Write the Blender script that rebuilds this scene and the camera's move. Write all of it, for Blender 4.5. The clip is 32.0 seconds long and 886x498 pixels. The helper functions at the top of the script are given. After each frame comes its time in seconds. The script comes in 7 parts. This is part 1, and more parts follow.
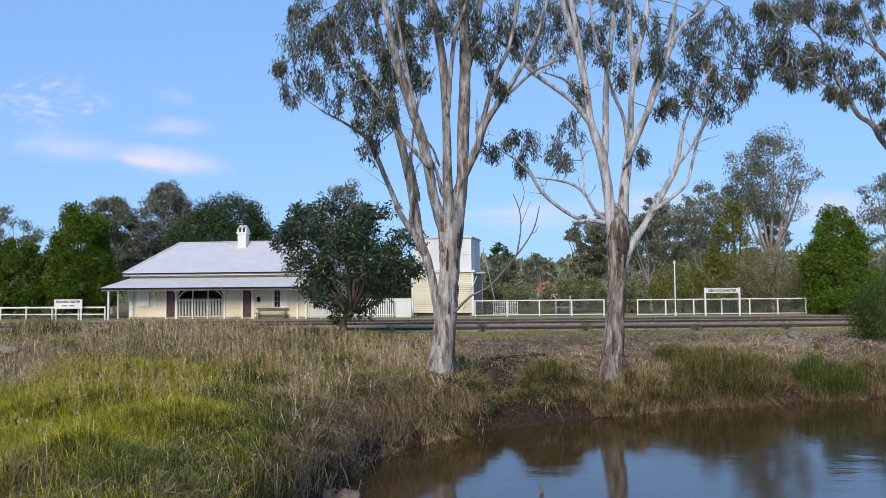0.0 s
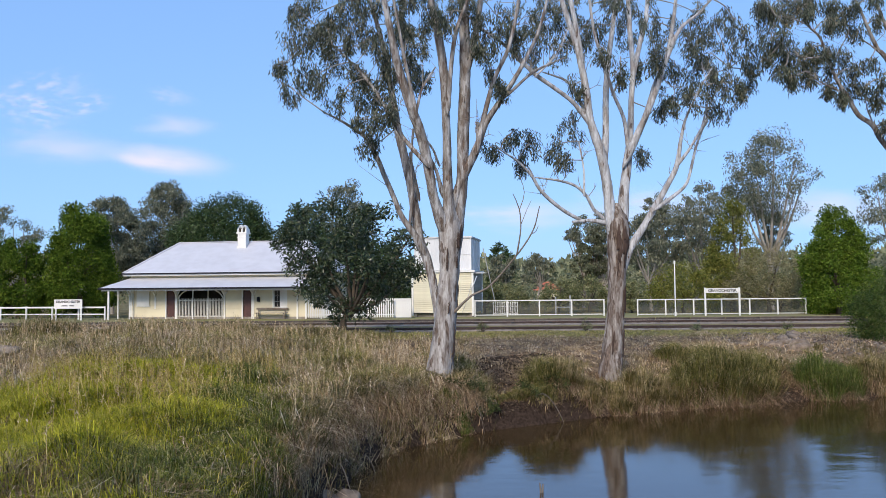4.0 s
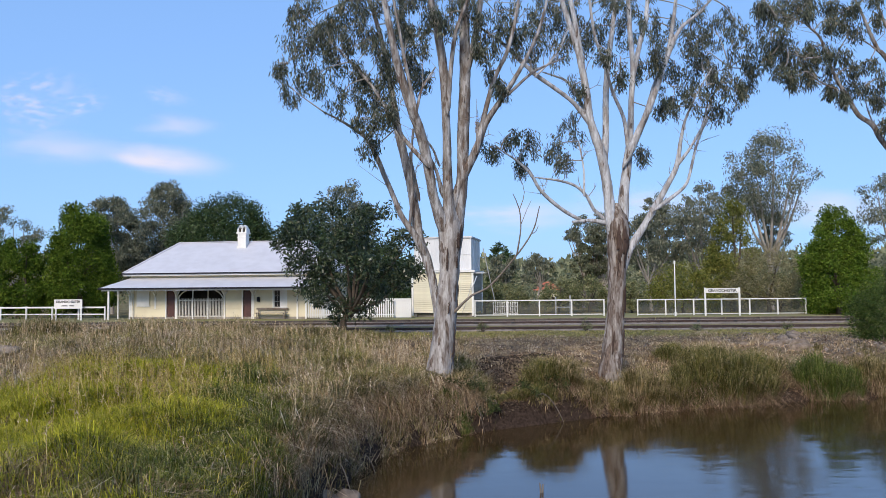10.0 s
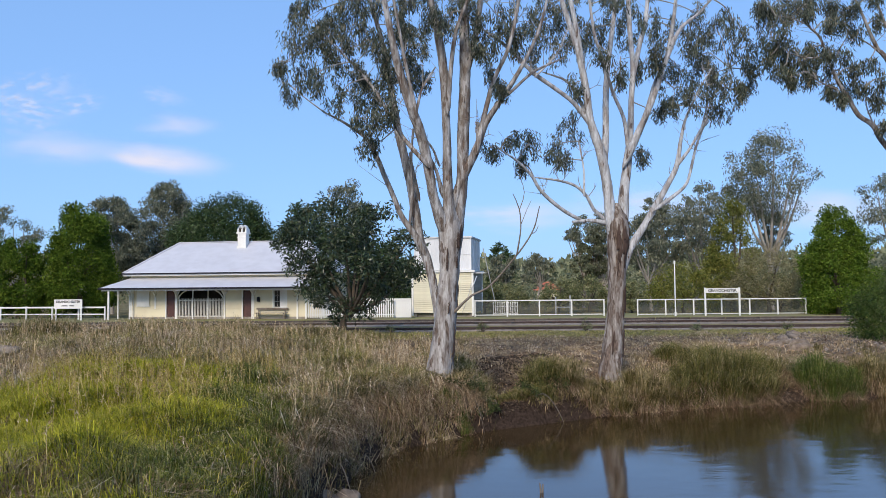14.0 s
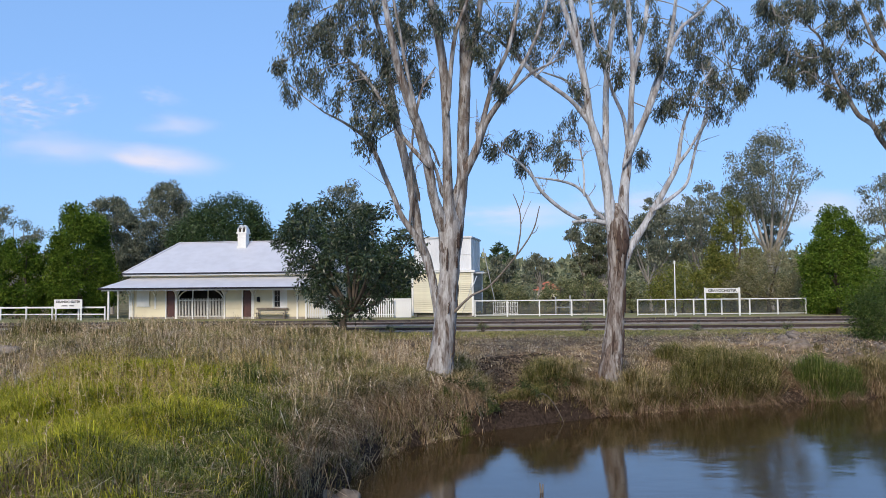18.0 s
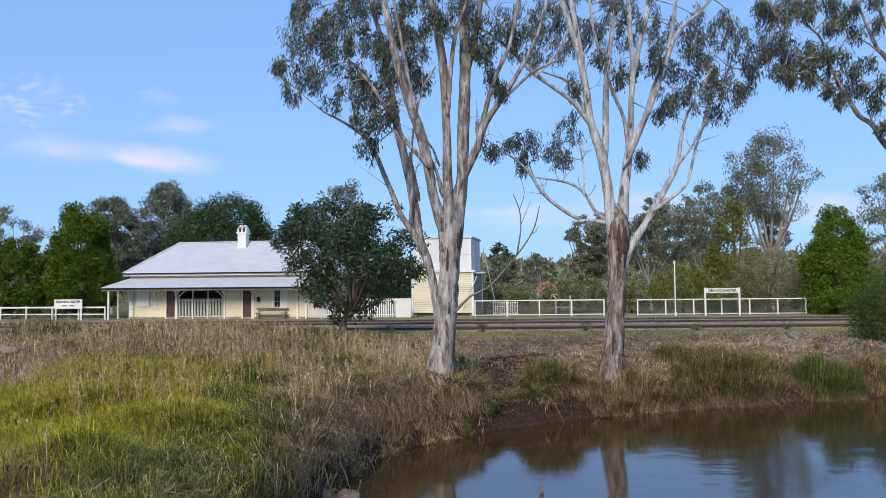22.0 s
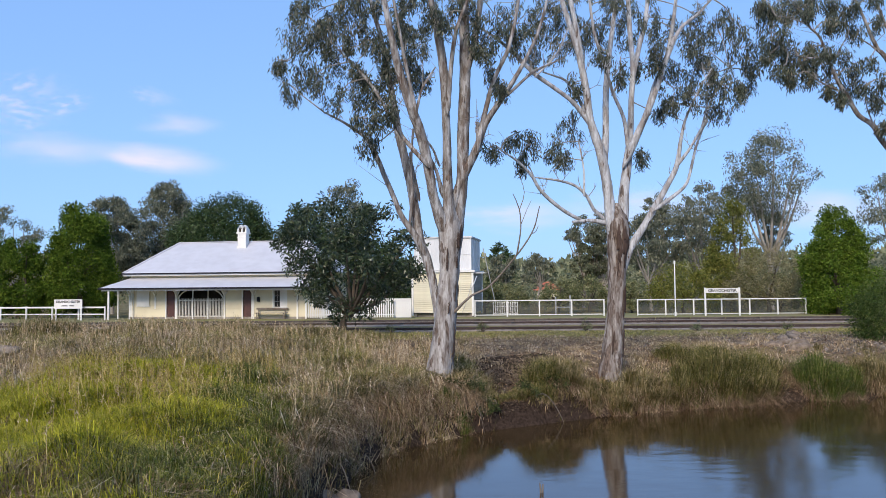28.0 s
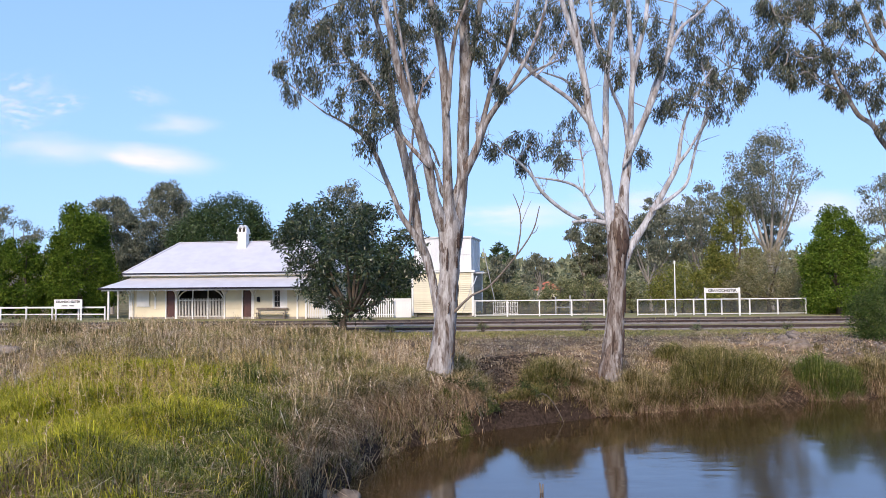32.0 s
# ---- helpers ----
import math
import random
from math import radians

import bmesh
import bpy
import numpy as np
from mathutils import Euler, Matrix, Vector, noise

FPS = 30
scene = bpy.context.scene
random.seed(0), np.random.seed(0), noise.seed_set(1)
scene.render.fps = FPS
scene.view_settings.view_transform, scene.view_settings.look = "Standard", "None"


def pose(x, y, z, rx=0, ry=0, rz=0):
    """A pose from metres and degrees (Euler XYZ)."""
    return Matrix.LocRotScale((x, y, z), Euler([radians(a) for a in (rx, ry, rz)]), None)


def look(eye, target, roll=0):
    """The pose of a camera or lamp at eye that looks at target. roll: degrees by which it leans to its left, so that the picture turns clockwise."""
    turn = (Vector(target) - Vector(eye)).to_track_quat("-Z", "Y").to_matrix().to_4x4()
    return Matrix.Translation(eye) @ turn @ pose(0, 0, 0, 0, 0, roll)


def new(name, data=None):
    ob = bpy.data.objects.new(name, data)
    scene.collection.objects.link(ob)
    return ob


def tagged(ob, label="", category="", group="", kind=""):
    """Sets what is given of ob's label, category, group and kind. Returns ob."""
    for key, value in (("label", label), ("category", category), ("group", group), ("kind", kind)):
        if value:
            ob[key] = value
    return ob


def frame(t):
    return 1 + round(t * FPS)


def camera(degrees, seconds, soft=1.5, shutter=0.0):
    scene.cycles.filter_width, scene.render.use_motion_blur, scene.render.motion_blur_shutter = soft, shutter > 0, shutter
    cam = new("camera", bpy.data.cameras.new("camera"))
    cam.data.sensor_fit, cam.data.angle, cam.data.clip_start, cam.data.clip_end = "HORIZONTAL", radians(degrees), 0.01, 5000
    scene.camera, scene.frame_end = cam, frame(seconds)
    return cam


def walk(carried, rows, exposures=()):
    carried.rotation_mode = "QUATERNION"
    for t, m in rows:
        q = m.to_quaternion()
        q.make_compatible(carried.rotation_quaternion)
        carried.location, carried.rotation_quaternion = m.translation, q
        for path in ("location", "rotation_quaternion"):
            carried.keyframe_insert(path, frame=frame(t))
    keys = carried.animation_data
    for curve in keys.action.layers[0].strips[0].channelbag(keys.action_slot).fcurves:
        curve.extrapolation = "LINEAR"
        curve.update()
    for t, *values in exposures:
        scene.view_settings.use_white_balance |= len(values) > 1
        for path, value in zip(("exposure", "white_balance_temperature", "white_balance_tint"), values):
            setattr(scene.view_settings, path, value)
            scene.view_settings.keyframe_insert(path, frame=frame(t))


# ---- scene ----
cam = camera(58.5, 32.0, soft=0.8)
EYE = pose(0, 0, 4.0, 92.62, 0, 0) @ pose(0, 0, 0, 0, 0, -0.5)
walk(cam, [(0, EYE), (32, EYE)], [(0, -0.05, 6500, 11), (1.5, 0.0, 6500, 11), (3, 0.05, 6530, 11), (6, 0.06, 6540, 13.5), (9, 0.03, 6530, 13), (12, -0.03, 6500, 11), (20, -0.03, 6500, 11), (25, -0.01, 6500, 11), (28, 0.05, 6530, 13), (30, 0.16, 6600, 15), (32, 0.33, 6700, 18)])

# ---- world and light ----
SUN_WAY = Vector((-0.28, -0.83, 0.55)).normalized()
world = bpy.data.worlds.new("sky")
scene.world = world
world.use_nodes = True
wn = world.node_tree.nodes
sky = wn.new("ShaderNodeTexSky")
sky.sky_type, sky.sun_disc = "NISHITA", False
sky.sun_elevation = math.asin(SUN_WAY.z)
sky.sun_rotation = math.atan2(SUN_WAY.x, SUN_WAY.y)
sky.air_density, sky.dust_density, sky.ozone_density = 1.0, 0.6, 1.6
wl = world.node_tree.links
level, haze, tone = wn.new("ShaderNodeMix"), wn.new("ShaderNodeGamma"), wn.new("ShaderNodeMix")
for node, colour in ((level, (0.15, 0.15, 0.15, 1)), (tone, (0.42, 0.68, 1.10, 1))):
    node.data_type, node.blend_type = "RGBA", "MULTIPLY"
    node.inputs[0].default_value, node.inputs[7].default_value = 1.0, colour
haze.inputs[1].default_value = 0.35
wl.new(sky.outputs[0], level.inputs[6])
wl.new(level.outputs[2], haze.inputs[0])
wl.new(haze.outputs[0], tone.inputs[6])
wl.new(tone.outputs[2], wn["Background"].inputs[0])
wn["Background"].inputs[1].default_value = 1.0
lamp = bpy.data.lights.new("sun", "SUN")
lamp.energy, lamp.angle, lamp.color = 3.6, radians(24.0), (1.0, 0.87, 0.70)
sun = new("sun", lamp)
sun.matrix_world = look(SUN_WAY * 60, (0, 0, 0))


# ---- materials ----
def nodes_of(name):
    m = bpy.data.materials.new(name)
    m.use_nodes = True
    return m, m.node_tree.nodes, m.node_tree.links, m.node_tree.nodes["Principled BSDF"]


def noise_node(n, l, scale, detail, coords, stretch=(1, 1, 1)):
    mp = n.new("ShaderNodeMapping")
    mp.inputs["Scale"].default_value = stretch
    l.new(coords, mp.inputs[0])
    t = n.new("ShaderNodeTexNoise")
    t.inputs["Scale"].default_value, t.inputs["Detail"].default_value = scale, detail
    l.new(mp.outputs[0], t.inputs["Vector"])
    return t.outputs["Fac"]


def ramp(n, l, fac, stops):
    r = n.new("ShaderNodeValToRGB")
    while len(r.color_ramp.elements) < len(stops):
        r.color_ramp.elements.new(0.5)
    for e, (p, c) in zip(r.color_ramp.elements, stops):
        e.position, e.color = p, (*c, 1)
    l.new(fac, r.inputs[0])
    return r.outputs[0]


def blend(n, l, fac, a, b, how="MIX"):
    x = n.new("ShaderNodeMix")
    x.data_type, x.blend_type = "RGBA", how
    if isinstance(fac, (int, float)):
        x.inputs[0].default_value = fac
    else:
        l.new(fac, x.inputs[0])
    for s, v in ((x.inputs[6], a), (x.inputs[7], b)):
        if isinstance(v, tuple):
            s.default_value = (*v, 1)
        else:
            l.new(v, s)
    return x.outputs[2]


def surface(name, light, dark, fine=20.0, broad=1.2, rough=0.7, bump=0.3, stretch=(1, 1, 1), metal=0.0, stain=None, each=0.0, mid=(0.35, 0.65)):
    """A weathered surface: grain and broad stains between two colours, with fine relief."""
    m, n, l, p = nodes_of(name)
    co = n.new("ShaderNodeTexCoord").outputs["Object"]
    f1 = noise_node(n, l, fine, 6, co, stretch)
    f2 = noise_node(n, l, broad, 4, co, stretch)
    c1 = ramp(n, l, f1, [(mid[0], dark), (mid[1], light)])
    c2 = ramp(n, l, f2, [(0.4, stain or dark), (0.62, light)])
    c = blend(n, l, 0.5, c1, c2)
    if each:
        info = n.new("ShaderNodeObjectInfo")
        v = ramp(n, l, info.outputs["Random"], [(0, (1 - each,) * 3), (1, (1, 1, 1))])
        c = blend(n, l, 1.0, c, v, "MULTIPLY")
    l.new(c, p.inputs["Base Color"])
    p.inputs["Roughness"].default_value, p.inputs["Metallic"].default_value = rough, metal
    if rough > 0.84:
        p.inputs["Specular IOR Level"].default_value = 0.12
    if bump:
        b = n.new("ShaderNodeBump")
        b.inputs["Strength"].default_value, b.inputs["Distance"].default_value = bump, 0.02
        l.new(f1, b.inputs["Height"])
        l.new(b.outputs[0], p.inputs["Normal"])
    return m


def foliage(name, stops, rough=0.5, through_light=0.25, patch=0.5, patch_scale=0.6, patch_colour=None):
    """Leaves or blades: a tone for each, patches over the whole, and some light that passes through."""
    m, n, l, p = nodes_of(name)
    co = n.new("ShaderNodeTexCoord").outputs["Object"]
    geo = n.new("ShaderNodeNewGeometry")
    c = ramp(n, l, geo.outputs["Random Per Island"], stops)
    f = noise_node(n, l, patch_scale, 3, co)
    c2 = blend(n, l, 1.0, c, patch_colour or (0.62, 0.66, 0.6), "MULTIPLY")
    k = ramp(n, l, f, [(0.42, (0, 0, 0)), (0.6, (patch,) * 3)])
    c = blend(n, l, k, c, c2)
    # Clumps differ in tone; shade between them is put into the colour here too.
    tone_and_shade = ramp(n, l, noise_node(n, l, patch_scale * 4.5, 2, co), [(0.34, (0.60, 0.59, 0.57)), (0.5, (1.04, 1.04, 1.03)), (0.64, (1.32, 1.31, 1.28))])
    c = blend(n, l, 1.0, c, tone_and_shade, "MULTIPLY")
    l.new(c, p.inputs["Base Color"])
    p.inputs["Roughness"].default_value = rough
    p.inputs["Specular IOR Level"].default_value = 0.35 if rough < 0.48 else 0.08
    tr = n.new("ShaderNodeBsdfTranslucent")
    l.new(c, tr.inputs[0])
    mix = n.new("ShaderNodeMixShader")
    mix.inputs[0].default_value = through_light
    l.new(p.outputs[0], mix.inputs[1])
    l.new(tr.outputs[0], mix.inputs[2])
    l.new(mix.outputs[0], n["Material Output"].inputs[0])
    return m


WALL = surface("cream_paint", (0.74, 0.68, 0.49), (0.64, 0.58, 0.41), 30, 0.6, 0.6, 0.1, stain=(0.57, 0.50, 0.37))
CREAM = surface("pale_cream_boards", (0.73, 0.69, 0.51), (0.64, 0.60, 0.43), 30, 0.6, 0.6, 0.1, stain=(0.60, 0.55, 0.40), each=0.08)
WHITE = surface("white_paint", (0.80, 0.79, 0.76), (0.68, 0.67, 0.63), 25, 1.0, 0.5, 0.08, stain=(0.60, 0.59, 0.55))
TANK = surface("tank_paint", (0.74, 0.75, 0.75), (0.60, 0.61, 0.62), 12, 0.7, 0.45, 0.1, (1, 1, 0.25), stain=(0.52, 0.53, 0.54))
DOOR = surface("dark_red_paint", (0.10, 0.035, 0.028), (0.06, 0.022, 0.018), 20, 1.5, 0.5, 0.1)
# Near-black: the shade inside the bay and flue is put into the colour.
DARK = surface("interior_shade", (0.06, 0.05, 0.04), (0.03, 0.025, 0.02), 12, 1.0, 0.8, 0.2)
GUTTER = surface("grey_gutter_paint", (0.028, 0.028, 0.036), (0.016, 0.016, 0.021), 15, 1.0, 0.86, 0.05)
CONCRETE = surface("weathered_concrete", (0.36, 0.33, 0.29), (0.20, 0.18, 0.15), 18, 1.2, 0.9, 0.5)
ROCK = surface("brown_rock", (0.30, 0.24, 0.18), (0.12, 0.09, 0.07), 9, 1.5, 0.9, 0.9)
RUST = surface("rusty_steel", (0.085, 0.050, 0.040), (0.038, 0.025, 0.021), 30, 2.0, 0.75, 0.3)
SLEEPER = surface("old_timber_sleeper", (0.24, 0.19, 0.15), (0.10, 0.075, 0.058), 14, 2.0, 0.9, 0.5, (1, 6, 6), each=0.4)
BALLAST = surface("track_ballast", (0.40, 0.33, 0.265), (0.17, 0.135, 0.105), 38, 0.8, 0.95, 1.0)
GALV = surface("galvanised_steel", (0.46, 0.47, 0.48), (0.34, 0.35, 0.36), 20, 1.0, 0.45, 0.1, metal=0.3)
TILE = surface("orange_roof_tiles", (0.50, 0.16, 0.08), (0.34, 0.10, 0.06), 6, 1.0, 0.8, 0.4)
WOOD = surface("grey_weathered_wood", (0.27, 0.23, 0.19), (0.11, 0.09, 0.075), 14, 1.6, 0.9, 0.6, (1, 1, 0.2))
INK = surface("black_paint", (0.02, 0.02, 0.02), (0.012, 0.012, 0.012), 30, 2.0, 0.6, 0.0)
HEDGE_TRUNK = surface("brown_bark", (0.15, 0.12, 0.09), (0.06, 0.05, 0.04), 10, 1.5, 0.9, 0.8, (1, 1, 0.25))
BEYOND = surface("grey_gum_bark", (0.40, 0.37, 0.33), (0.18, 0.16, 0.14), 7, 0.8, 0.85, 0.5, (1, 1, 0.3))


def roof_iron():
    """Painted corrugated iron: waves across the slope, sheets of slightly different age."""
    m, n, l, p = nodes_of("corrugated_iron")
    co = n.new("ShaderNodeTexCoord").outputs["Object"]
    sheets = noise_node(n, l, 0.9, 3, co, (0.25, 1.0, 1.0))
    grime = noise_node(n, l, 2.5, 6, co, (0.6, 0.8, 0.8))
    c = ramp(n, l, sheets, [(0.3, (0.505, 0.505, 0.535)), (0.7, (0.55, 0.55, 0.58))])
    g = ramp(n, l, grime, [(0.35, (0.93, 0.925, 0.92)), (0.6, (1, 1, 1))])
    l.new(blend(n, l, 1.0, c, g, "MULTIPLY"), p.inputs["Base Color"])
    p.inputs["Roughness"].default_value = 0.42
    w = n.new("ShaderNodeTexWave")
    w.inputs["Scale"].default_value = 3.0
    l.new(co, w.inputs["Vector"])
    b = n.new("ShaderNodeBump")
    b.inputs["Strength"].default_value, b.inputs["Distance"].default_value = 0.25, 0.012
    l.new(w.outputs["Fac"], b.inputs["Height"])
    l.new(b.outputs[0], p.inputs["Normal"])
    return m


def gum_bark(name, pale, grey, tan, flakes, wear=0.5):
    """Gum bark: smooth patches in three tones, long peeling streaks and dark old flakes."""
    m, n, l, p = nodes_of(name)
    co = n.new("ShaderNodeTexCoord").outputs["Object"]
    streak = noise_node(n, l, 4.0, 8, co, (3.0, 3.0, 0.42))
    blotch = noise_node(n, l, 4.5, 6, co, (1.8, 1.8, 0.38))
    flake = noise_node(n, l, 2.6, 8, co, (2.4, 2.4, 0.55))
    fine = noise_node(n, l, 30, 6, co, (1, 1, 0.25))
    c = ramp(n, l, blotch, [(0.41, tan), (0.46, grey), (0.54, grey), (0.58, pale)])
    s = ramp(n, l, streak, [(0.40, (0.42, 0.36, 0.32)), (0.50, (1, 1, 1))])
    c = blend(n, l, wear, c, s, "MULTIPLY")
    old = ramp(n, l, fine, [(0.3, (0.055, 0.038, 0.028)), (0.7, (0.19, 0.135, 0.105))])
    k = ramp(n, l, flake, [(flakes, (0, 0, 0)), (flakes + 0.025, (0.9,) * 3)])
    c = blend(n, l, k, c, old)
    f = ramp(n, l, fine, [(0.3, (0.72, 0.70, 0.68)), (0.6, (1, 1, 1))])
    l.new(blend(n, l, 1.0, c, f, "MULTIPLY"), p.inputs["Base Color"])
    p.inputs["Roughness"].default_value, p.inputs["Specular IOR Level"].default_value = 0.8, 0.25
    b = n.new("ShaderNodeBump")
    b.inputs["Strength"].default_value, b.inputs["Distance"].default_value = 0.6, 0.03
    l.new(streak, b.inputs["Height"])
    l.new(b.outputs[0], p.inputs["Normal"])
    return m


def water_surface():
    """Muddy creek water with small wind ripples."""
    m, n, l, p = nodes_of("muddy_water")
    co = n.new("ShaderNodeTexCoord").outputs["Object"]
    mud = noise_node(n, l, 0.25, 4, co)
    l.new(ramp(n, l, mud, [(0.3, (0.040, 0.024, 0.009)), (0.7, (0.054, 0.034, 0.012))]), p.inputs["Base Color"])
    p.inputs["Roughness"].default_value, p.inputs["IOR"].default_value = 0.085, 1.85
    r1 = noise_node(n, l, 1.1, 3, co, (0.7, 1.3, 1))
    r2 = noise_node(n, l, 5.0, 3, co, (0.45, 1.5, 1))
    calm = ramp(n, l, noise_node(n, l, 0.16, 2, co), [(0.42, (0.3,) * 3), (0.62, (1, 1, 1))])
    add = n.new("ShaderNodeMath")
    add.operation = "MULTIPLY_ADD"
    add.inputs[1].default_value = 0.13
    l.new(r2, add.inputs[0])
    l.new(r1, add.inputs[2])
    b = n.new("ShaderNodeBump")
    b.inputs["Distance"].default_value = 0.010
    l.new(calm, b.inputs["Strength"])
    l.new(add.outputs[0], b.inputs["Height"])
    l.new(b.outputs[0], p.inputs["Normal"])
    return m


def earth():
    """Bare brown earth, dry thatch and green turf, by patches and by the lie of the land."""
    m, n, l, p = nodes_of("creek_earth")
    co = n.new("ShaderNodeTexCoord").outputs["Object"]
    fine = noise_node(n, l, 14, 8, co)
    mid = noise_node(n, l, 1.6, 6, co)
    broad = noise_node(n, l, 0.22, 4, co)
    soil = ramp(n, l, fine, [(0.3, (0.058, 0.037, 0.026)), (0.7, (0.20, 0.132, 0.090))])
    thatch = ramp(n, l, fine, [(0.3, (0.15, 0.105, 0.068)), (0.7, (0.40, 0.295, 0.19))])
    turf = ramp(n, l, fine, [(0.3, (0.13, 0.125, 0.04)), (0.7, (0.34, 0.30, 0.12))])
    c = blend(n, l, ramp(n, l, mid, [(0.42, (0, 0, 0)), (0.58, (1, 1, 1))]), soil, thatch)
    sep = n.new("ShaderNodeSeparateXYZ")
    l.new(co, sep.inputs[0])
    far = n.new("ShaderNodeMapRange")
    far.inputs[1].default_value, far.inputs[2].default_value = 37.2, 39.5
    l.new(sep.outputs[1], far.inputs[0])
    k = n.new("ShaderNodeMath")
    k.operation = "MULTIPLY"
    l.new(far.outputs[0], k.inputs[0])
    l.new(ramp(n, l, mid, [(0.36, (0.25,) * 3), (0.56, (0.95,) * 3)]), k.inputs[1])
    c = blend(n, l, k.outputs[0], c, turf)
    c = blend(n, l, 0.35, c, ramp(n, l, broad, [(0.35, (0.10, 0.066, 0.042)), (0.65, (0.26, 0.20, 0.115))]))
    # Low bank darkened: damp mud, plus shade under overhanging grass put into the colour.
    damp_and_shade = n.new("ShaderNodeMapRange")
    damp_and_shade.inputs[1].default_value, damp_and_shade.inputs[2].default_value = 1.25, 0.6
    damp = n.new("ShaderNodeMath")
    damp.operation = "MULTIPLY_ADD"
    damp.inputs[1].default_value = 0.5
    l.new(mid, damp.inputs[0])
    l.new(sep.outputs[2], damp.inputs[2])
    edge = n.new("ShaderNodeMath")
    edge.operation = "SUBTRACT"
    edge.inputs[1].default_value = 0.25
    l.new(damp.outputs[0], edge.inputs[0])
    l.new(edge.outputs[0], damp_and_shade.inputs[0])
    c = blend(n, l, damp_and_shade.outputs[0], c, ramp(n, l, fine, [(0.3, (0.018, 0.012, 0.009)), (0.7, (0.070, 0.047, 0.034))]))
    l.new(c, p.inputs["Base Color"])
    p.inputs["Roughness"].default_value, p.inputs["Specular IOR Level"].default_value = 0.95, 0.08
    b = n.new("ShaderNodeBump")
    b.inputs["Strength"].default_value, b.inputs["Distance"].default_value = 1.0, 0.05
    l.new(fine, b.inputs["Height"])
    l.new(b.outputs[0], p.inputs["Normal"])
    return m


ROOF, WATER, EARTH = roof_iron(), water_surface(), earth()
GUM = gum_bark("smooth_gum_bark", (0.44, 0.435, 0.435), (0.29, 0.275, 0.265), (0.175, 0.145, 0.125), 0.60, 0.55)
PALE_GUM = gum_bark("pale_gum_bark", (0.57, 0.59, 0.62), (0.45, 0.46, 0.48), (0.33, 0.31, 0.30), 0.63, 0.3)
TRUNK_BARK = gum_bark("grey_trunk_bark", (0.45, 0.43, 0.41), (0.33, 0.305, 0.285), (0.21, 0.18, 0.16), 0.59, 0.45)
BASE_BARK = gum_bark("flaking_gum_bark", (0.36, 0.33, 0.305), (0.25, 0.22, 0.20), (0.15, 0.115, 0.095), 0.53)
GUM_LEAF = foliage("gum_leaves", [(0, (0.036, 0.048, 0.031)), (0.5, (0.089, 0.107, 0.074)), (0.85, (0.195, 0.205, 0.155)), (1, (0.32, 0.265, 0.175))], 0.36, 0.22)
# The palest stops put the sky's glints on these leaves into their colour.
BROAD_LEAF = foliage("glossy_dark_leaves", [(0, (0.018, 0.032, 0.015)), (0.55, (0.040, 0.062, 0.030)), (0.9, (0.10, 0.13, 0.065)), (1, (0.20, 0.20, 0.12))], 0.28, 0.16)
FIG_LEAF = foliage("dark_green_leaves", [(0, (0.022, 0.045, 0.014)), (0.6, (0.048, 0.085, 0.026)), (1, (0.10, 0.14, 0.05))], 0.45, 0.15)
HEDGE_LEAF = foliage("fresh_green_leaves", [(0, (0.045, 0.085, 0.010)), (0.6, (0.095, 0.155, 0.018)), (1, (0.19, 0.25, 0.035))], 0.5, 0.25)
LIME_LEAF = foliage("bright_green_leaves", [(0, (0.052, 0.10, 0.012)), (0.6, (0.112, 0.182, 0.02)), (1, (0.22, 0.285, 0.05))], 0.5, 0.28)
FAR_GUM_LEAF = foliage("olive_gum_leaves", [(0, (0.085, 0.100, 0.066)), (0.6, (0.188, 0.203, 0.142)), (1, (0.31, 0.30, 0.21))], 0.45, 0.25)
WATTLE_LEAF = foliage("yellow_green_leaves", [(0, (0.10, 0.12, 0.024)), (0.6, (0.20, 0.205, 0.045)), (1, (0.33, 0.31, 0.095))], 0.55, 0.3)
WEEP_LEAF = foliage("dull_olive_leaves", [(0, (0.15, 0.14, 0.075)), (0.6, (0.27, 0.245, 0.13)), (1, (0.40, 0.35, 0.21))], 0.55, 0.25)
DEAD = foliage("dead_brown_grass", [(0, (0.12, 0.072, 0.044)), (0.5, (0.30, 0.20, 0.125)), (0.85, (0.54, 0.39, 0.26)), (1, (0.76, 0.60, 0.43))], 0.7, 0.14, 0.8, 2.2, (0.48, 0.39, 0.30))
STRAW = foliage("dry_grass", [(0, (0.25, 0.17, 0.10)), (0.45, (0.48, 0.36, 0.235)), (0.8, (0.67, 0.53, 0.37)), (1, (0.82, 0.70, 0.54))], 0.6, 0.16, 0.7, 1.4, (0.60, 0.55, 0.36))
GREEN = foliage("green_grass", [(0, (0.20, 0.21, 0.022)), (0.5, (0.405, 0.388, 0.028)), (0.85, (0.55, 0.49, 0.07)), (1, (0.65, 0.51, 0.20))], 0.6, 0.28, 0.6, 0.9, (0.62, 0.68, 0.5))
MIXED = foliage("mixed_grass", [(0, (0.105, 0.10, 0.03)), (0.4, (0.235, 0.20, 0.075)), (0.7, (0.40, 0.305, 0.16)), (1, (0.60, 0.475, 0.31))], 0.6, 0.14, 0.95, 2.0, (0.40, 0.40, 0.30))
RUSH = foliage("rush_green", [(0, (0.055, 0.082, 0.018)), (0.5, (0.118, 0.158, 0.036)), (0.85, (0.205, 0.225, 0.06)), (1, (0.40, 0.35, 0.17))], 0.5, 0.15, 0.8, 1.8, (0.5, 0.55, 0.45))
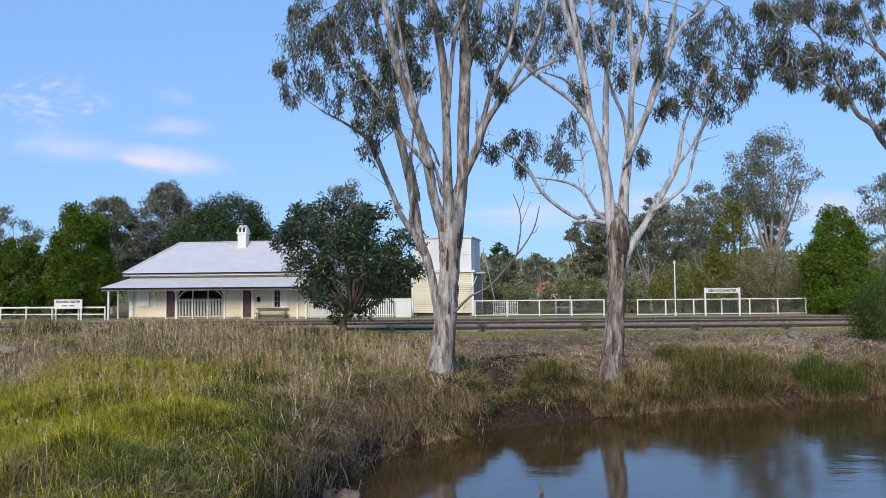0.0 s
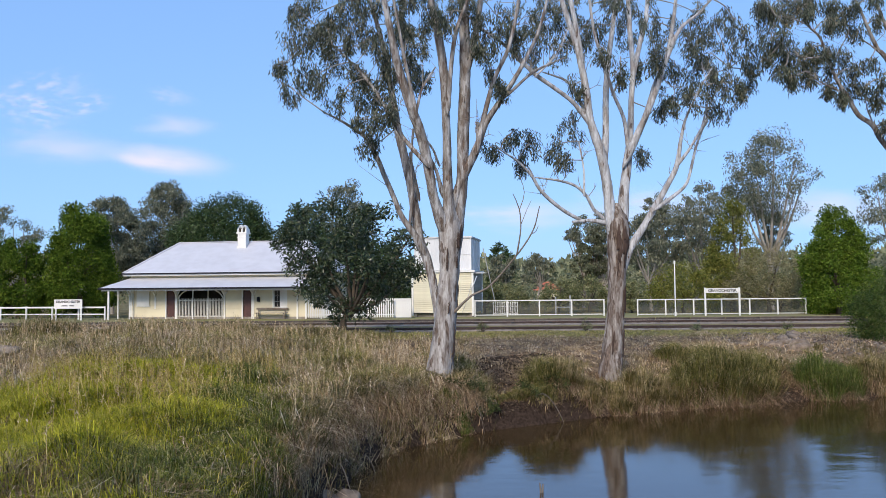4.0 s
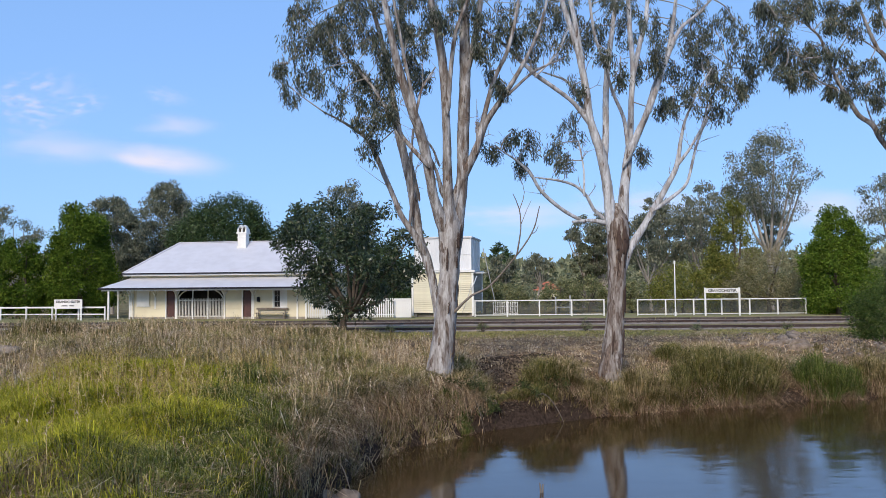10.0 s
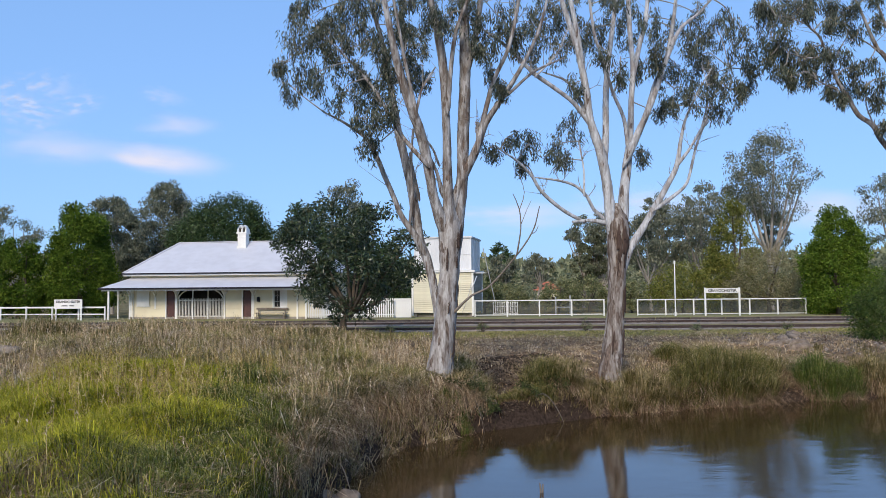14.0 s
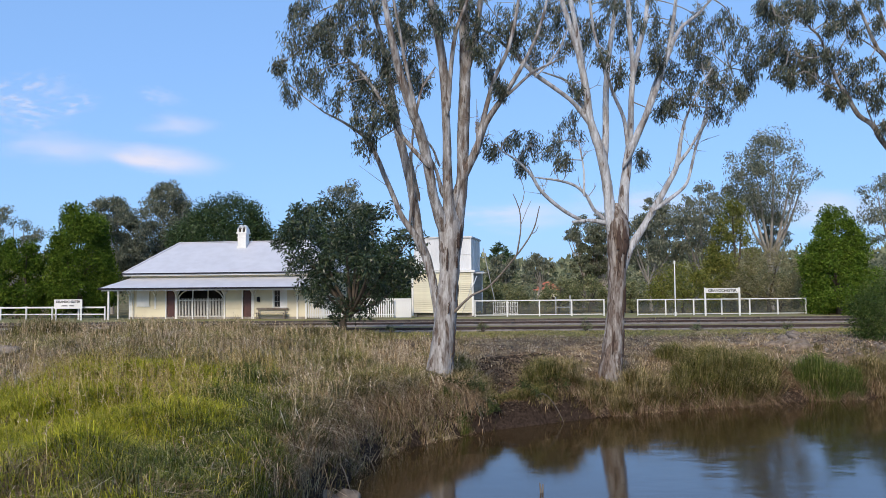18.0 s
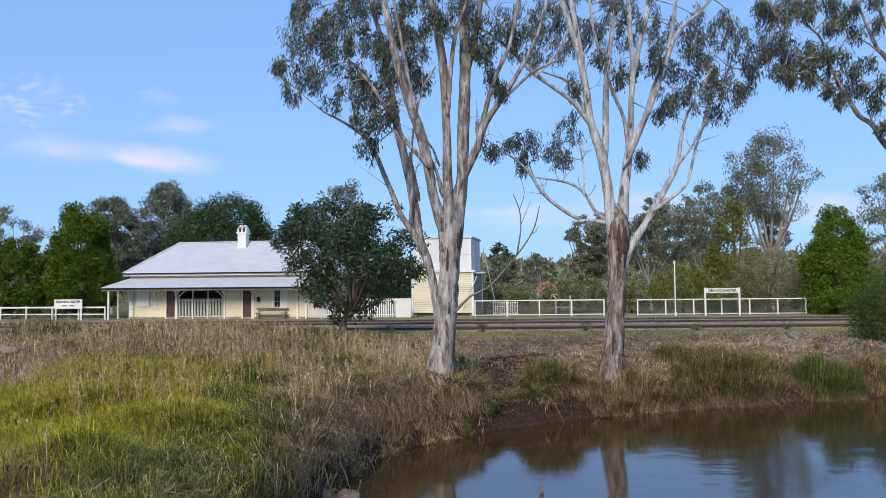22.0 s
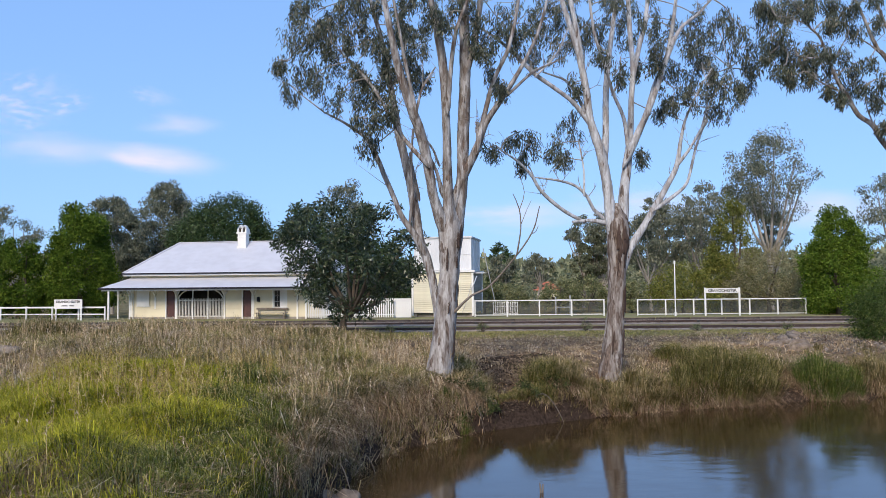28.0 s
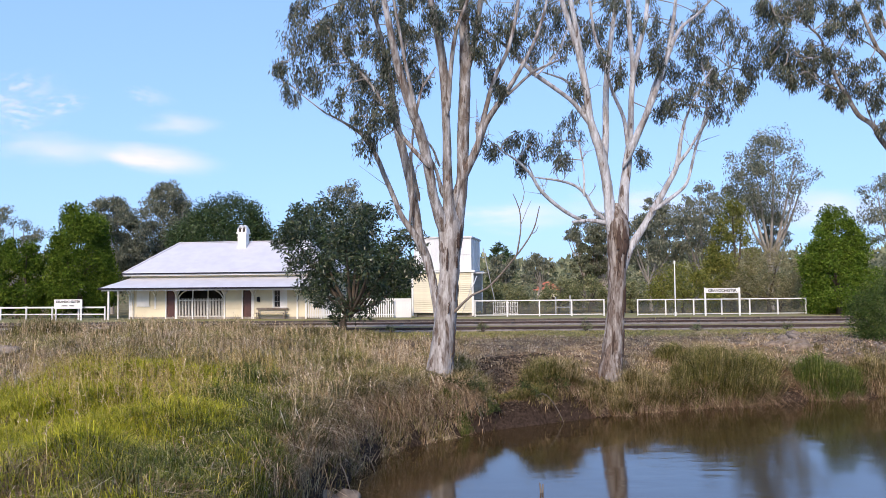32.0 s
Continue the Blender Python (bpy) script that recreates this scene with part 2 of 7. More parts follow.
COOL = foliage("cool_green_grass", [(0, (0.046, 0.062, 0.012)), (0.5, (0.135, 0.160, 0.028)), (0.85, (0.27, 0.255, 0.08)), (1, (0.50, 0.43, 0.25))], 0.5, 0.16, 0.7, 1.8, (0.55, 0.58, 0.48))
TUSSOCK = foliage("tussock_blades", [(0, (0.062, 0.070, 0.019)), (0.45, (0.165, 0.163, 0.045)), (0.8, (0.315, 0.265, 0.105)), (1, (0.50, 0.41, 0.25))], 0.6, 0.12, 0.85, 2.2, (0.5, 0.5, 0.42))
OLIVE = foliage("olive_grass", [(0, (0.13, 0.125, 0.036)), (0.5, (0.30, 0.272, 0.088)), (0.85, (0.47, 0.395, 0.17)), (1, (0.64, 0.53, 0.33))], 0.6, 0.18, 0.7, 2.0, (0.55, 0.5, 0.4))
TURF = foliage("short_turf", [(0, (0.19, 0.18, 0.05)), (0.5, (0.35, 0.32, 0.10)), (1, (0.56, 0.46, 0.23))], 0.6, 0.25, 0.5)


# ---- builders ----
def quick(name, verts, faces):
    """A mesh from arrays: verts (n, 3) and faces (m, k) of one size."""
    verts, faces = np.asarray(verts, float), np.asarray(faces, int)
    me = bpy.data.meshes.new(name)
    me.vertices.add(len(verts))
    me.vertices.foreach_set("co", verts.ravel())
    m, k = faces.shape
    me.loops.add(m * k)
    me.loops.foreach_set("vertex_index", faces.ravel())
    me.polygons.add(m)
    me.polygons.foreach_set("loop_start", np.arange(0, m * k, k))
    me.update(calc_edges=True)
    return me


def part(name, me, material, parent=None, label="", smooth=False, at=(0, 0, 0)):
    if isinstance(me, bmesh.types.BMesh):
        bm, me = me, bpy.data.meshes.new(name)
        bm.normal_update()
        bm.to_mesh(me)
        bm.free()
    if material and not me.materials:
        me.materials.append(material)
    if smooth:
        me.polygons.foreach_set("use_smooth", [True] * len(me.polygons))
    ob = new(name, me)
    ob.location = at
    if parent:
        ob.parent = parent
    if label:
        tagged(ob, label)
    return ob


def thing(name, m, label, category, group="", kind=""):
    ob = new(name)
    ob.matrix_basis = m
    ob.empty_display_size = 0.2
    return tagged(ob, label, category, group, kind)


def box(x0, x1, y0, y1, z0, z1, bm=None, bevel=0.0):
    made = bm or bmesh.new()
    g = bmesh.ops.create_cube(made, size=1.0, matrix=Matrix.Translation(((x0 + x1) / 2, (y0 + y1) / 2, (z0 + z1) / 2)) @ Matrix.Diagonal((x1 - x0, y1 - y0, z1 - z0, 1)))
    if bevel:
        bmesh.ops.bevel(made, geom=list({e for v in g["verts"] for e in v.link_edges}), offset=bevel, segments=2, affect="EDGES", profile=0.6)
    return made


def slab(corners, thick):
    """A sloping sheet through four corners, with a thickness downwards."""
    bm = bmesh.new()
    top = [bm.verts.new(c) for c in corners]
    low = [bm.verts.new((c[0], c[1], c[2] - thick)) for c in corners]
    n = len(corners)
    bm.faces.new(top)
    bm.faces.new(low[::-1])
    for i in range(n):
        bm.faces.new((top[i], low[i], low[(i + 1) % n], top[(i + 1) % n]))
    bmesh.ops.recalc_face_normals(bm, faces=bm.faces)
    return bm


def curve_points(pts, step):
    """A smooth line through points with radii, cut into short lengths."""
    a = np.array(pts, float)
    ext = np.vstack((2 * a[0] - a[1], a, 2 * a[-1] - a[-2]))
    out = []
    for i in range(len(a) - 1):
        p0, p1, p2, p3 = ext[i:i + 4]
        n = max(2, int(np.linalg.norm(p2[:3] - p1[:3]) / step))
        for t in np.linspace(0, 1, n, endpoint=False):
            out.append(0.5 * (2 * p1 + (p2 - p0) * t + (2 * p0 - 5 * p1 + 4 * p2 - p3) * t * t + (3 * p1 - p0 - 3 * p2 + p3) * t ** 3))
    out.append(a[-1])
    return np.array(out)


def tube(pts, step=0.25, sides=9, rough=0.08, seed=0):
    """Verts and faces of a tapered, slightly uneven tube."""
    rng = np.random.default_rng(seed)
    c = curve_points(pts, step)
    n = len(c)
    way = np.gradient(c[:, :3], axis=0)
    way /= np.linalg.norm(way, axis=1)[:, None] + 1e-9
    ref = np.where(np.abs(way[:, 2:3]) > 0.9, np.array([[0.0, 1.0, 0.0]]), np.array([[0.0, 0.0, 1.0]]))
    if abs(way[:, 2]).mean() > 0.5:
        ref = np.tile([[0.0, 1.0, 0.0]], (n, 1))
    a = np.cross(way, ref)
    a /= np.linalg.norm(a, axis=1)[:, None] + 1e-9
    b = np.cross(way, a)
    ang = np.linspace(0, 2 * np.pi, sides, endpoint=False)
    lobes = 1 + rough * (np.sin(2 * ang + rng.uniform(0, 6))[None] * 0.6 + rng.normal(0, 0.5, (n, sides)) * 0.55)
    r = np.maximum(c[:, 3], 0.004)[:, None] * lobes
    v = c[:, None, :3] + r[..., None] * (np.cos(ang)[None, :, None] * a[:, None] + np.sin(ang)[None, :, None] * b[:, None])
    i, j = np.meshgrid(np.arange(n - 1), np.arange(sides), indexing="ij")
    j2 = (j + 1) % sides
    f = np.stack((i * sides + j, i * sides + j2, (i + 1) * sides + j2, (i + 1) * sides + j), -1).reshape(-1, 4)
    return v.reshape(-1, 3), f


def join(pieces):
    vs, fs, k = [], [], 0
    for v, f in pieces:
        vs.append(v)
        fs.append(f + k)
        k += len(v)
    return np.vstack(vs), np.vstack(fs)


def leaf_quads(rng, centres, way, length, width, curl=0.25):
    """One folded diamond a leaf: base, two sides, tip. way is (n, 3)."""
    n = len(centres)
    way = way / (np.linalg.norm(way, axis=1)[:, None] + 1e-9)
    side = np.cross(way, rng.normal(size=(n, 3)))
    side /= np.linalg.norm(side, axis=1)[:, None] + 1e-9
    up = np.cross(side, way)
    ln = length * rng.uniform(0.65, 1.25, (n, 1))
    wd = width * rng.uniform(0.7, 1.2, (n, 1))
    mid = centres + way * ln * 0.42 + up * ln * curl * 0.25
    v = np.stack((centres, mid + side * wd * 0.5, centres + way * ln, mid - side * wd * 0.5), 1)
    return v.reshape(-1, 3), np.arange(4 * n).reshape(n, 4)


# ---- the land ----
WATERLINE = [(-1.4, 3.2), (-2.4, 7), (-2.5, 12), (-2.15, 15.4), (-1.9, 17.5), (-1.5, 19.0), (-0.4, 20.4), (0.7, 21.6), (3.2, 23.1), (5.4, 24.4),
             (9.5, 26.1), (15.4, 27.7), (40, 33), (95, 46), (95, 20), (40, 8), (12, 3.6), (4, 2.4)]


def shore_distance(x, y):
    """Metres from the water's edge, more than 0 on land."""
    p = np.array(WATERLINE)
    q = np.roll(p, -1, axis=0)
    best = np.full(x.shape, 1e9)
    inside = np.zeros(x.shape, bool)
    for (ax, ay), (bx, by) in zip(p, q):
        dx, dy = bx - ax, by - ay
        t = np.clip(((x - ax) * dx + (y - ay) * dy) / (dx * dx + dy * dy), 0, 1)
        best = np.minimum(best, np.hypot(x - ax - t * dx, y - ay - t * dy))
        cross = (ay > y) != (by > y)
        with np.errstate(divide="ignore", invalid="ignore"):
            inside ^= cross & (x < dx * (y - ay) / (dy if dy else 1e-9) + ax)
    return np.where(inside, -best, best)


def ease(a, b, x):
    t = np.clip((x - a) / (b - a), 0, 1)
    return t * t * (3 - 2 * t)


def waves(x, y):
    return (np.sin(x * 0.9 + 1.3 * np.sin(y * 0.55)) * np.sin(y * 0.8 + 0.9 * np.sin(x * 0.6 + 2)) + 0.5 * np.sin(x * 2.3 + y * 1.1) * np.sin(y * 2.1 - x * 0.7))


def height(x, y):
    """The lie of the land above the water."""
    x, y = np.asarray(x, float), np.asarray(y, float)
    s = shore_distance(x, y)
    left = 1 - ease(-9.5, -2.0, x)
    mound = np.interp(y, [0, 5, 9, 20, 27, 31, 38], [2.4, 1.5, 0.95, 1.50, 1.95, 1.9, 1.42])
    near = 1 - ease(2.5, 4.5, y)
    flat = np.interp(y, [0, 20, 25, 30, 38], [1.42, 1.12, 1.22, 1.36, 1.42])
    top = (2.4 * near + (1 - near) * flat) * (1 - left) + mound * left
    run = 0.24 + 0.36 * ease(-0.5, 1.5, x) + 0.8 * ease(1.5, 9, x)
    land = top * (1 - np.exp(-np.maximum(s, 0) / run)) + 0.16 * ease(0, 0.2, s) * (1 - ease(2, 9, s))
    gully = np.exp(-((x - 1.6 - 0.12 * (y - 22)) / 0.9) ** 2) * ease(28.5, 25.5, y)
    land = land * (1 - 0.55 * gully * ease(0.1, 1.0, s))
    land = land + 0.06 * waves(x, y) * ease(0.1, 1.5, s) * (1 - ease(37, 41, y))
    rough = 0.035 * np.sin(x * 7.3 + 2 * np.sin(y * 3.1)) * np.sin(y * 6.1 + 2 * np.sin(x * 2.7)) + 0.022 * np.sin(x * 15 + y * 9 + 2 * np.sin(y * 5)) * np.sin(y * 17 - x * 6)
    land = land + rough * ease(0.0, 0.6, s) * (1 - ease(36, 40, y)) * (1 - ease(26, 32, np.abs(x - 5)))
    hummock = np.maximum(0, np.sin(x * 1.25 + 1.7 * np.sin(y * 0.5)) * np.sin(y * 0.95 + 1.2 * np.sin(x * 0.55) + 1))
    hummock = hummock + 0.4 * np.maximum(0, np.sin(x * 3.7 + 1.5 * np.sin(y * 1.3)) * np.sin(y * 3.1 + 1.1 * np.sin(x * 1.7)))
    land = land + 0.24 * hummock * (1 - ease(-2.5, -0.5, x)) * ease(0.5, 1.8, s) * ease(7, 10, y) * (1 - ease(26, 31, y))
    bed = -1.0 * (1 - np.exp(np.minimum(s, 0) / 1.4))
    z = np.where(s > 0, land, bed)
    r = np.hypot(x, y)
    return z + 26 * ease(330, 760, r) * (0.75 + 0.25 * np.sin(x / 130 + 1) * np.sin(y / 170)) * ease(0, 300, y)


def axis(fine0, fine1, step, far, ratio=1.22):
    mid = list(np.arange(fine0, fine1 + step / 2, step))
    d, hi, lo = step, [mid[-1]], [mid[0]]
    while hi[-1] < far or lo[-1] > -far:
        d *= ratio
        hi.append(hi[-1] + d)
        lo.append(lo[-1] - d)
    return np.array(lo[:0:-1] + mid + hi[1:])


gx, gy = axis(-16, 26, 0.22, 3000), axis(2, 40, 0.22, 3000)
X, Y = np.meshgrid(gx, gy, indexing="ij")
i, j = np.meshgrid(np.arange(len(gx) - 1), np.arange(len(gy) - 1), indexing="ij")
k = i * len(gy) + j
part("ground", quick("ground", np.stack((X, Y, height(X, Y)), -1).reshape(-1, 3), np.stack((k, k + len(gy), k + len(gy) + 1, k + 1), -1).reshape(-1, 4)), EARTH, smooth=True)
tagged(bpy.data.objects["ground"], "brown earth bank with dry thatch and green turf", "ground", kind="structure")
water = part("water", box(-60, 140, -40, 110, -0.012, 0.0), WATER)
tagged(water, "muddy brown creek water reflecting trees and sky", "water", kind="structure")


# ---- railway ----
def platform():
    ob = part("platform", box(-70, 75, 55.0, 62.5, 1.0, 1.66, bevel=0.03), surface("platform_turf", (0.24, 0.24, 0.09), (0.15, 0.14, 0.07), 9, 0.5, 0.95, 0.8, stain=(0.30, 0.25, 0.15)))
    tagged(ob, "low railway platform with worn turf on top", "platform", kind="structure")
    for n in range(60):
        x = -70 + n * 2.42
        part("edging_block", shared("edging_block", lambda: box(0, 2.39, -0.06, 0.0, -0.5, 0.0, bevel=0.02)), DARK_STONE, ob, at=(x, 55.0, 1.64))
    return ob


SHARED = {}


def shared(key, make):
    if key not in SHARED:
        me = bpy.data.meshes.new(key)
        bm = make()
        bm.normal_update()
        bm.to_mesh(me)
        bm.free()
        SHARED[key] = me
    return SHARED[key]


DARK_STONE = surface("dark_edging", (0.13, 0.11, 0.10), (0.06, 0.05, 0.045), 12, 1.0, 0.9, 0.6, each=0.3)


def rail_track(y, label, near):
    t = thing("railway_track", pose(0, y, 1.36), label, "railway track", "railway tracks")
    bed = bmesh.new()
    rows = [(-1.9 if near else -3.3, -0.12 if near else -0.02), (-1.35, 0.105), (1.35, 0.105), (3.45 if near else 2.6, -0.02 if near else 0.14)]
    vs = [[bed.verts.new((x, a, b)) for a, b in rows] for x in np.linspace(-70, 75, 60)]
    for p, q in zip(vs, vs[1:]):
        for a in range(3):
            bed.faces.new((p[a], q[a], q[a + 1], p[a + 1]))
    part("ballast_bed", bed, BALLAST, t)
    for side in (-0.535, 0.535):
        r = bmesh.new()
        box(-70, 75, side - 0.055, side + 0.055, 0.06, 0.075, r)
        box(-70, 75, side - 0.008, side + 0.008, 0.075, 0.155, r)
        box(-70, 75, side - 0.033, side + 0.033, 0.155, 0.19, r)
        part("rail", r, RUST, t)
        if side < 0 and not near:
            for n in range(24):
                part("rail_chair", shared("rail_chair", lambda: box(-0.10, 0.10, -0.075, 0.075, 0.09, 0.2, bevel=0.012)), INK, t, at=(-22.1 + 2.42 * n, side, 0))
    for n in range(118):
        x = -32 + n * 0.62
        part("sleeper", shared("sleeper", lambda: box(-0.11, 0.11, -1.05, 1.05, -0.06, 0.118, bevel=0.015)), SLEEPER, t, at=(x, 0, 0))
    return t


platform()
rail_track(45.6, "weathered railway track on brown ballast near the creek", True)
rail_track(52.3, "rusty railway track alongside the platform edge", False)

# ---- station building ----
YAW = -9.0
house = thing("station_building", pose(-23.41, 59.43, 1.66, 0, 0, YAW), "cream timber station house with pale iron roofs and shady veranda", "building")
LEN, DEEP, HIGH = 14.9, 6.6, 3.4


def wall_with_holes(x0, x1, z1, holes, y0=0.0, y1=0.14):
    """A wall along x with rectangular openings (x0, x1, z0, z1) right through it."""
    bm = bmesh.new()
    xs = sorted({x0, x1, *[h[0] for h in holes], *[h[1] for h in holes]})
    for a, b in zip(xs, xs[1:]):
        cuts = sorted((h[2], h[3]) for h in holes if h[0] <= a and h[1] >= b)
        z = 0.0
        for c0, c1 in cuts:
            if c0 > z:
                box(a, b, y0, y1, z, c0, bm)
            z = c1
        if z < z1:
            box(a, b, y0, y1, z, z1, bm)
    bmesh.ops.remove_doubles(bm, verts=bm.verts, dist=0.0005)
    return bm


DOORS = [(2.85, 3.52), (8.85, 9.5)]
GATE = (3.72, 7.32)
WINDOWS = [(0.55, 1.45, 0.98, 2.2), (11.2, 12.2, 0.85, 2.1)]
holes = [(a, b, 0.0, 2.25) for a, b in DOORS] + [(GATE[0], GATE[1], 0.0, 2.28)] + WINDOWS
part("front_wall", wall_with_holes(0, LEN, HIGH, holes), WALL, house)
part("back_wall", box(0, LEN, DEEP - 0.14, DEEP, 0, HIGH), WALL, house)
for x in (0, LEN - 0.14):
    part("side_wall", box(x, x + 0.14, 0.14, DEEP - 0.14, 0, HIGH), WALL, house)
# Bay lining in the near-black that stands for interior shade.
part("room_lining", box(GATE[0] - 0.6, GATE[1] + 0.6, 2.4, 2.5, 0, 3.0), DARK, house, "back wall of the waiting bay, coloured dark as shade")
for x in (GATE[0] - 0.6, GATE[1] + 0.5):
    part("room_lining", box(x, x + 0.1, 0.14, 2.4, 0, 3.0), DARK, house)
part("waist_rail", box(0.0, 2.74, -0.03, 0.0, 0.78, 0.84), WALL, house)
part("waist_rail", box(7.35, 8.7, -0.03, 0.0, 0.78, 0.84), WALL, house)
part("plinth", box(-0.03, LEN + 0.03, -0.035, 0.0, 0.0, 0.16), CONCRETE, house)
part("corner_board", box(-0.04, 0.1, -0.04, 0.0, 0.16, HIGH), WHITE, house)
part("corner_board", box(LEN - 0.1, LEN + 0.04, -0.04, 0.0, 0.16, HIGH), WHITE, house)


def hip(x0, x1, y0, y1, z0, rx0, rx1, ry, rz, thick):
    faces = [[(x0, y0, z0), (x1, y0, z0), (rx1, ry, rz), (rx0, ry, rz)], [(x1, y1, z0), (x0, y1, z0), (rx0, ry, rz), (rx1, ry, rz)],
             [(x0, y1, z0), (x0, y0, z0), (rx0, ry, rz)], [(x1, y0, z0), (x1, y1, z0), (rx1, ry, rz)]]
    return [slab(f, thick) for f in faces]


for bm in hip(-0.45, LEN + 0.45, -0.45, DEEP + 0.45, 3.42, 2.2, LEN - 2.2, 3.3, 5.85, 0.05):
    part("roof_slope", bm, ROOF, house)
part("ridge_cap", box(2.1, LEN - 2.1, 3.2, 3.4, 5.83, 5.90, bevel=0.03), ROOF, house)
for (a, b) in (((-0.45, -0.45, 3.44), (2.2, 3.3, 5.88)), ((LEN + 0.45, -0.45, 3.44), (LEN - 2.2, 3.3, 5.88))):
    v, f = tube([(*a, 0.07), (*b, 0.07)], 1.0, 6, 0.0)
    part("hip_cap", quick("hip_cap", v, f), ROOF, house)
part("gutter", box(-0.5, LEN + 0.5, -0.56, -0.44, 3.33, 3.43, bevel=0.02), GUTTER, house)
part("fascia", box(-0.44, LEN + 0.44, -0.44, -0.41, 3.22, 3.34), WHITE, house)
part("soffit", box(-0.42, LEN + 0.42, -0.41, 0.0, 3.20, 3.23), WALL, house)
part("frieze_board", box(0, LEN, -0.02, 0.0, 3.06, 3.19), WALL, house)
# veranda roof with its hipped end
V0, VZ0, VZ1 = -1.85, 2.33, 3.08
part("veranda_roof", slab([(-1.45, V0, VZ0), (LEN + 0.9, V0, VZ0), (LEN + 0.05, -0.03, VZ1), (-0.05, -0.03, VZ1)], 0.04), ROOF, house)
part("veranda_roof", slab([(-1.45, 3.0, VZ0), (-1.45, V0, VZ0), (-0.05, -0.03, VZ1), (-0.05, 3.0, VZ1)], 0.04), ROOF, house)
part("veranda_gutter", box(-1.52, LEN + 0.96, V0 - 0.11, V0, VZ0 - 0.115, VZ0 + 0.01, bevel=0.02), GUTTER, house)
part("veranda_beam", box(-1.35, LEN + 0.8, V0 + 0.1, V0 + 0.2, VZ0 - 0.22, VZ0 - 0.06), WHITE, house)
part("end_beam", box(-1.35, -1.25, V0 + 0.2, 3.0, VZ0 - 0.22, VZ0 - 0.06), WHITE, house)
for x, y in ((-1.3, 2.9), (-1.3, 0.4)):
    part("veranda_post", box(x - 0.05, x + 0.05, y - 0.05, y + 0.05, 0, VZ0 - 0.22, bevel=0.012), WHITE, house)


def bracket(x, parent, foot):
    """A timber bracket springing from the wall out to the veranda beam, over a wall strip."""
    a = [(x, -0.04, 1.62, 0.04), (x, -0.14, 1.85, 0.04), (x, -0.45, 2.08, 0.04), (x, -0.8, 2.18, 0.04)]
    v, f = tube(a, 0.2, 6, 0.0)
    v[:, 0] = x + (v[:, 0] - x) * 1.3
    part("bracket", quick("bracket", v, f), WHITE, parent)
    part("wall_strip", box(x - 0.06, x + 0.06, -0.06, 0.0, foot, 2.3, bevel=0.01), WHITE, parent)
    for way in (-1, 1):
        v, f = tube([(x, -0.05, 1.66, 0.035), (x + 0.13 * way, -0.05, 1.92, 0.042), (x + 0.36 * way, -0.05, 2.28, 0.042)], 0.15, 6, 0)
        part("wall_brace", quick("wall_brace", v, f), WHITE, parent)


part("veranda_post", box(-0.85, -0.74, V0 + 0.1, V0 + 0.21, 0, VZ0 - 0.22, bevel=0.012), WHITE, house)
for x, foot in ((-0.1, 0.0), (1.95, 0.75), (3.66, 0.0), (7.42, 0.0), (9.65, 0.0), (13.0, 0.0), (14.8, 0.0)):
    bracket(x, house, foot)
v, f = tube([(0.22, -0.12, 0.0, 0.035), (0.22, -0.12, 2.2, 0.035), (0.22, -0.5, 2.8, 0.035)], 0.5, 7, 0)
part("downpipe", quick("downpipe", v, f), WHITE, house)
for x in (4.95, 6.15):
    part("gate_post", box(x - 0.035, x + 0.035, -0.10, -0.03, 0, 2.28), WHITE, house)
part("door_frame", box(2.75, 2.85, -0.05, 0.1, 0, 2.35), WHITE, house)
part("door_frame", box(3.52, 3.62, -0.05, 0.1, 0, 2.35), WHITE, house)
part("door_frame", box(8.75, 8.85, -0.05, 0.1, 0, 2.35), WHITE, house)
part("door_frame", box(9.5, 9.6, -0.05, 0.1, 0, 2.35), WHITE, house)
for a, b in DOORS:
    part("door_head", box(a, b, -0.05, 0.1, 2.25, 2.35), WHITE, house)
    d = part("door", box(a, b, 0.06, 0.1, 0.02, 2.25), DOOR, house, "dark red panelled door")
    for z in (0.2, 1.15):
        part("door_panel", box(a + 0.1, b - 0.1, 0.045, 0.06, z, z + 0.75, bevel=0.008), DOOR, d)
    part("door_knob", box(a + 0.05, a + 0.09, 0.01, 0.06, 1.0, 1.05, bevel=0.01), GALV, d)
# White pickets greyed: the veranda's shade is put into their paint.
GATE_PAINT = surface("shaded_gate_paint", (0.62, 0.60, 0.55), (0.48, 0.46, 0.41), 25, 1.0, 0.6, 0.1)
gate = part("bay_gate_rail", box(GATE[0], GATE[1], -0.02, 0.02, 1.36, 1.42), WHITE, house)
part("bay_gate_rail", box(GATE[0], GATE[1], -0.02, 0.02, 0.18, 0.24), WHITE, house)
for n in range(31):
    x = GATE[0] + 0.05 + n * 0.117
    part("gate_picket", shared("gate_picket", lambda: box(-0.026, 0.026, -0.035, -0.02, 0.06, 1.52)), GATE_PAINT, house, at=(x, 0, 0))
for x, way in ((GATE[0], 1), (GATE[1], -1)):
    v, f = tube([(x, 0.03, 1.45, 0.05), (x + 0.25 * way, 0.03, 1.85, 0.05), (x + 0.8 * way, 0.03, 2.2, 0.05)], 0.15, 6, 0)
    part("arch_brace", quick("arch_brace", v, f), WHITE, house)
w = part("window", box(0.45, 1.55, -0.06, 0.02, 0.92, 0.98), WHITE, house, "window covered by a white blind")
part("blind", box(0.5, 1.5, -0.12, -0.08, 0.95, 2.1), WHITE, w, "white painted hood panel")
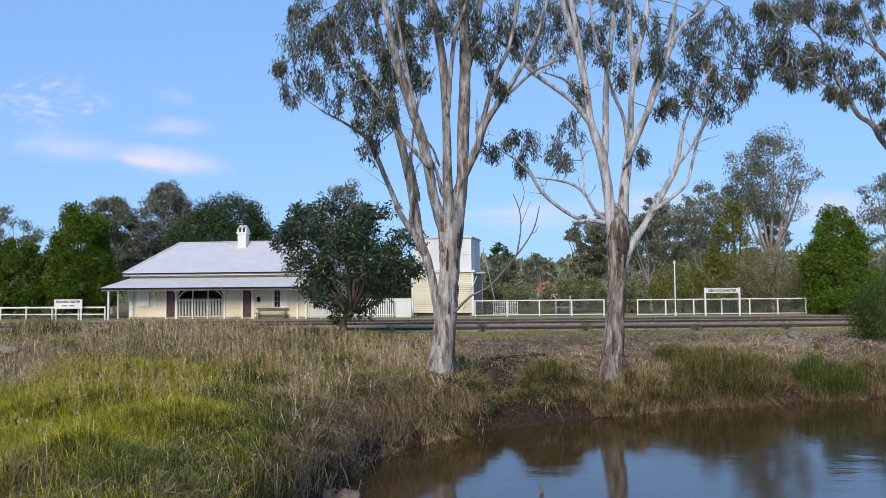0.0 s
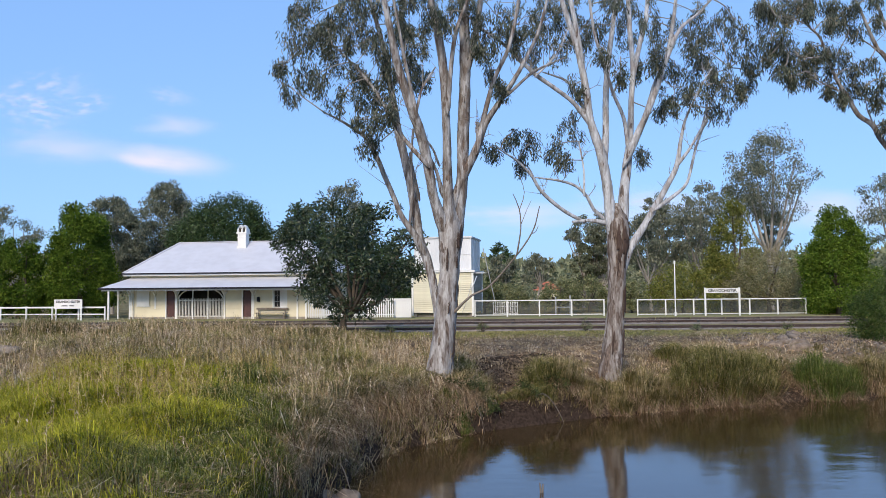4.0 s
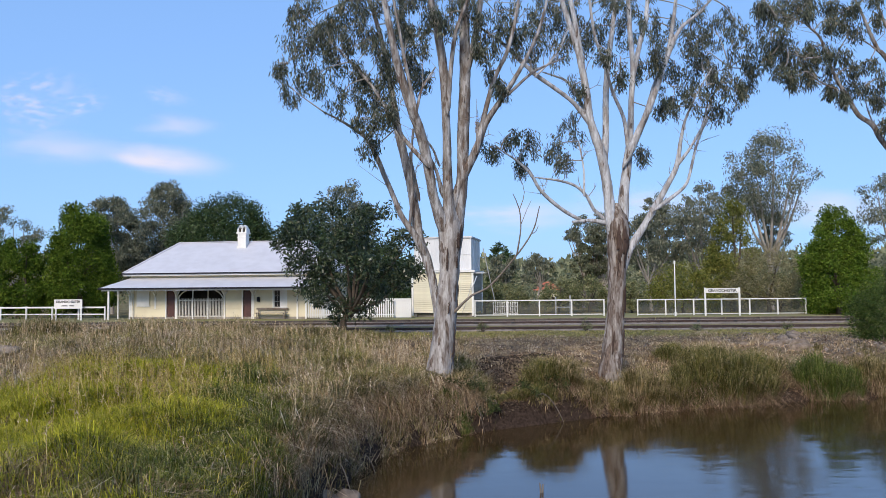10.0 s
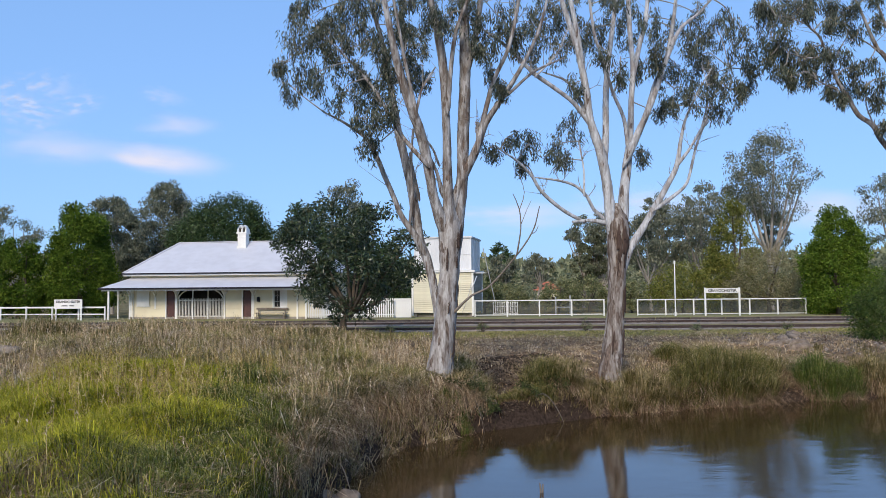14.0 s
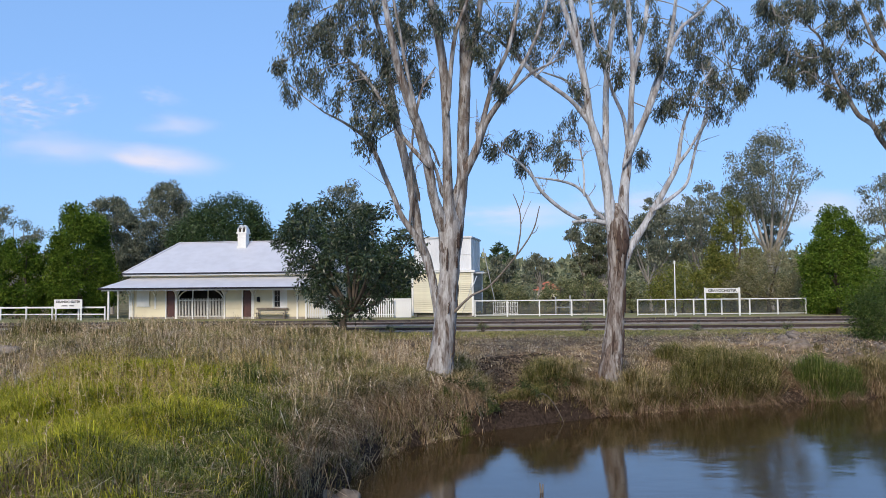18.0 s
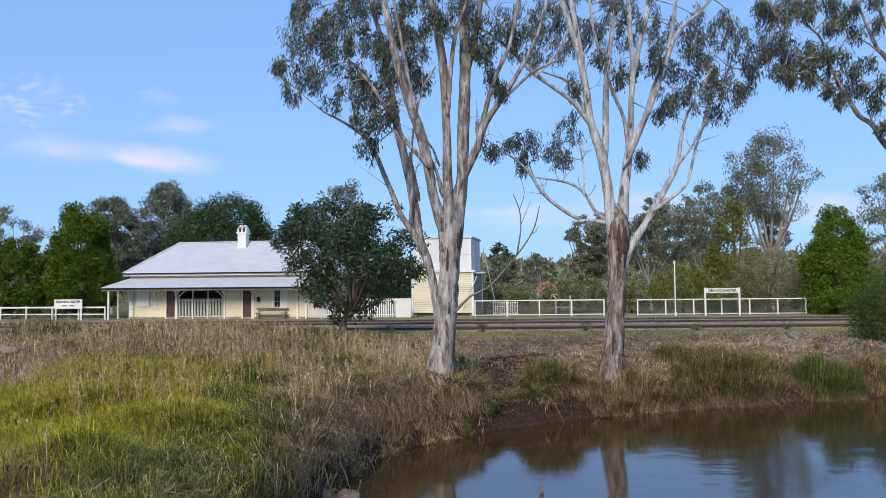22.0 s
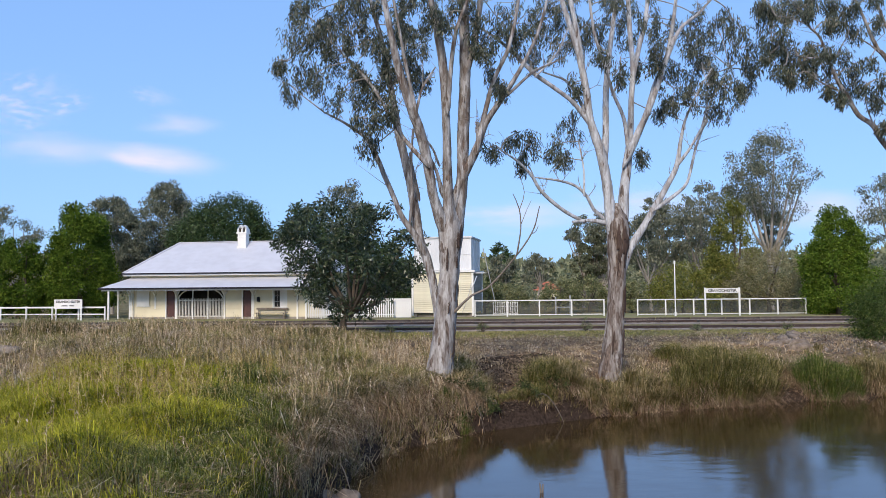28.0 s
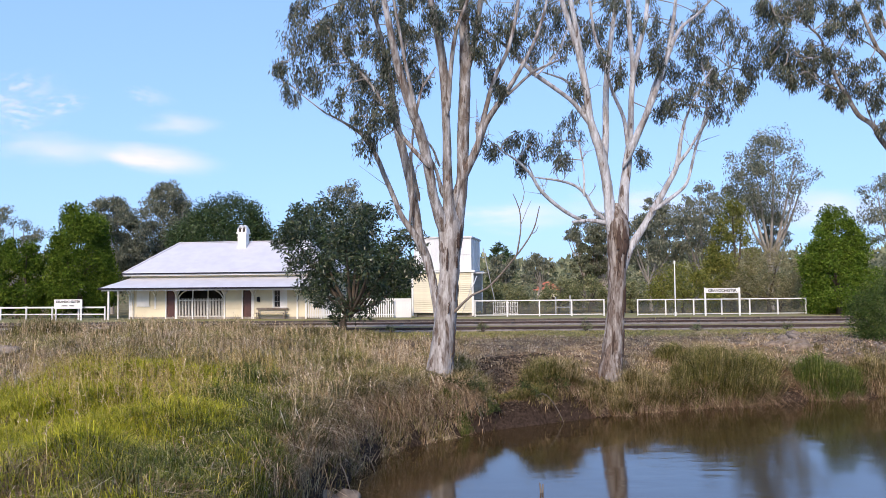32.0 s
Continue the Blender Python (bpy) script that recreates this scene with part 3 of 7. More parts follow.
part("frame", box(0.47, 0.55, -0.04, 0.03, 0.98, 2.2), WALL, w)
part("frame", box(1.45, 1.53, -0.04, 0.03, 0.98, 2.2), WALL, w)
w = part("window", box(11.1, 12.3, -0.08, 0.02, 0.78, 0.85), WHITE, house, "sash window with a white shutter beside it")
glass_mat, gn, gl, gp = nodes_of("dark_window_glass")
gp.inputs["Base Color"].default_value = (0.02, 0.022, 0.025, 1)
gp.inputs["Roughness"].default_value = 0.05
for r in range(3):
    for c in range(2):
        part("pane", box(11.24 + 0.22 * c, 11.44 + 0.22 * c, 0.05, 0.06, 0.88 + 0.4 * r, 1.26 + 0.4 * r), glass_mat, w)
part("sash", box(11.2, 11.68, 0.06, 0.1, 0.85, 2.1), WHITE, w)
part("shutter", box(11.68, 12.22, -0.03, 0.05, 0.85, 2.1), WHITE, w, "white shutter")
part("frame", box(11.12, 11.2, -0.05, 0.05, 0.85, 2.18), WHITE, w)
part("wall_box", box(9.95, 10.15, -0.16, 0.0, 1.25, 1.6, bevel=0.02), GUTTER, house, "small grey box fixed on the wall")
chim = part("chimney", box(7.32, 7.98, 2.5, 3.16, 4.4, 6.5, bevel=0.02), WHITE, house, "white rendered chimney with two arched openings")
part("cornice", box(7.24, 8.06, 2.42, 3.24, 6.42, 6.56, bevel=0.03), WHITE, chim)
part("string_course", box(7.28, 8.02, 2.46, 3.20, 6.12, 6.19, bevel=0.015), WHITE, chim)
# Dark block behind the arches: the openings' shade is put into it.
part("flue", box(7.38, 7.92, 2.62, 3.04, 6.56, 6.86), DARK, chim, "dark block in the chimney arches, standing for shade")
for x in (7.33, 7.65, 7.97):
    part("pier", box(x - 0.05, x + 0.05, 2.5, 3.16, 6.56, 6.82), WHITE, chim)
for x in (7.33, 7.65):
    v, f = tube([(x, 2.83, 6.76, 0.055), (x + 0.05, 2.83, 6.92, 0.055), (x + 0.16, 2.83, 7.06, 0.06), (x + 0.27, 2.83, 6.92, 0.055), (x + 0.32, 2.83, 6.76, 0.055)], 0.05, 8, 0)
    v[:, 1] = 2.83 + (v[:, 1] - 2.83) * 5.5
    part("arch", quick("arch", v, f), WHITE, chim)
part("base_course", box(7.26, 8.04, 2.44, 3.22, 5.3, 5.48, bevel=0.02), WHITE, chim)


def bench(m):
    t = thing("platform_bench", m, "long weathered grey timber bench against the station wall", "bench")
    part("seat", box(0, 2.4, 0, 0.4, 0.42, 0.47, bevel=0.01), WOOD, t)
    part("back_rail", box(0, 2.4, 0.4, 0.44, 0.68, 0.82, bevel=0.01), WOOD, t)
    for x in (0.15, 2.15):
        part("leg", box(x, x + 0.07, 0.02, 0.07, 0, 0.42), WOOD, t)
        part("leg", box(x, x + 0.07, 0.38, 0.44, 0, 0.8), WOOD, t)


HM = pose(-23.41, 59.43, 1.66, 0, 0, YAW)
bench(HM @ pose(9.95, -0.6, 0))


# ---- water tower ----
tower = thing("water_tower", pose(-2.28, 58.7, 1.66, 0, 0, -10.5), "yellow weatherboard tower carrying a white steel tank", "water tower")
# Cream boards greyed: the shade on the tower's right side is in the colour.
SIDE_BOARD = surface("shaded_cream_boards", (0.40, 0.35, 0.28), (0.26, 0.22, 0.17), 20, 0.8, 0.8, 0.2, (1, 0.3, 1), each=0.2)
TW, TD, TH = 4.5, 4.9, 3.28
part("core_wall", box(0.05, TW - 0.05, 0.05, TD - 0.05, 0.35, TH), WALL, tower)
for n in range(19):
    z = 0.34 + n * 0.155
    part("weatherboard", shared("board_front", lambda: slab([(0, -0.018, 0.0), (TW, -0.018, 0.0), (TW, 0.05, 0.165), (0, 0.05, 0.165)], 0.025)), CREAM, tower, at=(0, 0, z))
    part("weatherboard", shared("board_side", lambda: slab([(TW + 0.018, 0, 0.0), (TW + 0.018, TD, 0.0), (TW - 0.05, TD, 0.165), (TW - 0.05, 0, 0.165)], 0.025)), SIDE_BOARD, tower, at=(0, 0, z))
for x, y in ((0, 0), (TW, 0), (TW, TD)):
    part("corner_board", box(x - 0.07, x + 0.07, y - 0.06, y + 0.06, 0.1, TH + 0.02), WHITE, tower)
for x in (0.1, 1.5, 3.0, 4.3):
    part("stump", box(x, x + 0.22, 0.1, 0.35, 0.0, 0.36), CONCRETE, tower)
part("base_skirt", box(0.1, TW - 0.1, 0.36, 0.5, 0.0, 0.36), CONCRETE, tower)
part("bearer", box(-0.12, TW + 0.18, -0.14, TD + 0.14, TH, TH + 0.14), WHITE, tower)
tank = part("tank", box(0.12, TW - 0.1, 0.1, TD - 0.1, TH + 0.15, TH + 2.55, bevel=0.06), TANK, tower, "white riveted steel tank")
for x in (0.12, 1.16, 2.2, 3.25, 4.34):
    part("seam", box(x, x + 0.07, 0.07, 0.1, TH + 0.2, TH + 2.5), TANK, tank)
for y in (1.3, 2.5, 3.7):
    part("seam", box(TW - 0.1, TW - 0.07, y, y + 0.07, TH + 0.2, TH + 2.5), TANK, tank)
part("tank_rim", box(0.04, TW - 0.02, 0.02, TD - 0.02, TH + 2.50, TH + 2.64, bevel=0.02), GALV, tank)
part("seam", box(0.1, TW - 0.08, 0.075, 0.1, TH + 1.3, TH + 1.36), TANK, tank)
spout = part("spout_bracket", box(TW + 0.05, TW + 0.9, 0.3, 0.42, TH - 0.1, TH + 0.0), GALV, tower, "grey swinging water spout")
for pts in ([(TW + 0.3, 0.1, TH - 0.3, 0.05), (TW + 0.1, -0.2, TH - 0.9, 0.04), (TW - 0.1, -0.3, TH - 1.3, 0.03)], [(TW - 0.05, -0.3, TH - 0.8, 0.02), (TW - 0.35, -0.4, TH - 2.0, 0.02), (TW - 0.75, -0.4, 0.3, 0.025)]):
    v, f = tube(pts, 0.2, 6, 0)
    part("chain", quick("chain", v, f), GALV, tower)
part("float_rod", box(TW - 0.75, TW - 0.72, 0.3, 0.33, TH + 2.6, TH + 3.1), GALV, tower)
v, f = tube([(0, 0, 0, 0.03), (-0.55, 0.0, 2.6, 0.03), (-1.1, 0.0, 5.2, 0.028)], 0.5, 7, 0)
tagged(part("stay_pole", quick("stay_pole", v, f), GALV, at=(4.1, 59.3, 1.6)), "slanting thin pale metal pole leaning by the tower", "pole")


# ---- fences, signs, lamp ----
def picket_fence(m, length, high, label, gap=0.16, rails=True):
    t = thing("picket_fence", m, label, "fence", "platform fences")
    for z in (0.25, high - 0.2):
        part("rail", box(0, length, 0.0, 0.05, z, z + 0.08), WHITE, t)
    for x in np.arange(0, length + 0.1, 2.2):
        part("post", box(x - 0.05, x + 0.05, 0.0, 0.1, 0, high + 0.05, bevel=0.01), WHITE, t)
    for x in np.arange(0.04, length, gap):
        part("picket", shared("picket%.2f" % high, lambda: box(-0.045, 0.045, -0.022, 0.0, 0.08, high, bevel=0.008)), WHITE, t, at=(x, 0, 0))
    return t


picket_fence(pose(-9.9, 57.0, 1.66, 0, 0, -3), 6.4, 1.45, "white timber picket fence beside the station house")
solid = thing("boarded_gate", pose(-3.55, 57.0, 1.66, 0, 0, -3), "white boarded gate panel next to the tower", "gate")
for n in range(9):
    part("board", shared("gate_board", lambda: box(0, 0.135, -0.02, 0.02, 0.05, 1.42, bevel=0.006)), WHITE, solid, at=(n * 0.138, 0, 0))
part("rail", box(0, 1.24, 0.02, 0.06, 0.3, 0.4), WHITE, solid)
part("rail", box(0, 1.24, 0.02, 0.06, 1.1, 1.2), WHITE, solid)

NETTING, nn, nl, npr = nodes_of("dark_wire_netting")
npr.inputs["Base Color"].default_value = (0.05, 0.055, 0.05, 1)
npr.inputs["Roughness"].default_value = 0.6


def mesh_panel(w, h):
    """Wire netting: thin crossed strands."""
    bm = bmesh.new()
    for x in np.arange(0.05, w, 0.085):
        box(x, x + 0.017, -0.006, 0.006, 0, h, bm)
    for z in np.arange(0.05, h, 0.075):
        box(0, w, 0.006, 0.016, z, z + 0.017, bm)
    return bm


def rail_fence(name, m, length, step, zs, high, label, netting=False):
    t = thing(name, m, label, "fence", "platform fences")
    for z, w in zs:
        part("rail", box(0, length, -0.03, 0.03, z, z + w, bevel=0.008), WHITE, t)
    for n in range(int(length / step) + 1):
        x = n * step
        part("post", shared("%s_post%.2f" % (name, high), lambda: box(-0.044, 0.044, -0.04, 0.06, 0, high, bevel=0.01)), WHITE, t, at=(x, 0.0, 0))
        if netting and x + step <= length + 0.01:
            part("netting_panel", shared("netting%.2f" % step, lambda: mesh_panel(step - 0.1, 0.84)), NETTING, t, at=(x + 0.05, 0.07, 0.16))
    return t


rail_fence("rail_fence", pose(-24.75, 58.0, 1.60, 0, 0, 180 + YAW), 36.0, 2.12, [(0.94, 0.115), (0.45, 0.085)], 1.08, "white two-rail timber platform fence")
rail_fence("netting_fence", pose(2.3, 58.0, 1.66), 9.45, 2.36, [(1.13, 0.078), (0.10, 0.06)], 1.22, "white railed fence filled with dark wire netting", True)
rail_fence("netting_fence", pose(14.2, 58.0, 1.66), 12.3, 2.05, [(1.11, 0.078), (0.06, 0.055)], 1.20, "white railed fence with dark netting by the platform", True)
back = thing("yard_fence", pose(3.9, 62.5, 1.5), "short white picket fence standing behind the platform", "fence")
part("rail", box(0, 1.95, 0, 0.04, 0.75, 0.82), WHITE, back)
part("rail", box(0, 1.95, 0, 0.04, 0.2, 0.27), WHITE, back)
for n in range(12):
    part("picket", shared("yard_picket", lambda: box(-0.04, 0.04, -0.02, 0, 0.0, 1.15)), WHITE, back, at=(0.04 + n * 0.17, 0, 0))
frame_gate = thing("yard_gate", pose(9.3, 66.0, 1.45), "pale grey gate frame in the yard", "gate")
part("post", box(0, 0.1, 0, 0.1, 0, 1.5), GALV, frame_gate)
part("post", box(1.2, 1.3, 0, 0.1, 0, 1.6), GALV, frame_gate)
part("bar", box(0.1, 1.2, 0.02, 0.08, 1.2, 1.3), GALV, frame_gate)
part("bar", box(0.1, 1.2, 0.02, 0.08, 0.6, 0.68), GALV, frame_gate)


def lettering(body, size, width, parent, x, y, z):
    cu = bpy.data.curves.new("lettering", "FONT")
    cu.body, cu.size, cu.align_x, cu.align_y, cu.extrude = body, size, "CENTER", "CENTER", 0.004
    cu.offset = 0.007
    tmp = bpy.data.objects.new("lettering", cu)
    scene.collection.objects.link(tmp)
    dg = bpy.context.evaluated_depsgraph_get()
    me = bpy.data.meshes.new_from_object(tmp.evaluated_get(dg))
    bpy.data.objects.remove(tmp)
    me.transform(Matrix.Diagonal((width / max(0.01, max(v.co.x for v in me.vertices) * 2), 1, 1, 1)))
    me.transform(Euler((radians(90), 0, 0)).to_matrix().to_4x4())
    me.materials.clear()
    part("lettering", me, INK, parent, at=(x, y, z))


sign = thing("station_sign", pose(18.66, 56.5, 1.66), "white station name board on two white posts", "sign", "station signs")
for x in (0, 2.44):
    part("post", box(x - 0.06, x + 0.06, -0.05, 0.05, 0, 2.0, bevel=0.012), WHITE, sign)
board = part("board", box(0.06, 2.38, -0.03, 0.03, 1.62, 1.95, bevel=0.008), WHITE, sign)
lettering("GRANDCHESTER", 0.26, 2.05, board, 1.22, -0.035, 1.785)
sign2 = thing("station_sign", pose(-28.42, 57.9, 1.60), "white station board in front of the rail fence", "sign", "station signs")
for x in (0.1, 1.95):
    part("post", box(x - 0.05, x + 0.05, -0.02, 0.06, 0, 1.55, bevel=0.01), WHITE, sign2)
board = part("board", box(0, 2.05, -0.05, -0.02, 0.92, 1.6, bevel=0.008), WHITE, sign2)
lettering("GRANDCHESTER", 0.24, 1.8, board, 1.02, -0.055, 1.42)
for x0, x1 in ((0.55, 0.98), (1.1, 1.45)):
    part("text_bar", box(x0, x1, -0.056, -0.05, 1.1, 1.17), INK, board)
pole = thing("lamp_post", pose(16.52, 56.5, 1.66), "slender white lamp post with a small cap", "lamp post")
part("shaft", box(-0.036, 0.036, -0.036, 0.036, 0, 3.7, bevel=0.012), WHITE, pole)
part("cap", box(-0.06, 0.06, -0.06, 0.06, 3.7, 3.95, bevel=0.02), WHITE, pole)
part("base", box(-0.06, 0.06, -0.06, 0.06, 0, 0.3, bevel=0.015), WHITE, pole)

far = thing("cottage", pose(19.0, 160, 0.85), "distant cottage with an orange tiled roof among trees", "house")
part("wall", box(0, 4.4, 0, 5, 0, 2.0), WALL, far)
for bm in hip(-0.4, 4.8, -0.4, 5.4, 2.0, 1.4, 3.0, 2.5, 3.7, 0.08):
    part("roof", bm, TILE, far)


# ---- trees ----
SWAY = []
BOUGHS = {}
PALE_TREE = {}
SEED = [10]


def rng_next():
    SEED[0] += 1
    return np.random.default_rng(SEED[0])


def tree_base(name, x, y, label, category, group=""):
    t = thing(name, pose(x, y, float(height(x, y)) - 0.05), label, category, group)
    BOUGHS[t.name] = []
    if "pale" in label:
        PALE_TREE["ob"] = t
    return t


def limb(tree, name, pts, bark=None, sides=10):
    base = tree.matrix_basis.translation
    loc = [(x - base.x, y - base.y, z - base.z, r) for x, y, z, r in pts]
    if name == "trunk":
        loc[0] = (loc[0][0], loc[0][1], min(-0.15, loc[0][2]), loc[0][3])
    else:
        a, c = np.array(loc[0]), np.array(loc[1])
        way = (c[:3] - a[:3]) / np.linalg.norm(c[:3] - a[:3])
        loc.insert(0, (*(a[:3] - way * a[3] * 3.0), a[3] * 0.2))
    SEED[0] += 1
    v, f = tube(loc, 0.16, sides, 0.10, SEED[0])
    part(name, quick(name, v, f), bark or (WOOD if name.startswith("dead") else BASE_BARK if name == "trunk" and "pale" in tree["label"] else PALE_GUM if tree is PALE_TREE.get("ob") else TRUNK_BARK if name == "trunk" else GUM), tree, smooth=True)
    c = curve_points(loc, 0.3)
    BOUGHS[tree.name].append(c)


def spray(tree, x, y, z, rx, rz, twigs, leaves=58, length=0.165, width=0.033, mat=None):
    """A hanging bunch of gum leaves on thin twigs, held where it meets its limb."""
    rng = rng_next()
    twigs = max(7, int(twigs * 0.62))
    b = tree.matrix_basis.translation
    c = np.array((x - b.x, y - b.y, z - b.z))
    line = np.vstack([k[:, :3] for k in BOUGHS[tree.name]])
    d = np.linalg.norm(line - (c + (0, 0, rz * 0.3)), axis=1)
    hold = line[np.argmin(d)]
    ends = rng.normal(size=(twigs, 3))
    ends *= (rng.uniform(0.15, 1.0, twigs) ** 0.45 / np.linalg.norm(ends, axis=1))[:, None]
    ends = c + ends * (rx, 0.8 * (rx + rz) / 2, rz)
    n = twigs * leaves
    at = np.repeat(ends, leaves, 0)
    hang = np.tile(np.linspace(-0.17, 0.27, leaves), twigs) * rng.uniform(0.6, 1.3, n)
    at = at + np.stack((rng.normal(0, 0.078, n), rng.normal(0, 0.078, n), -hang), 1)
    way = np.stack((rng.normal(0, 0.42, n), rng.normal(0, 0.42, n), -rng.uniform(0.45, 1.2, n)), 1)
    v, f = leaf_quads(rng, at - hold, way, length, width)
    ob = part("leafy_spray", quick("leafy_spray", v, f), mat or GUM_LEAF, tree, at=hold)
    tagged(ob, kind="stuff")
    pieces = []
    hub = c + (0, 0, rz * 0.1) - hold
    mid = hub * 0.55 + rng.normal(0, 0.06, 3) + (0, 0, 0.05)
    pieces.append(tube([(0, 0, 0, 0.022), (*mid, 0.017), (*hub, 0.012)], 0.2, 5, 0.05, SEED[0]))
    for e in ends[:max(4, twigs // 3)] - hold:
        m = (hub + e) / 2 + rng.normal(0, 0.05, 3) + (0, 0, 0.08)
        pieces.append(tube([(*(hub * 0.85), 0.010), (*m, 0.008), (*e, 0.004)], 0.25, 4, 0.0))
    tv, tf = join(pieces)
    tagged(part("twig", quick("twig", tv, tf), BEYOND, ob), kind="stuff")
    SWAY.append((ob, float(np.linalg.norm(c - hold)) + 0.25, rng.uniform(0, 6.28), rng.uniform(0.7, 1.2)))


gum_a = tree_base("river_gum", -0.16, 23.0, "tall smooth grey-white river gum with several stems on the bank", "eucalyptus tree")
limb(gum_a, "trunk", [(-0.22, 23.00, 0.75, 0.509), (-0.16, 23.00, 1.34, 0.403), (-0.06, 23.00, 1.96, 0.345), (0.06, 23.00, 3.10, 0.304), (0.18, 23.00, 4.41, 0.279), (0.20, 23.00, 5.23, 0.312), (0.20, 23.00, 5.81, 0.329), (0.19, 23.00, 6.26, 0.197), (0.18, 23.00, 6.55, 0.066)])
limb(gum_a, "stem", [(0.36, 23.10, 5.07, 0.166), (0.47, 23.02, 6.14, 0.173), (0.58, 22.93, 7.12, 0.158), (0.62, 22.85, 8.52, 0.165), (0.68, 22.77, 9.82, 0.157), (0.68, 22.68, 11.30, 0.143), (0.63, 22.60, 13.10, 0.129)])
limb(gum_a, "stem", [(0.73, 22.70, 10.22, 0.109), (0.94, 22.75, 10.98, 0.102), (1.07, 22.80, 11.67, 0.096), (1.19, 22.85, 12.44, 0.082), (1.44, 22.90, 13.55, 0.069)])
limb(gum_a, "stem", [(0.22, 22.90, 5.80, 0.192), (0.15, 22.79, 6.86, 0.157), (0.14, 22.67, 8.16, 0.129), (0.10, 22.56, 9.28, 0.122), (0.06, 22.44, 10.16, 0.135), (-0.09, 22.33, 11.19, 0.121), (-0.29, 22.21, 12.13, 0.093), (-0.47, 22.10, 13.24, 0.073)])
limb(gum_a, "stem", [(0.18, 22.40, 9.08, 0.074), (0.27, 22.25, 10.18, 0.067), (0.41, 22.10, 11.11, 0.060), (0.63, 21.95, 11.71, 0.053), (0.95, 21.80, 12.45, 0.039)])
limb(gum_a, "stem", [(0.04, 22.90, 5.64, 0.192), (-0.25, 22.69, 6.52, 0.143), (-0.41, 22.47, 7.47, 0.148), (-0.64, 22.26, 8.41, 0.147), (-0.87, 22.04, 9.01, 0.132), (-1.20, 21.83, 10.08, 0.118), (-1.42, 21.61, 11.13, 0.091), (-1.68, 21.40, 12.48, 0.071)])
limb(gum_a, "stem", [(0.24, 23.00, 6.14, 0.166), (0.58, 22.91, 7.07, 0.137), (0.98, 22.83, 7.90, 0.123), (1.28, 22.74, 8.69, 0.096), (1.77, 22.66, 9.42, 0.082), (2.35, 22.57, 10.34, 0.061), (2.84, 22.49, 11.38, 0.047), (3.22, 22.40, 12.83, 0.040)])
limb(gum_a, "branch", [(1.02, 22.70, 7.96, 0.075), (1.25, 22.72, 8.98, 0.068), (1.54, 22.74, 9.98, 0.061), (1.93, 22.76, 10.81, 0.055), (2.19, 22.78, 11.82, 0.048), (2.36, 22.80, 13.00, 0.041)])
limb(gum_a, "branch", [(1.93, 22.60, 9.49, 0.041), (2.71, 22.90, 10.22, 0.034), (3.67, 23.20, 10.72, 0.021)])
limb(gum_a, "stub", [(1.04, 22.80, 7.97, 0.062), (1.05, 22.80, 8.34, 0.055), (1.05, 22.80, 8.72, 0.048)])
limb(gum_a, "stem", [(-0.07, 23.10, 2.61, 0.139), (-0.20, 23.21, 3.42, 0.132), (-0.34, 23.32, 4.25, 0.133), (-0.52, 23.43, 4.89, 0.148), (-0.69, 23.53, 5.30, 0.155), (-0.80, 23.64, 6.04, 0.156), (-0.95, 23.75, 6.99, 0.142), (-1.18, 23.86, 8.04, 0.136), (-1.35, 23.97, 8.75, 0.129), (-1.52, 24.08, 9.83, 0.108), (-1.70, 24.18, 10.91, 0.087), (-1.91, 24.29, 11.84, 0.073), (-2.27, 24.40, 13.13, 0.059)])
limb(gum_a, "branch", [(-0.62, 23.30, 5.09, 0.105), (-0.85, 23.29, 5.51, 0.091), (-1.19, 23.28, 6.01, 0.077), (-1.47, 23.26, 6.68, 0.070), (-1.72, 23.25, 7.27, 0.070), (-1.96, 23.24, 7.86, 0.063), (-2.29, 23.23, 8.40, 0.049), (-2.96, 23.21, 8.87, 0.035), (-3.46, 23.20, 9.13, 0.021)])
limb(gum_a, "branch", [(-0.49, 22.30, 7.48, 0.067), (-1.09, 22.44, 8.20, 0.061), (-1.50, 22.58, 8.89, 0.054), (-1.99, 22.72, 9.75, 0.048), (-2.66, 22.86, 10.55, 0.034), (-3.21, 23.00, 11.13, 0.021)])
limb(gum_a, "branch", [(-0.98, 23.30, 5.76, 0.042), (-0.90, 23.30, 6.76, 0.035), (-0.92, 23.30, 7.61, 0.035), (-0.86, 23.30, 8.65, 0.028)])
limb(gum_a, "branch", [(-0.72, 23.70, 6.67, 0.050), (-0.85, 23.65, 7.32, 0.043), (-0.98, 23.60, 7.99, 0.028)])
limb(gum_a, "branch", [(-0.73, 22.00, 8.87, 0.066), (-0.85, 21.90, 9.46, 0.053), (-1.04, 21.80, 10.39, 0.046), (-1.17, 21.70, 11.16, 0.039), (-1.38, 21.60, 12.24, 0.032)])
limb(gum_a, "branch", [(-0.70, 22.00, 8.92, 0.040), (-0.54, 22.20, 9.61, 0.033), (-0.18, 22.40, 10.23, 0.020)])
limb(gum_a, "branch", [(-0.02, 22.80, 6.70, 0.075), (-0.16, 22.65, 7.25, 0.048), (-0.32, 22.50, 7.61, 0.034)])
limb(gum_a, "branch", [(-0.11, 22.80, 7.52, 0.034), (-0.28, 22.50, 7.93, 0.027), (-0.55, 22.20, 8.24, 0.020)])
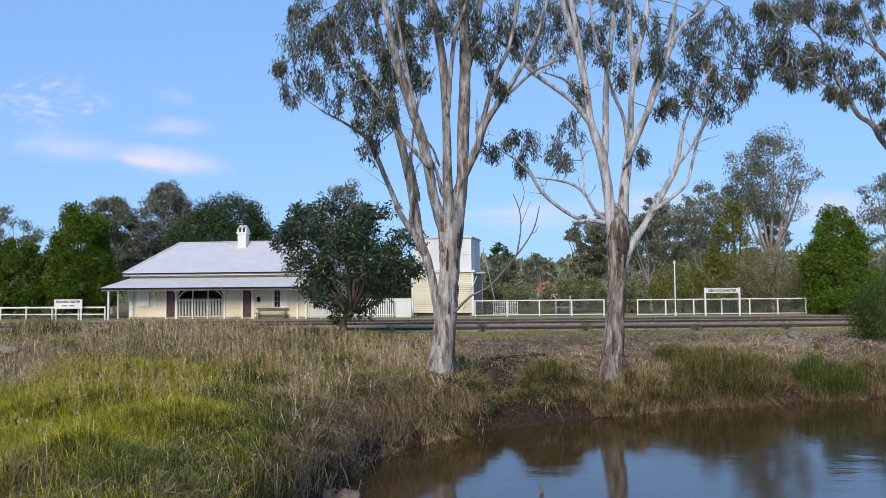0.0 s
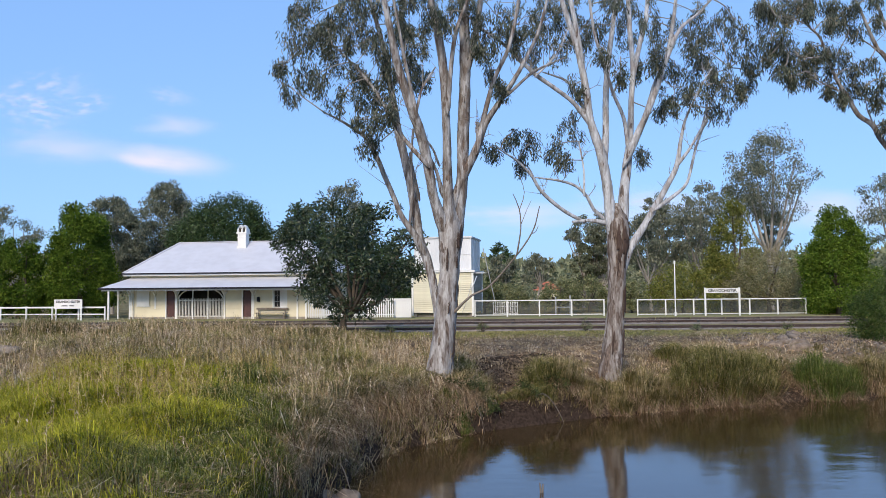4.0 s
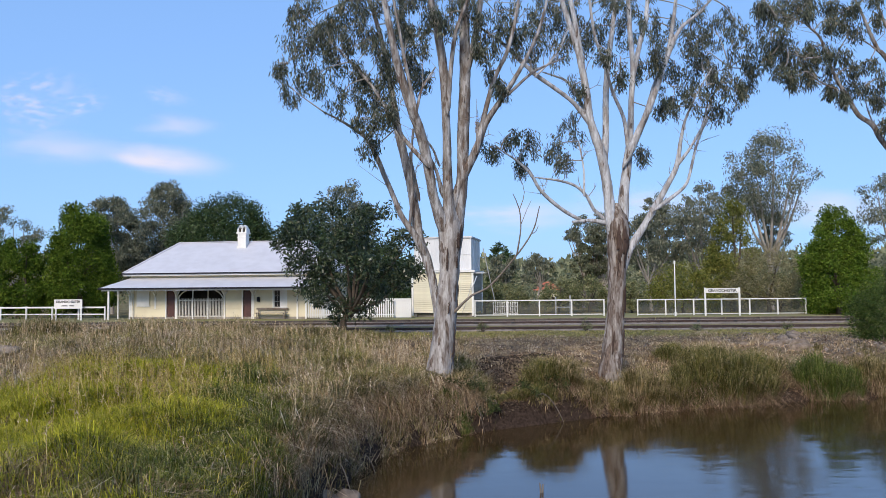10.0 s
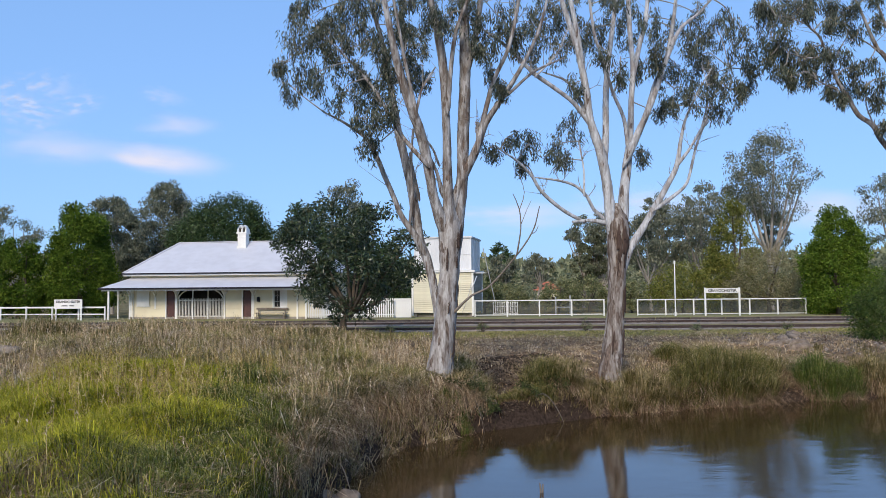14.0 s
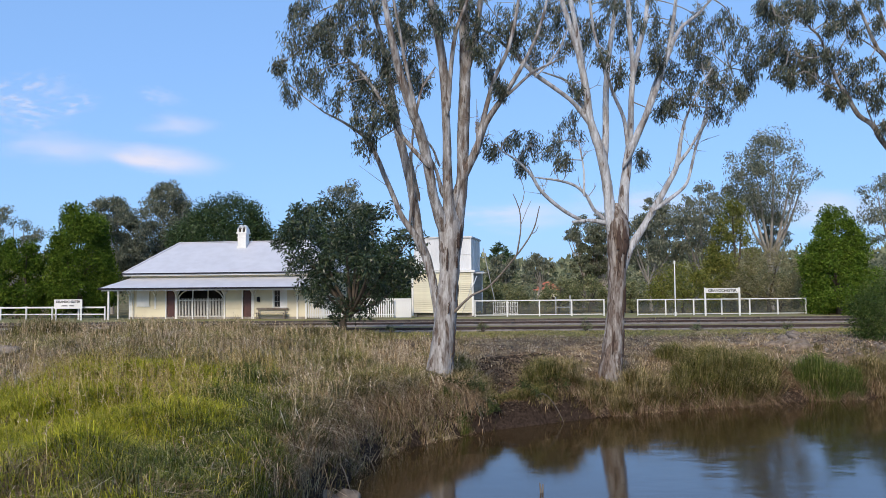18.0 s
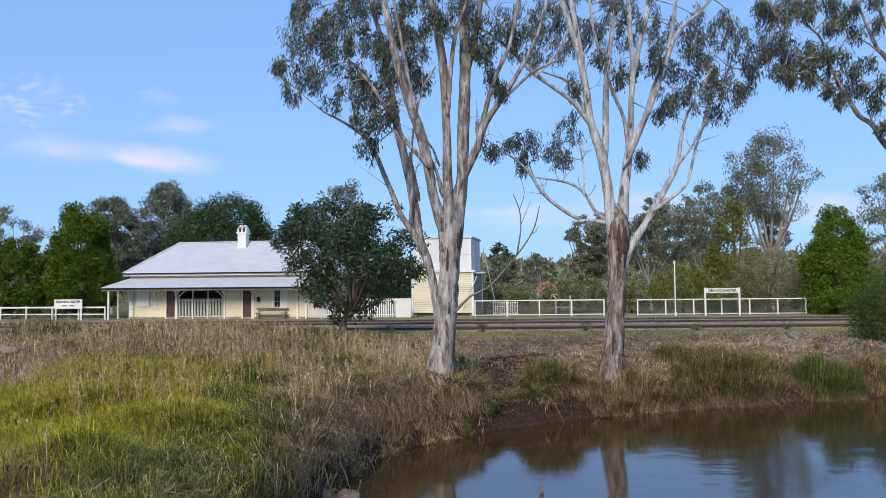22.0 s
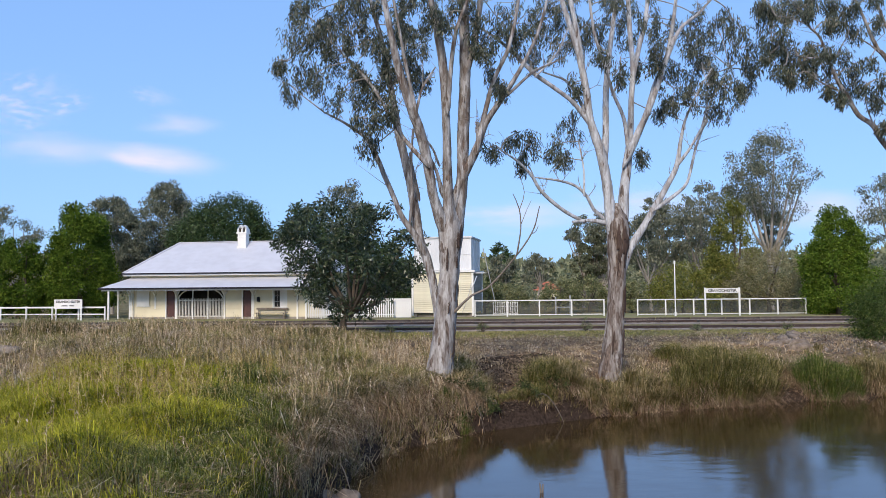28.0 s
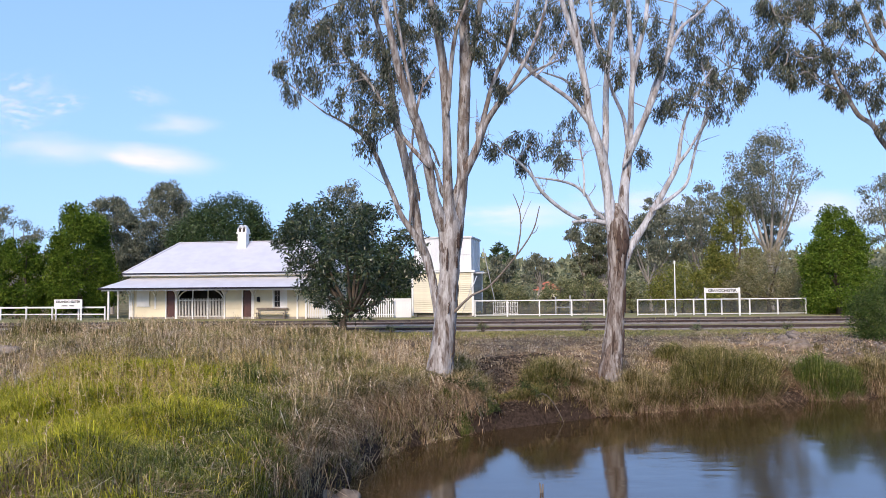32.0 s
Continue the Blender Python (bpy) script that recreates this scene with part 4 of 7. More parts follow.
limb(gum_a, "dead_branch", [(0.26, 22.90, 3.17, 0.045), (0.49, 22.76, 3.41, 0.035), (0.81, 22.62, 3.70, 0.028), (1.24, 22.49, 3.91, 0.025), (1.60, 22.35, 4.26, 0.024), (1.92, 22.21, 4.65, 0.022), (2.23, 22.07, 5.04, 0.020), (2.53, 21.94, 5.55, 0.018), (2.68, 21.80, 6.16, 0.010)])
limb(gum_a, "dead_branch", [(2.07, 22.10, 4.87, 0.025), (2.17, 21.97, 5.55, 0.018), (2.12, 21.83, 6.09, 0.015), (1.94, 21.70, 6.50, 0.010)])
limb(gum_a, "dead_branch", [(2.13, 21.90, 6.07, 0.011), (2.27, 21.85, 6.56, 0.009), (2.10, 21.80, 7.11, 0.006)])
limb(gum_a, "dead_branch", [(2.45, 21.90, 5.40, 0.011), (2.57, 21.85, 5.46, 0.009), (2.64, 21.80, 5.62, 0.006)])
limb(gum_a, "dead_branch", [(2.17, 21.90, 5.66, 0.010), (2.33, 21.85, 6.06, 0.007), (2.45, 21.80, 6.32, 0.006)])
spray(gum_a, -3.39, 23.32, 11.62, 0.37, 0.40, 12)
spray(gum_a, -2.41, 23.63, 10.42, 0.34, 0.37, 12)
spray(gum_a, -1.74, 23.77, 10.97, 0.24, 0.34, 12)
spray(gum_a, -2.21, 24.15, 9.59, 0.38, 0.35, 12)
spray(gum_a, -0.87, 23.62, 10.75, 0.24, 0.40, 12)
spray(gum_a, -4.93, 24.10, 10.78, 0.24, 0.24, 12)
spray(gum_a, -1.73, 21.78, 8.64, 0.19, 0.28, 12)
spray(gum_a, -3.99, 22.91, 11.16, 0.74, 0.82, 38)
spray(gum_a, -3.77, 24.15, 12.43, 0.86, 0.60, 29)
spray(gum_a, -2.63, 23.39, 12.15, 0.75, 0.75, 34)
spray(gum_a, -4.66, 24.04, 10.06, 0.38, 0.52, 12)
spray(gum_a, -3.63, 21.99, 9.82, 0.60, 0.63, 25)
spray(gum_a, -2.92, 22.92, 10.82, 0.74, 0.74, 34)
spray(gum_a, -2.85, 22.34, 9.42, 0.64, 0.45, 19)
spray(gum_a, -2.19, 23.11, 11.12, 0.53, 0.91, 29)
spray(gum_a, -1.90, 23.19, 9.96, 0.50, 0.70, 21)
spray(gum_a, -2.15, 21.73, 8.56, 0.47, 0.43, 14)
spray(gum_a, -1.99, 22.26, 7.91, 0.35, 0.29, 12)
spray(gum_a, -1.07, 22.43, 10.74, 0.45, 0.96, 28)
spray(gum_a, -0.97, 24.08, 12.47, 0.69, 0.69, 27)
spray(gum_a, -0.62, 23.69, 10.07, 0.30, 0.76, 13)
spray(gum_a, -1.46, 22.11, 9.03, 0.32, 0.32, 12)
spray(gum_a, 1.72, 23.77, 12.16, 0.48, 0.51, 14)
spray(gum_a, 1.15, 22.06, 10.64, 0.22, 0.32, 12)
spray(gum_a, 1.46, 23.31, 10.21, 0.33, 0.37, 12)
spray(gum_a, 1.63, 22.03, 9.42, 0.16, 0.22, 12)
spray(gum_a, -0.17, 21.70, 11.31, 0.39, 0.62, 17)
spray(gum_a, -4.44, 23.97, 12.46, 0.43, 0.43, 12)
spray(gum_a, 0.96, 22.24, 11.32, 0.32, 0.64, 13)
spray(gum_a, 0.32, 22.26, 11.74, 0.40, 0.56, 14)
spray(gum_a, -0.50, 24.25, 11.63, 0.31, 0.69, 12)
spray(gum_a, -1.40, 23.97, 11.99, 0.48, 0.68, 19)
spray(gum_a, 1.42, 22.45, 11.13, 0.35, 0.48, 12)
spray(gum_a, 2.18, 24.20, 11.59, 0.38, 0.52, 12)
spray(gum_a, -2.35, 23.10, 12.48, 0.74, 0.41, 19)
spray(gum_a, -0.68, 23.46, 12.77, 0.84, 0.42, 21)
spray(gum_a, 0.80, 22.23, 12.21, 0.64, 0.40, 17)
spray(gum_a, -1.59, 24.15, 10.55, 0.28, 0.60, 12)
gum_b = tree_base("river_gum", 5.45, 25.6, "forked pale gum with peeling brown bark on the creek bank", "eucalyptus tree")
limb(gum_b, "trunk", [(5.30, 25.60, 0.60, 0.512), (5.36, 25.60, 1.23, 0.384), (5.47, 25.60, 2.23, 0.311), (5.59, 25.60, 3.50, 0.283), (5.63, 25.60, 4.59, 0.293), (5.66, 25.60, 5.51, 0.347), (5.65, 25.60, 6.02, 0.329), (5.64, 25.60, 6.39, 0.201), (5.65, 25.60, 6.61, 0.073)])
limb(gum_b, "stem", [(5.48, 25.60, 5.78, 0.200), (5.36, 25.51, 6.97, 0.176), (5.24, 25.42, 7.69, 0.168), (5.06, 25.33, 8.42, 0.167), (4.78, 25.24, 9.23, 0.136), (4.64, 25.16, 10.22, 0.128), (4.42, 25.07, 11.30, 0.105), (4.15, 24.98, 12.19, 0.097), (3.86, 24.89, 13.08, 0.082), (3.65, 24.80, 13.96, 0.067)])
limb(gum_b, "stem", [(4.53, 25.10, 10.97, 0.083), (4.36, 24.97, 12.00, 0.075), (4.17, 24.83, 12.87, 0.067), (4.04, 24.70, 13.92, 0.059)])
limb(gum_b, "stem", [(5.25, 25.60, 7.87, 0.138), (5.37, 25.75, 8.86, 0.116), (5.42, 25.90, 10.02, 0.109), (5.53, 26.05, 11.19, 0.102), (5.73, 26.20, 12.38, 0.086), (5.92, 26.35, 13.59, 0.071), (6.01, 26.50, 14.62, 0.064)])
limb(gum_b, "stem", [(5.83, 25.70, 5.60, 0.193), (5.95, 25.79, 7.00, 0.178), (6.09, 25.88, 7.94, 0.155), (6.22, 25.96, 8.89, 0.117), (6.30, 26.05, 10.05, 0.102), (6.40, 26.14, 11.21, 0.094), (6.35, 26.23, 12.39, 0.087), (6.33, 26.31, 13.58, 0.079), (6.34, 26.40, 14.58, 0.071)])
limb(gum_b, "stem", [(6.38, 26.10, 10.91, 0.086), (6.67, 26.27, 12.01, 0.079), (6.95, 26.43, 13.03, 0.071), (7.11, 26.60, 14.46, 0.064)])
limb(gum_b, "stem", [(6.04, 25.60, 8.12, 0.131), (6.37, 25.46, 8.89, 0.122), (6.62, 25.31, 9.50, 0.106), (6.88, 25.17, 10.38, 0.098), (7.22, 25.03, 11.26, 0.083), (7.38, 24.89, 12.13, 0.067), (7.46, 24.74, 12.99, 0.059), (7.51, 24.60, 13.85, 0.052)])
limb(gum_b, "stem", [(6.60, 25.10, 9.49, 0.098), (6.90, 24.94, 10.33, 0.090), (7.24, 24.78, 11.37, 0.082), (7.57, 24.62, 12.04, 0.059), (8.06, 24.46, 12.43, 0.044), (8.46, 24.30, 12.86, 0.029)])
limb(gum_b, "branch", [(6.11, 25.80, 8.45, 0.070), (5.94, 25.60, 9.38, 0.061), (5.56, 25.40, 10.18, 0.053), (5.23, 25.20, 11.14, 0.045), (4.91, 25.00, 12.00, 0.045), (4.71, 24.80, 13.22, 0.045)])
limb(gum_b, "branch", [(5.56, 25.40, 10.18, 0.038), (5.74, 25.20, 10.59, 0.030), (5.73, 25.00, 11.26, 0.023)])
limb(gum_b, "stub", [(5.29, 25.60, 5.97, 0.084), (4.87, 25.50, 6.04, 0.069), (4.52, 25.40, 6.03, 0.061), (4.17, 25.30, 5.99, 0.046)])
limb(gum_b, "branch", [(4.45, 25.40, 6.05, 0.061), (3.92, 25.23, 6.32, 0.061), (3.45, 25.07, 6.66, 0.068), (3.07, 24.90, 7.01, 0.060), (2.79, 24.73, 7.44, 0.052), (2.34, 24.57, 7.86, 0.037), (1.80, 24.40, 8.19, 0.022)])
limb(gum_b, "branch", [(5.25, 25.60, 6.10, 0.061), (4.87, 25.48, 6.42, 0.054), (4.67, 25.36, 6.78, 0.053), (4.29, 25.24, 7.13, 0.045), (3.73, 25.12, 7.30, 0.038), (2.91, 25.00, 7.40, 0.022)])
limb(gum_b, "branch", [(4.53, 25.20, 6.90, 0.038), (4.53, 25.20, 7.67, 0.030), (4.38, 25.20, 8.58, 0.023)])
limb(gum_b, "stem", [(5.74, 25.70, 4.41, 0.185), (6.06, 25.61, 5.14, 0.138), (6.51, 25.53, 5.86, 0.115), (6.87, 25.44, 6.49, 0.107), (7.22, 25.35, 7.12, 0.091), (7.52, 25.26, 7.74, 0.083), (7.65, 25.18, 8.55, 0.060), (7.77, 25.09, 9.17, 0.045), (7.93, 25.00, 9.60, 0.030)])
limb(gum_b, "branch", [(6.86, 25.30, 6.40, 0.061), (7.51, 25.42, 6.85, 0.053), (7.92, 25.53, 7.23, 0.046), (8.15, 25.65, 7.89, 0.046), (8.33, 25.77, 8.46, 0.039), (8.63, 25.88, 9.14, 0.031), (9.00, 26.00, 9.73, 0.023)])
limb(gum_b, "branch", [(7.54, 25.20, 7.79, 0.060), (7.90, 25.00, 8.30, 0.045), (8.17, 24.80, 8.83, 0.037), (8.33, 24.60, 9.12, 0.022)])
limb(gum_b, "branch", [(4.77, 25.30, 9.18, 0.091), (4.22, 25.12, 9.81, 0.068), (3.57, 24.93, 10.26, 0.067), (2.93, 24.75, 10.67, 0.067), (2.29, 24.57, 11.26, 0.066), (1.75, 24.38, 11.66, 0.044), (1.18, 24.20, 11.99, 0.029)])
limb(gum_b, "branch", [(4.72, 25.30, 9.42, 0.061), (4.30, 25.53, 10.31, 0.046), (4.07, 25.77, 10.71, 0.039), (3.36, 26.00, 11.05, 0.023)])
limb(gum_b, "branch", [(3.00, 24.60, 10.58, 0.037), (3.66, 24.80, 11.31, 0.030), (4.16, 25.00, 12.38, 0.022)])
limb(gum_b, "branch", [(7.77, 25.09, 9.17, 0.036), (8.15, 25.10, 10.00, 0.028), (8.70, 25.20, 10.90, 0.016)])
limb(gum_b, "branch", [(8.63, 25.88, 9.14, 0.028), (8.90, 25.70, 10.10, 0.022), (9.40, 25.50, 11.00, 0.014)])
limb(gum_b, "branch", [(8.20, 24.80, 8.90, 0.025), (8.42, 24.75, 9.90, 0.020), (8.25, 24.80, 11.00, 0.012)])
spray(gum_b, 7.80, 26.10, 11.18, 0.37, 0.41, 12)
spray(gum_b, 9.37, 26.81, 11.17, 0.38, 0.42, 12)
spray(gum_b, 7.74, 26.62, 9.97, 0.30, 0.42, 12)
spray(gum_b, 9.47, 25.08, 10.06, 0.29, 0.32, 12)
spray(gum_b, 8.30, 25.24, 11.87, 0.32, 0.36, 12)
spray(gum_b, 6.77, 24.73, 10.81, 0.21, 0.39, 12)
spray(gum_b, 1.52, 24.68, 8.28, 0.42, 0.32, 12)
spray(gum_b, 2.16, 24.47, 8.68, 0.42, 0.35, 12)
spray(gum_b, 2.81, 25.08, 8.48, 0.39, 0.45, 12)
spray(gum_b, 2.59, 25.87, 7.97, 0.22, 0.26, 12)
spray(gum_b, 2.42, 24.31, 12.16, 0.66, 0.69, 25)
spray(gum_b, 3.49, 26.06, 13.03, 0.71, 0.74, 25)
spray(gum_b, 3.81, 25.18, 11.52, 0.54, 0.72, 19)
spray(gum_b, 2.89, 25.11, 11.50, 0.39, 0.50, 12)
spray(gum_b, 4.37, 26.43, 9.29, 0.47, 0.60, 13)
spray(gum_b, 3.72, 25.55, 8.43, 0.36, 0.36, 12)
spray(gum_b, 3.92, 25.12, 7.93, 0.29, 0.29, 12)
spray(gum_b, 4.07, 25.55, 12.75, 0.55, 0.64, 17)
spray(gum_b, 5.25, 26.13, 12.56, 0.47, 0.84, 18)
spray(gum_b, 5.11, 24.45, 11.29, 0.31, 0.44, 12)
spray(gum_b, 6.30, 26.84, 12.58, 0.38, 0.86, 14)
spray(gum_b, 5.57, 24.36, 10.63, 0.21, 0.45, 12)
spray(gum_b, 6.65, 26.25, 13.07, 0.41, 0.52, 12)
spray(gum_b, 6.75, 26.50, 11.31, 0.19, 0.38, 12)
spray(gum_b, 6.76, 24.35, 11.33, 0.24, 0.31, 12)
spray(gum_b, 7.42, 26.35, 9.63, 0.26, 0.60, 12)
spray(gum_b, 7.53, 25.25, 10.22, 0.51, 0.58, 14)
spray(gum_b, 8.40, 25.80, 11.00, 0.70, 0.74, 25)
spray(gum_b, 8.04, 24.32, 9.63, 0.56, 0.49, 14)
spray(gum_b, 8.93, 24.42, 10.17, 0.61, 0.66, 21)
spray(gum_b, 9.52, 24.77, 11.44, 0.46, 0.64, 15)
spray(gum_b, 9.45, 26.78, 12.64, 0.57, 0.57, 14)
spray(gum_b, 7.88, 24.81, 11.64, 0.43, 0.57, 12)
spray(gum_b, 10.31, 26.26, 10.83, 0.34, 0.41, 12)
spray(gum_b, 8.80, 26.72, 13.21, 0.50, 0.42, 12)
spray(gum_b, 6.80, 26.75, 8.42, 0.19, 0.27, 12)
spray(gum_b, 4.34, 25.20, 10.41, 0.25, 0.40, 12)
spray(gum_b, 8.96, 25.22, 9.55, 0.36, 0.32, 12)
spray(gum_b, 4.63, 25.66, 12.32, 0.40, 0.73, 14)
spray(gum_b, 5.91, 26.32, 13.10, 0.47, 0.56, 12)
spray(gum_b, 6.67, 24.58, 12.12, 0.35, 0.53, 12)
spray(gum_b, 3.22, 26.25, 12.61, 0.52, 0.66, 16)
spray(gum_b, 7.92, 26.37, 12.81, 0.41, 0.66, 12)
spray(gum_b, 4.23, 26.54, 13.77, 1.14, 0.42, 21)
spray(gum_b, 5.84, 24.40, 13.02, 1.05, 0.35, 19)
spray(gum_b, 9.17, 26.76, 11.85, 0.54, 0.65, 15)
spray(gum_b, 9.23, 24.54, 12.18, 0.42, 0.49, 12)
spray(gum_b, 9.99, 25.19, 11.19, 0.32, 0.47, 12)
gum_c = tree_base("river_gum", 15.40, 24.0, "leaning gum whose hanging leafy boughs reach over the water", "eucalyptus tree")
limb(gum_c, "trunk", [(15.37, 24.00, 0.55, 0.600), (15.38, 24.00, 2.93, 0.446), (15.24, 24.00, 5.15, 0.394), (14.92, 24.00, 6.71, 0.360)])
limb(gum_c, "stem", [(14.95, 24.00, 6.54, 0.288), (15.00, 24.27, 9.20, 0.218), (14.71, 24.53, 11.41, 0.162), (14.50, 24.80, 13.68, 0.119)])
limb(gum_c, "branch", [(14.99, 24, 6.62, 0.12), (13.5, 23.9, 8.12, 0.085), (13.1, 23.84, 8.74, 0.078), (12.65, 23.79, 9.03, 0.071), (12.3, 23.73, 9.59, 0.063), (12.02, 23.68, 9.99, 0.056), (11.79, 23.62, 10.43, 0.049), (11.6, 23.57, 10.88, 0.042), (11.39, 23.51, 11.38, 0.034), (11.03, 23.46, 11.71, 0.027), (10.82, 23.4, 12.21, 0.02)])
limb(gum_c, "branch", [(11.93, 23.6, 9.77, 0.03), (11.51, 23.5, 9.92, 0.024), (11.21, 23.4, 10.05, 0.018), (10.92, 23.3, 10.24, 0.012)])
limb(gum_c, "branch", [(15.01, 24.3, 8.85, 0.09), (13.77, 24.2, 10.91, 0.07), (13.52, 24.15, 11.12, 0.06), (13.25, 24.1, 11.64, 0.05), (13.01, 24.05, 12.19, 0.04), (12.68, 24, 12.85, 0.03)])
limb(gum_c, "branch", [(13.52, 24.1, 11.04, 0.03), (13.2, 24.03, 11.27, 0.023), (12.82, 23.97, 11.46, 0.017), (12.41, 23.9, 11.62, 0.01)])
limb(gum_c, "branch", [(14.9, 24.4, 9.9, 0.07), (14, 24.35, 11.71, 0.05), (13.74, 24.33, 12.33, 0.04), (13.54, 24.3, 12.95, 0.03)])
limb(gum_c, "branch", [(11.58, 23.45, 10.79, 0.026), (10.96, 23.37, 10.69, 0.02), (10.34, 23.28, 10.86, 0.014), (9.81, 23.2, 11.28, 0.008)])
limb(gum_c, "branch", [(11.04, 23.4, 11.68, 0.02), (10.54, 23.3, 11.85, 0.013), (9.95, 23.2, 11.93, 0.007)])
limb(gum_c, "branch", [(13.15, 23.85, 8.71, 0.028), (12.95, 23.77, 9.07, 0.022), (12.81, 23.68, 9.47, 0.016), (12.85, 23.6, 9.93, 0.01)])
limb(gum_c, "branch", [(14.98, 24.1, 7.6, 0.05), (13.6, 24, 9.41, 0.028), (13.13, 23.85, 9.5, 0.019), (12.66, 23.7, 9.7, 0.01)])
limb(gum_c, "branch", [(11.93, 23.6, 10.8, 0.022), (12.14, 23.67, 11.16, 0.017), (12.4, 23.73, 11.62, 0.013), (12.24, 23.8, 12.17, 0.008)])
for x, y, z, rx, rz, twigs in ((10, 23.6, 12.13, 0.47, 0.51, 20), (10.72, 23.86, 12.43, 0.44, 0.44, 17), (9.92, 23.25, 11.33, 0.47, 0.47, 19), (10.59, 23.8, 11.06, 0.51, 0.41, 18), (10.97, 23.68, 10.68, 0.51, 0.37, 17), (9.8, 23.29, 10.7, 0.27, 0.23, 9),
                               (11.37, 23.93, 11.09, 0.38, 0.27, 11), (10.1, 23.47, 10.31, 0.28, 0.2, 8), (10.52, 23.45, 10.08, 0.17, 0.15, 7), (11.25, 23.94, 10.27, 0.17, 0.21, 7), (11.61, 23.3, 10.68, 0.3, 0.3, 10), (12.13, 23.66, 10.83, 0.3, 0.34, 11),
                               (12.02, 23.82, 10.41, 0.34, 0.27, 11), (12.24, 23.25, 10.24, 0.23, 0.3, 9), (12.47, 23.85, 9.89, 0.27, 0.22, 8), (12.76, 23.62, 9.83, 0.3, 0.3, 10), (13.11, 23.33, 9.93, 0.23, 0.37, 10), (13.08, 23.94, 10.68, 0.31, 0.21, 9),
                               (13.06, 23.41, 9.42, 0.2, 0.18, 7), (13.27, 23.5, 8.7, 0.13, 0.15, 7), (11.85, 23.92, 9.95, 0.09, 0.21, 7), (11.89, 23.28, 9.45, 0.08, 0.12, 7), (11.86, 23.71, 12.37, 0.34, 0.34, 12), (12.23, 23.77, 12.21, 0.34, 0.31, 11),
                               (11.53, 23.26, 11.76, 0.27, 0.22, 8), (12.72, 23.88, 11.65, 0.24, 0.19, 8), (12.05, 23.56, 11.72, 0.24, 0.17, 7), (12.36, 23.37, 12.24, 0.23, 0.23, 8), (13.44, 23.95, 12.01, 0.1, 0.19, 7), (10.92, 23.37, 12.04, 0.2, 0.17, 7),
                               (11.14, 23.56, 12.53, 0.25, 0.2, 8), (13.25, 23.89, 12.7, 0.24, 0.17, 7), (9.53, 23.26, 12.28, 0.13, 0.23, 7)):
    spray(gum_c, x, y, z, rx, rz, int(twigs * (1.2 if x < 12 else 0.95)), 58 if x < 12 else 40)


def shoots(tree, per=5, start=0.5):
    """Thin leafless shoots along the upper stems, joined as one part."""
    rng = rng_next()
    pieces = []
    for c in BOUGHS[tree.name]:
        if len(c) < 6 or c[-1, 2] < 6.0:
            continue
        for k in rng.integers(int(len(c) * start), len(c) - 1, per):
            p, r = c[k, :3], c[k, 3]
            way = c[min(k + 2, len(c) - 1), :3] - c[k - 1, :3]
            way = way / (np.linalg.norm(way) + 1e-6) * 0.6 + rng.normal(0, 0.45, 3) + (0, 0, 0.35)
            ln = rng.uniform(0.25, 0.7)
            e1 = p + way * ln * 0.5 + rng.normal(0, 0.08, 3)
            e2 = p + way * ln + rng.normal(0, 0.16, 3)
            w = min(0.014, r * 0.4)
            pieces.append(tube([(*p, w), (*e1, w * 0.7), (*e2, w * 0.25)], 0.25, 5, 0.05, int(k)))
            e3 = e1 + way * ln * 0.35 + rng.normal(0, 0.22, 3)
            pieces.append(tube([(*e1, w * 0.55), (*((e1 + e3) / 2), w * 0.45), (*e3, w * 0.2)], 0.3, 4, 0.0))
    v, f = join(pieces)
    tagged(part("shoot", quick("shoot", v, f), BEYOND, tree), kind="stuff")


for t in (gum_a, gum_b, gum_c):
    shoots(t)

PEEL = surface("peeling_brown_bark", (0.12, 0.082, 0.066), (0.045, 0.03, 0.025), 16, 2.5, 0.9, 1.0, (1, 1, 0.2))


def peel(tree, stem, z0, z1, side, wide):
    """A long flake of old bark clinging to the front of a stem."""
    c = BOUGHS[tree.name][stem]
    rng = rng_next()
    z = np.linspace(z0, z1, 9) - tree.matrix_basis.translation.z
    axis_at = [np.interp(z, c[:, 2], c[:, k]) for k in range(4)]
    v = []
    for i in range(9):
        t = i / 8
        half = wide * (math.sin(math.pi * (0.12 + 0.84 * t)) ** 0.6) * rng.uniform(0.8, 1.15)
        mid = side + rng.normal(0, 0.025)
        for a in np.linspace(mid - half, mid + half, 5):
            r = axis_at[3][i] * (1.05 + 0.05 * rng.uniform(0, 1)) + 0.012
            v.append((axis_at[0][i] + r * math.sin(a), axis_at[1][i] - r * math.cos(a), z[i]))
    i, j = np.meshgrid(np.arange(8), np.arange(4), indexing="ij")
    k = (i * 5 + j).ravel()
    me = quick("bark_flake", v, np.stack((k, k + 1, k + 6, k + 5), 1))
    ob = part("bark_flake", me, PEEL, tree, "dark peeling flake of old bark")
    ob.modifiers.new("thick", "SOLIDIFY").thickness = 0.012


def ragged(tree, stem, z0, z1, count, wide):
    """Many short torn flakes over a length of a stem."""
    rng = rng_next()
    for z in rng.uniform(z0, z1, count):
        peel(tree, stem, z, z + rng.uniform(0.3, 0.95), rng.uniform(-0.4, 1.3), wide * rng.uniform(0.4, 1.1))


ragged(gum_a, 0, 4.4, 5.4, 6, 0.15)
ragged(gum_a, 0, 1.6, 4.2, 4, 0.10)
ragged(gum_b, 0, 4.9, 5.7, 9, 0.2)
ragged(gum_b, 0, 1.6, 4.8, 9, 0.13)


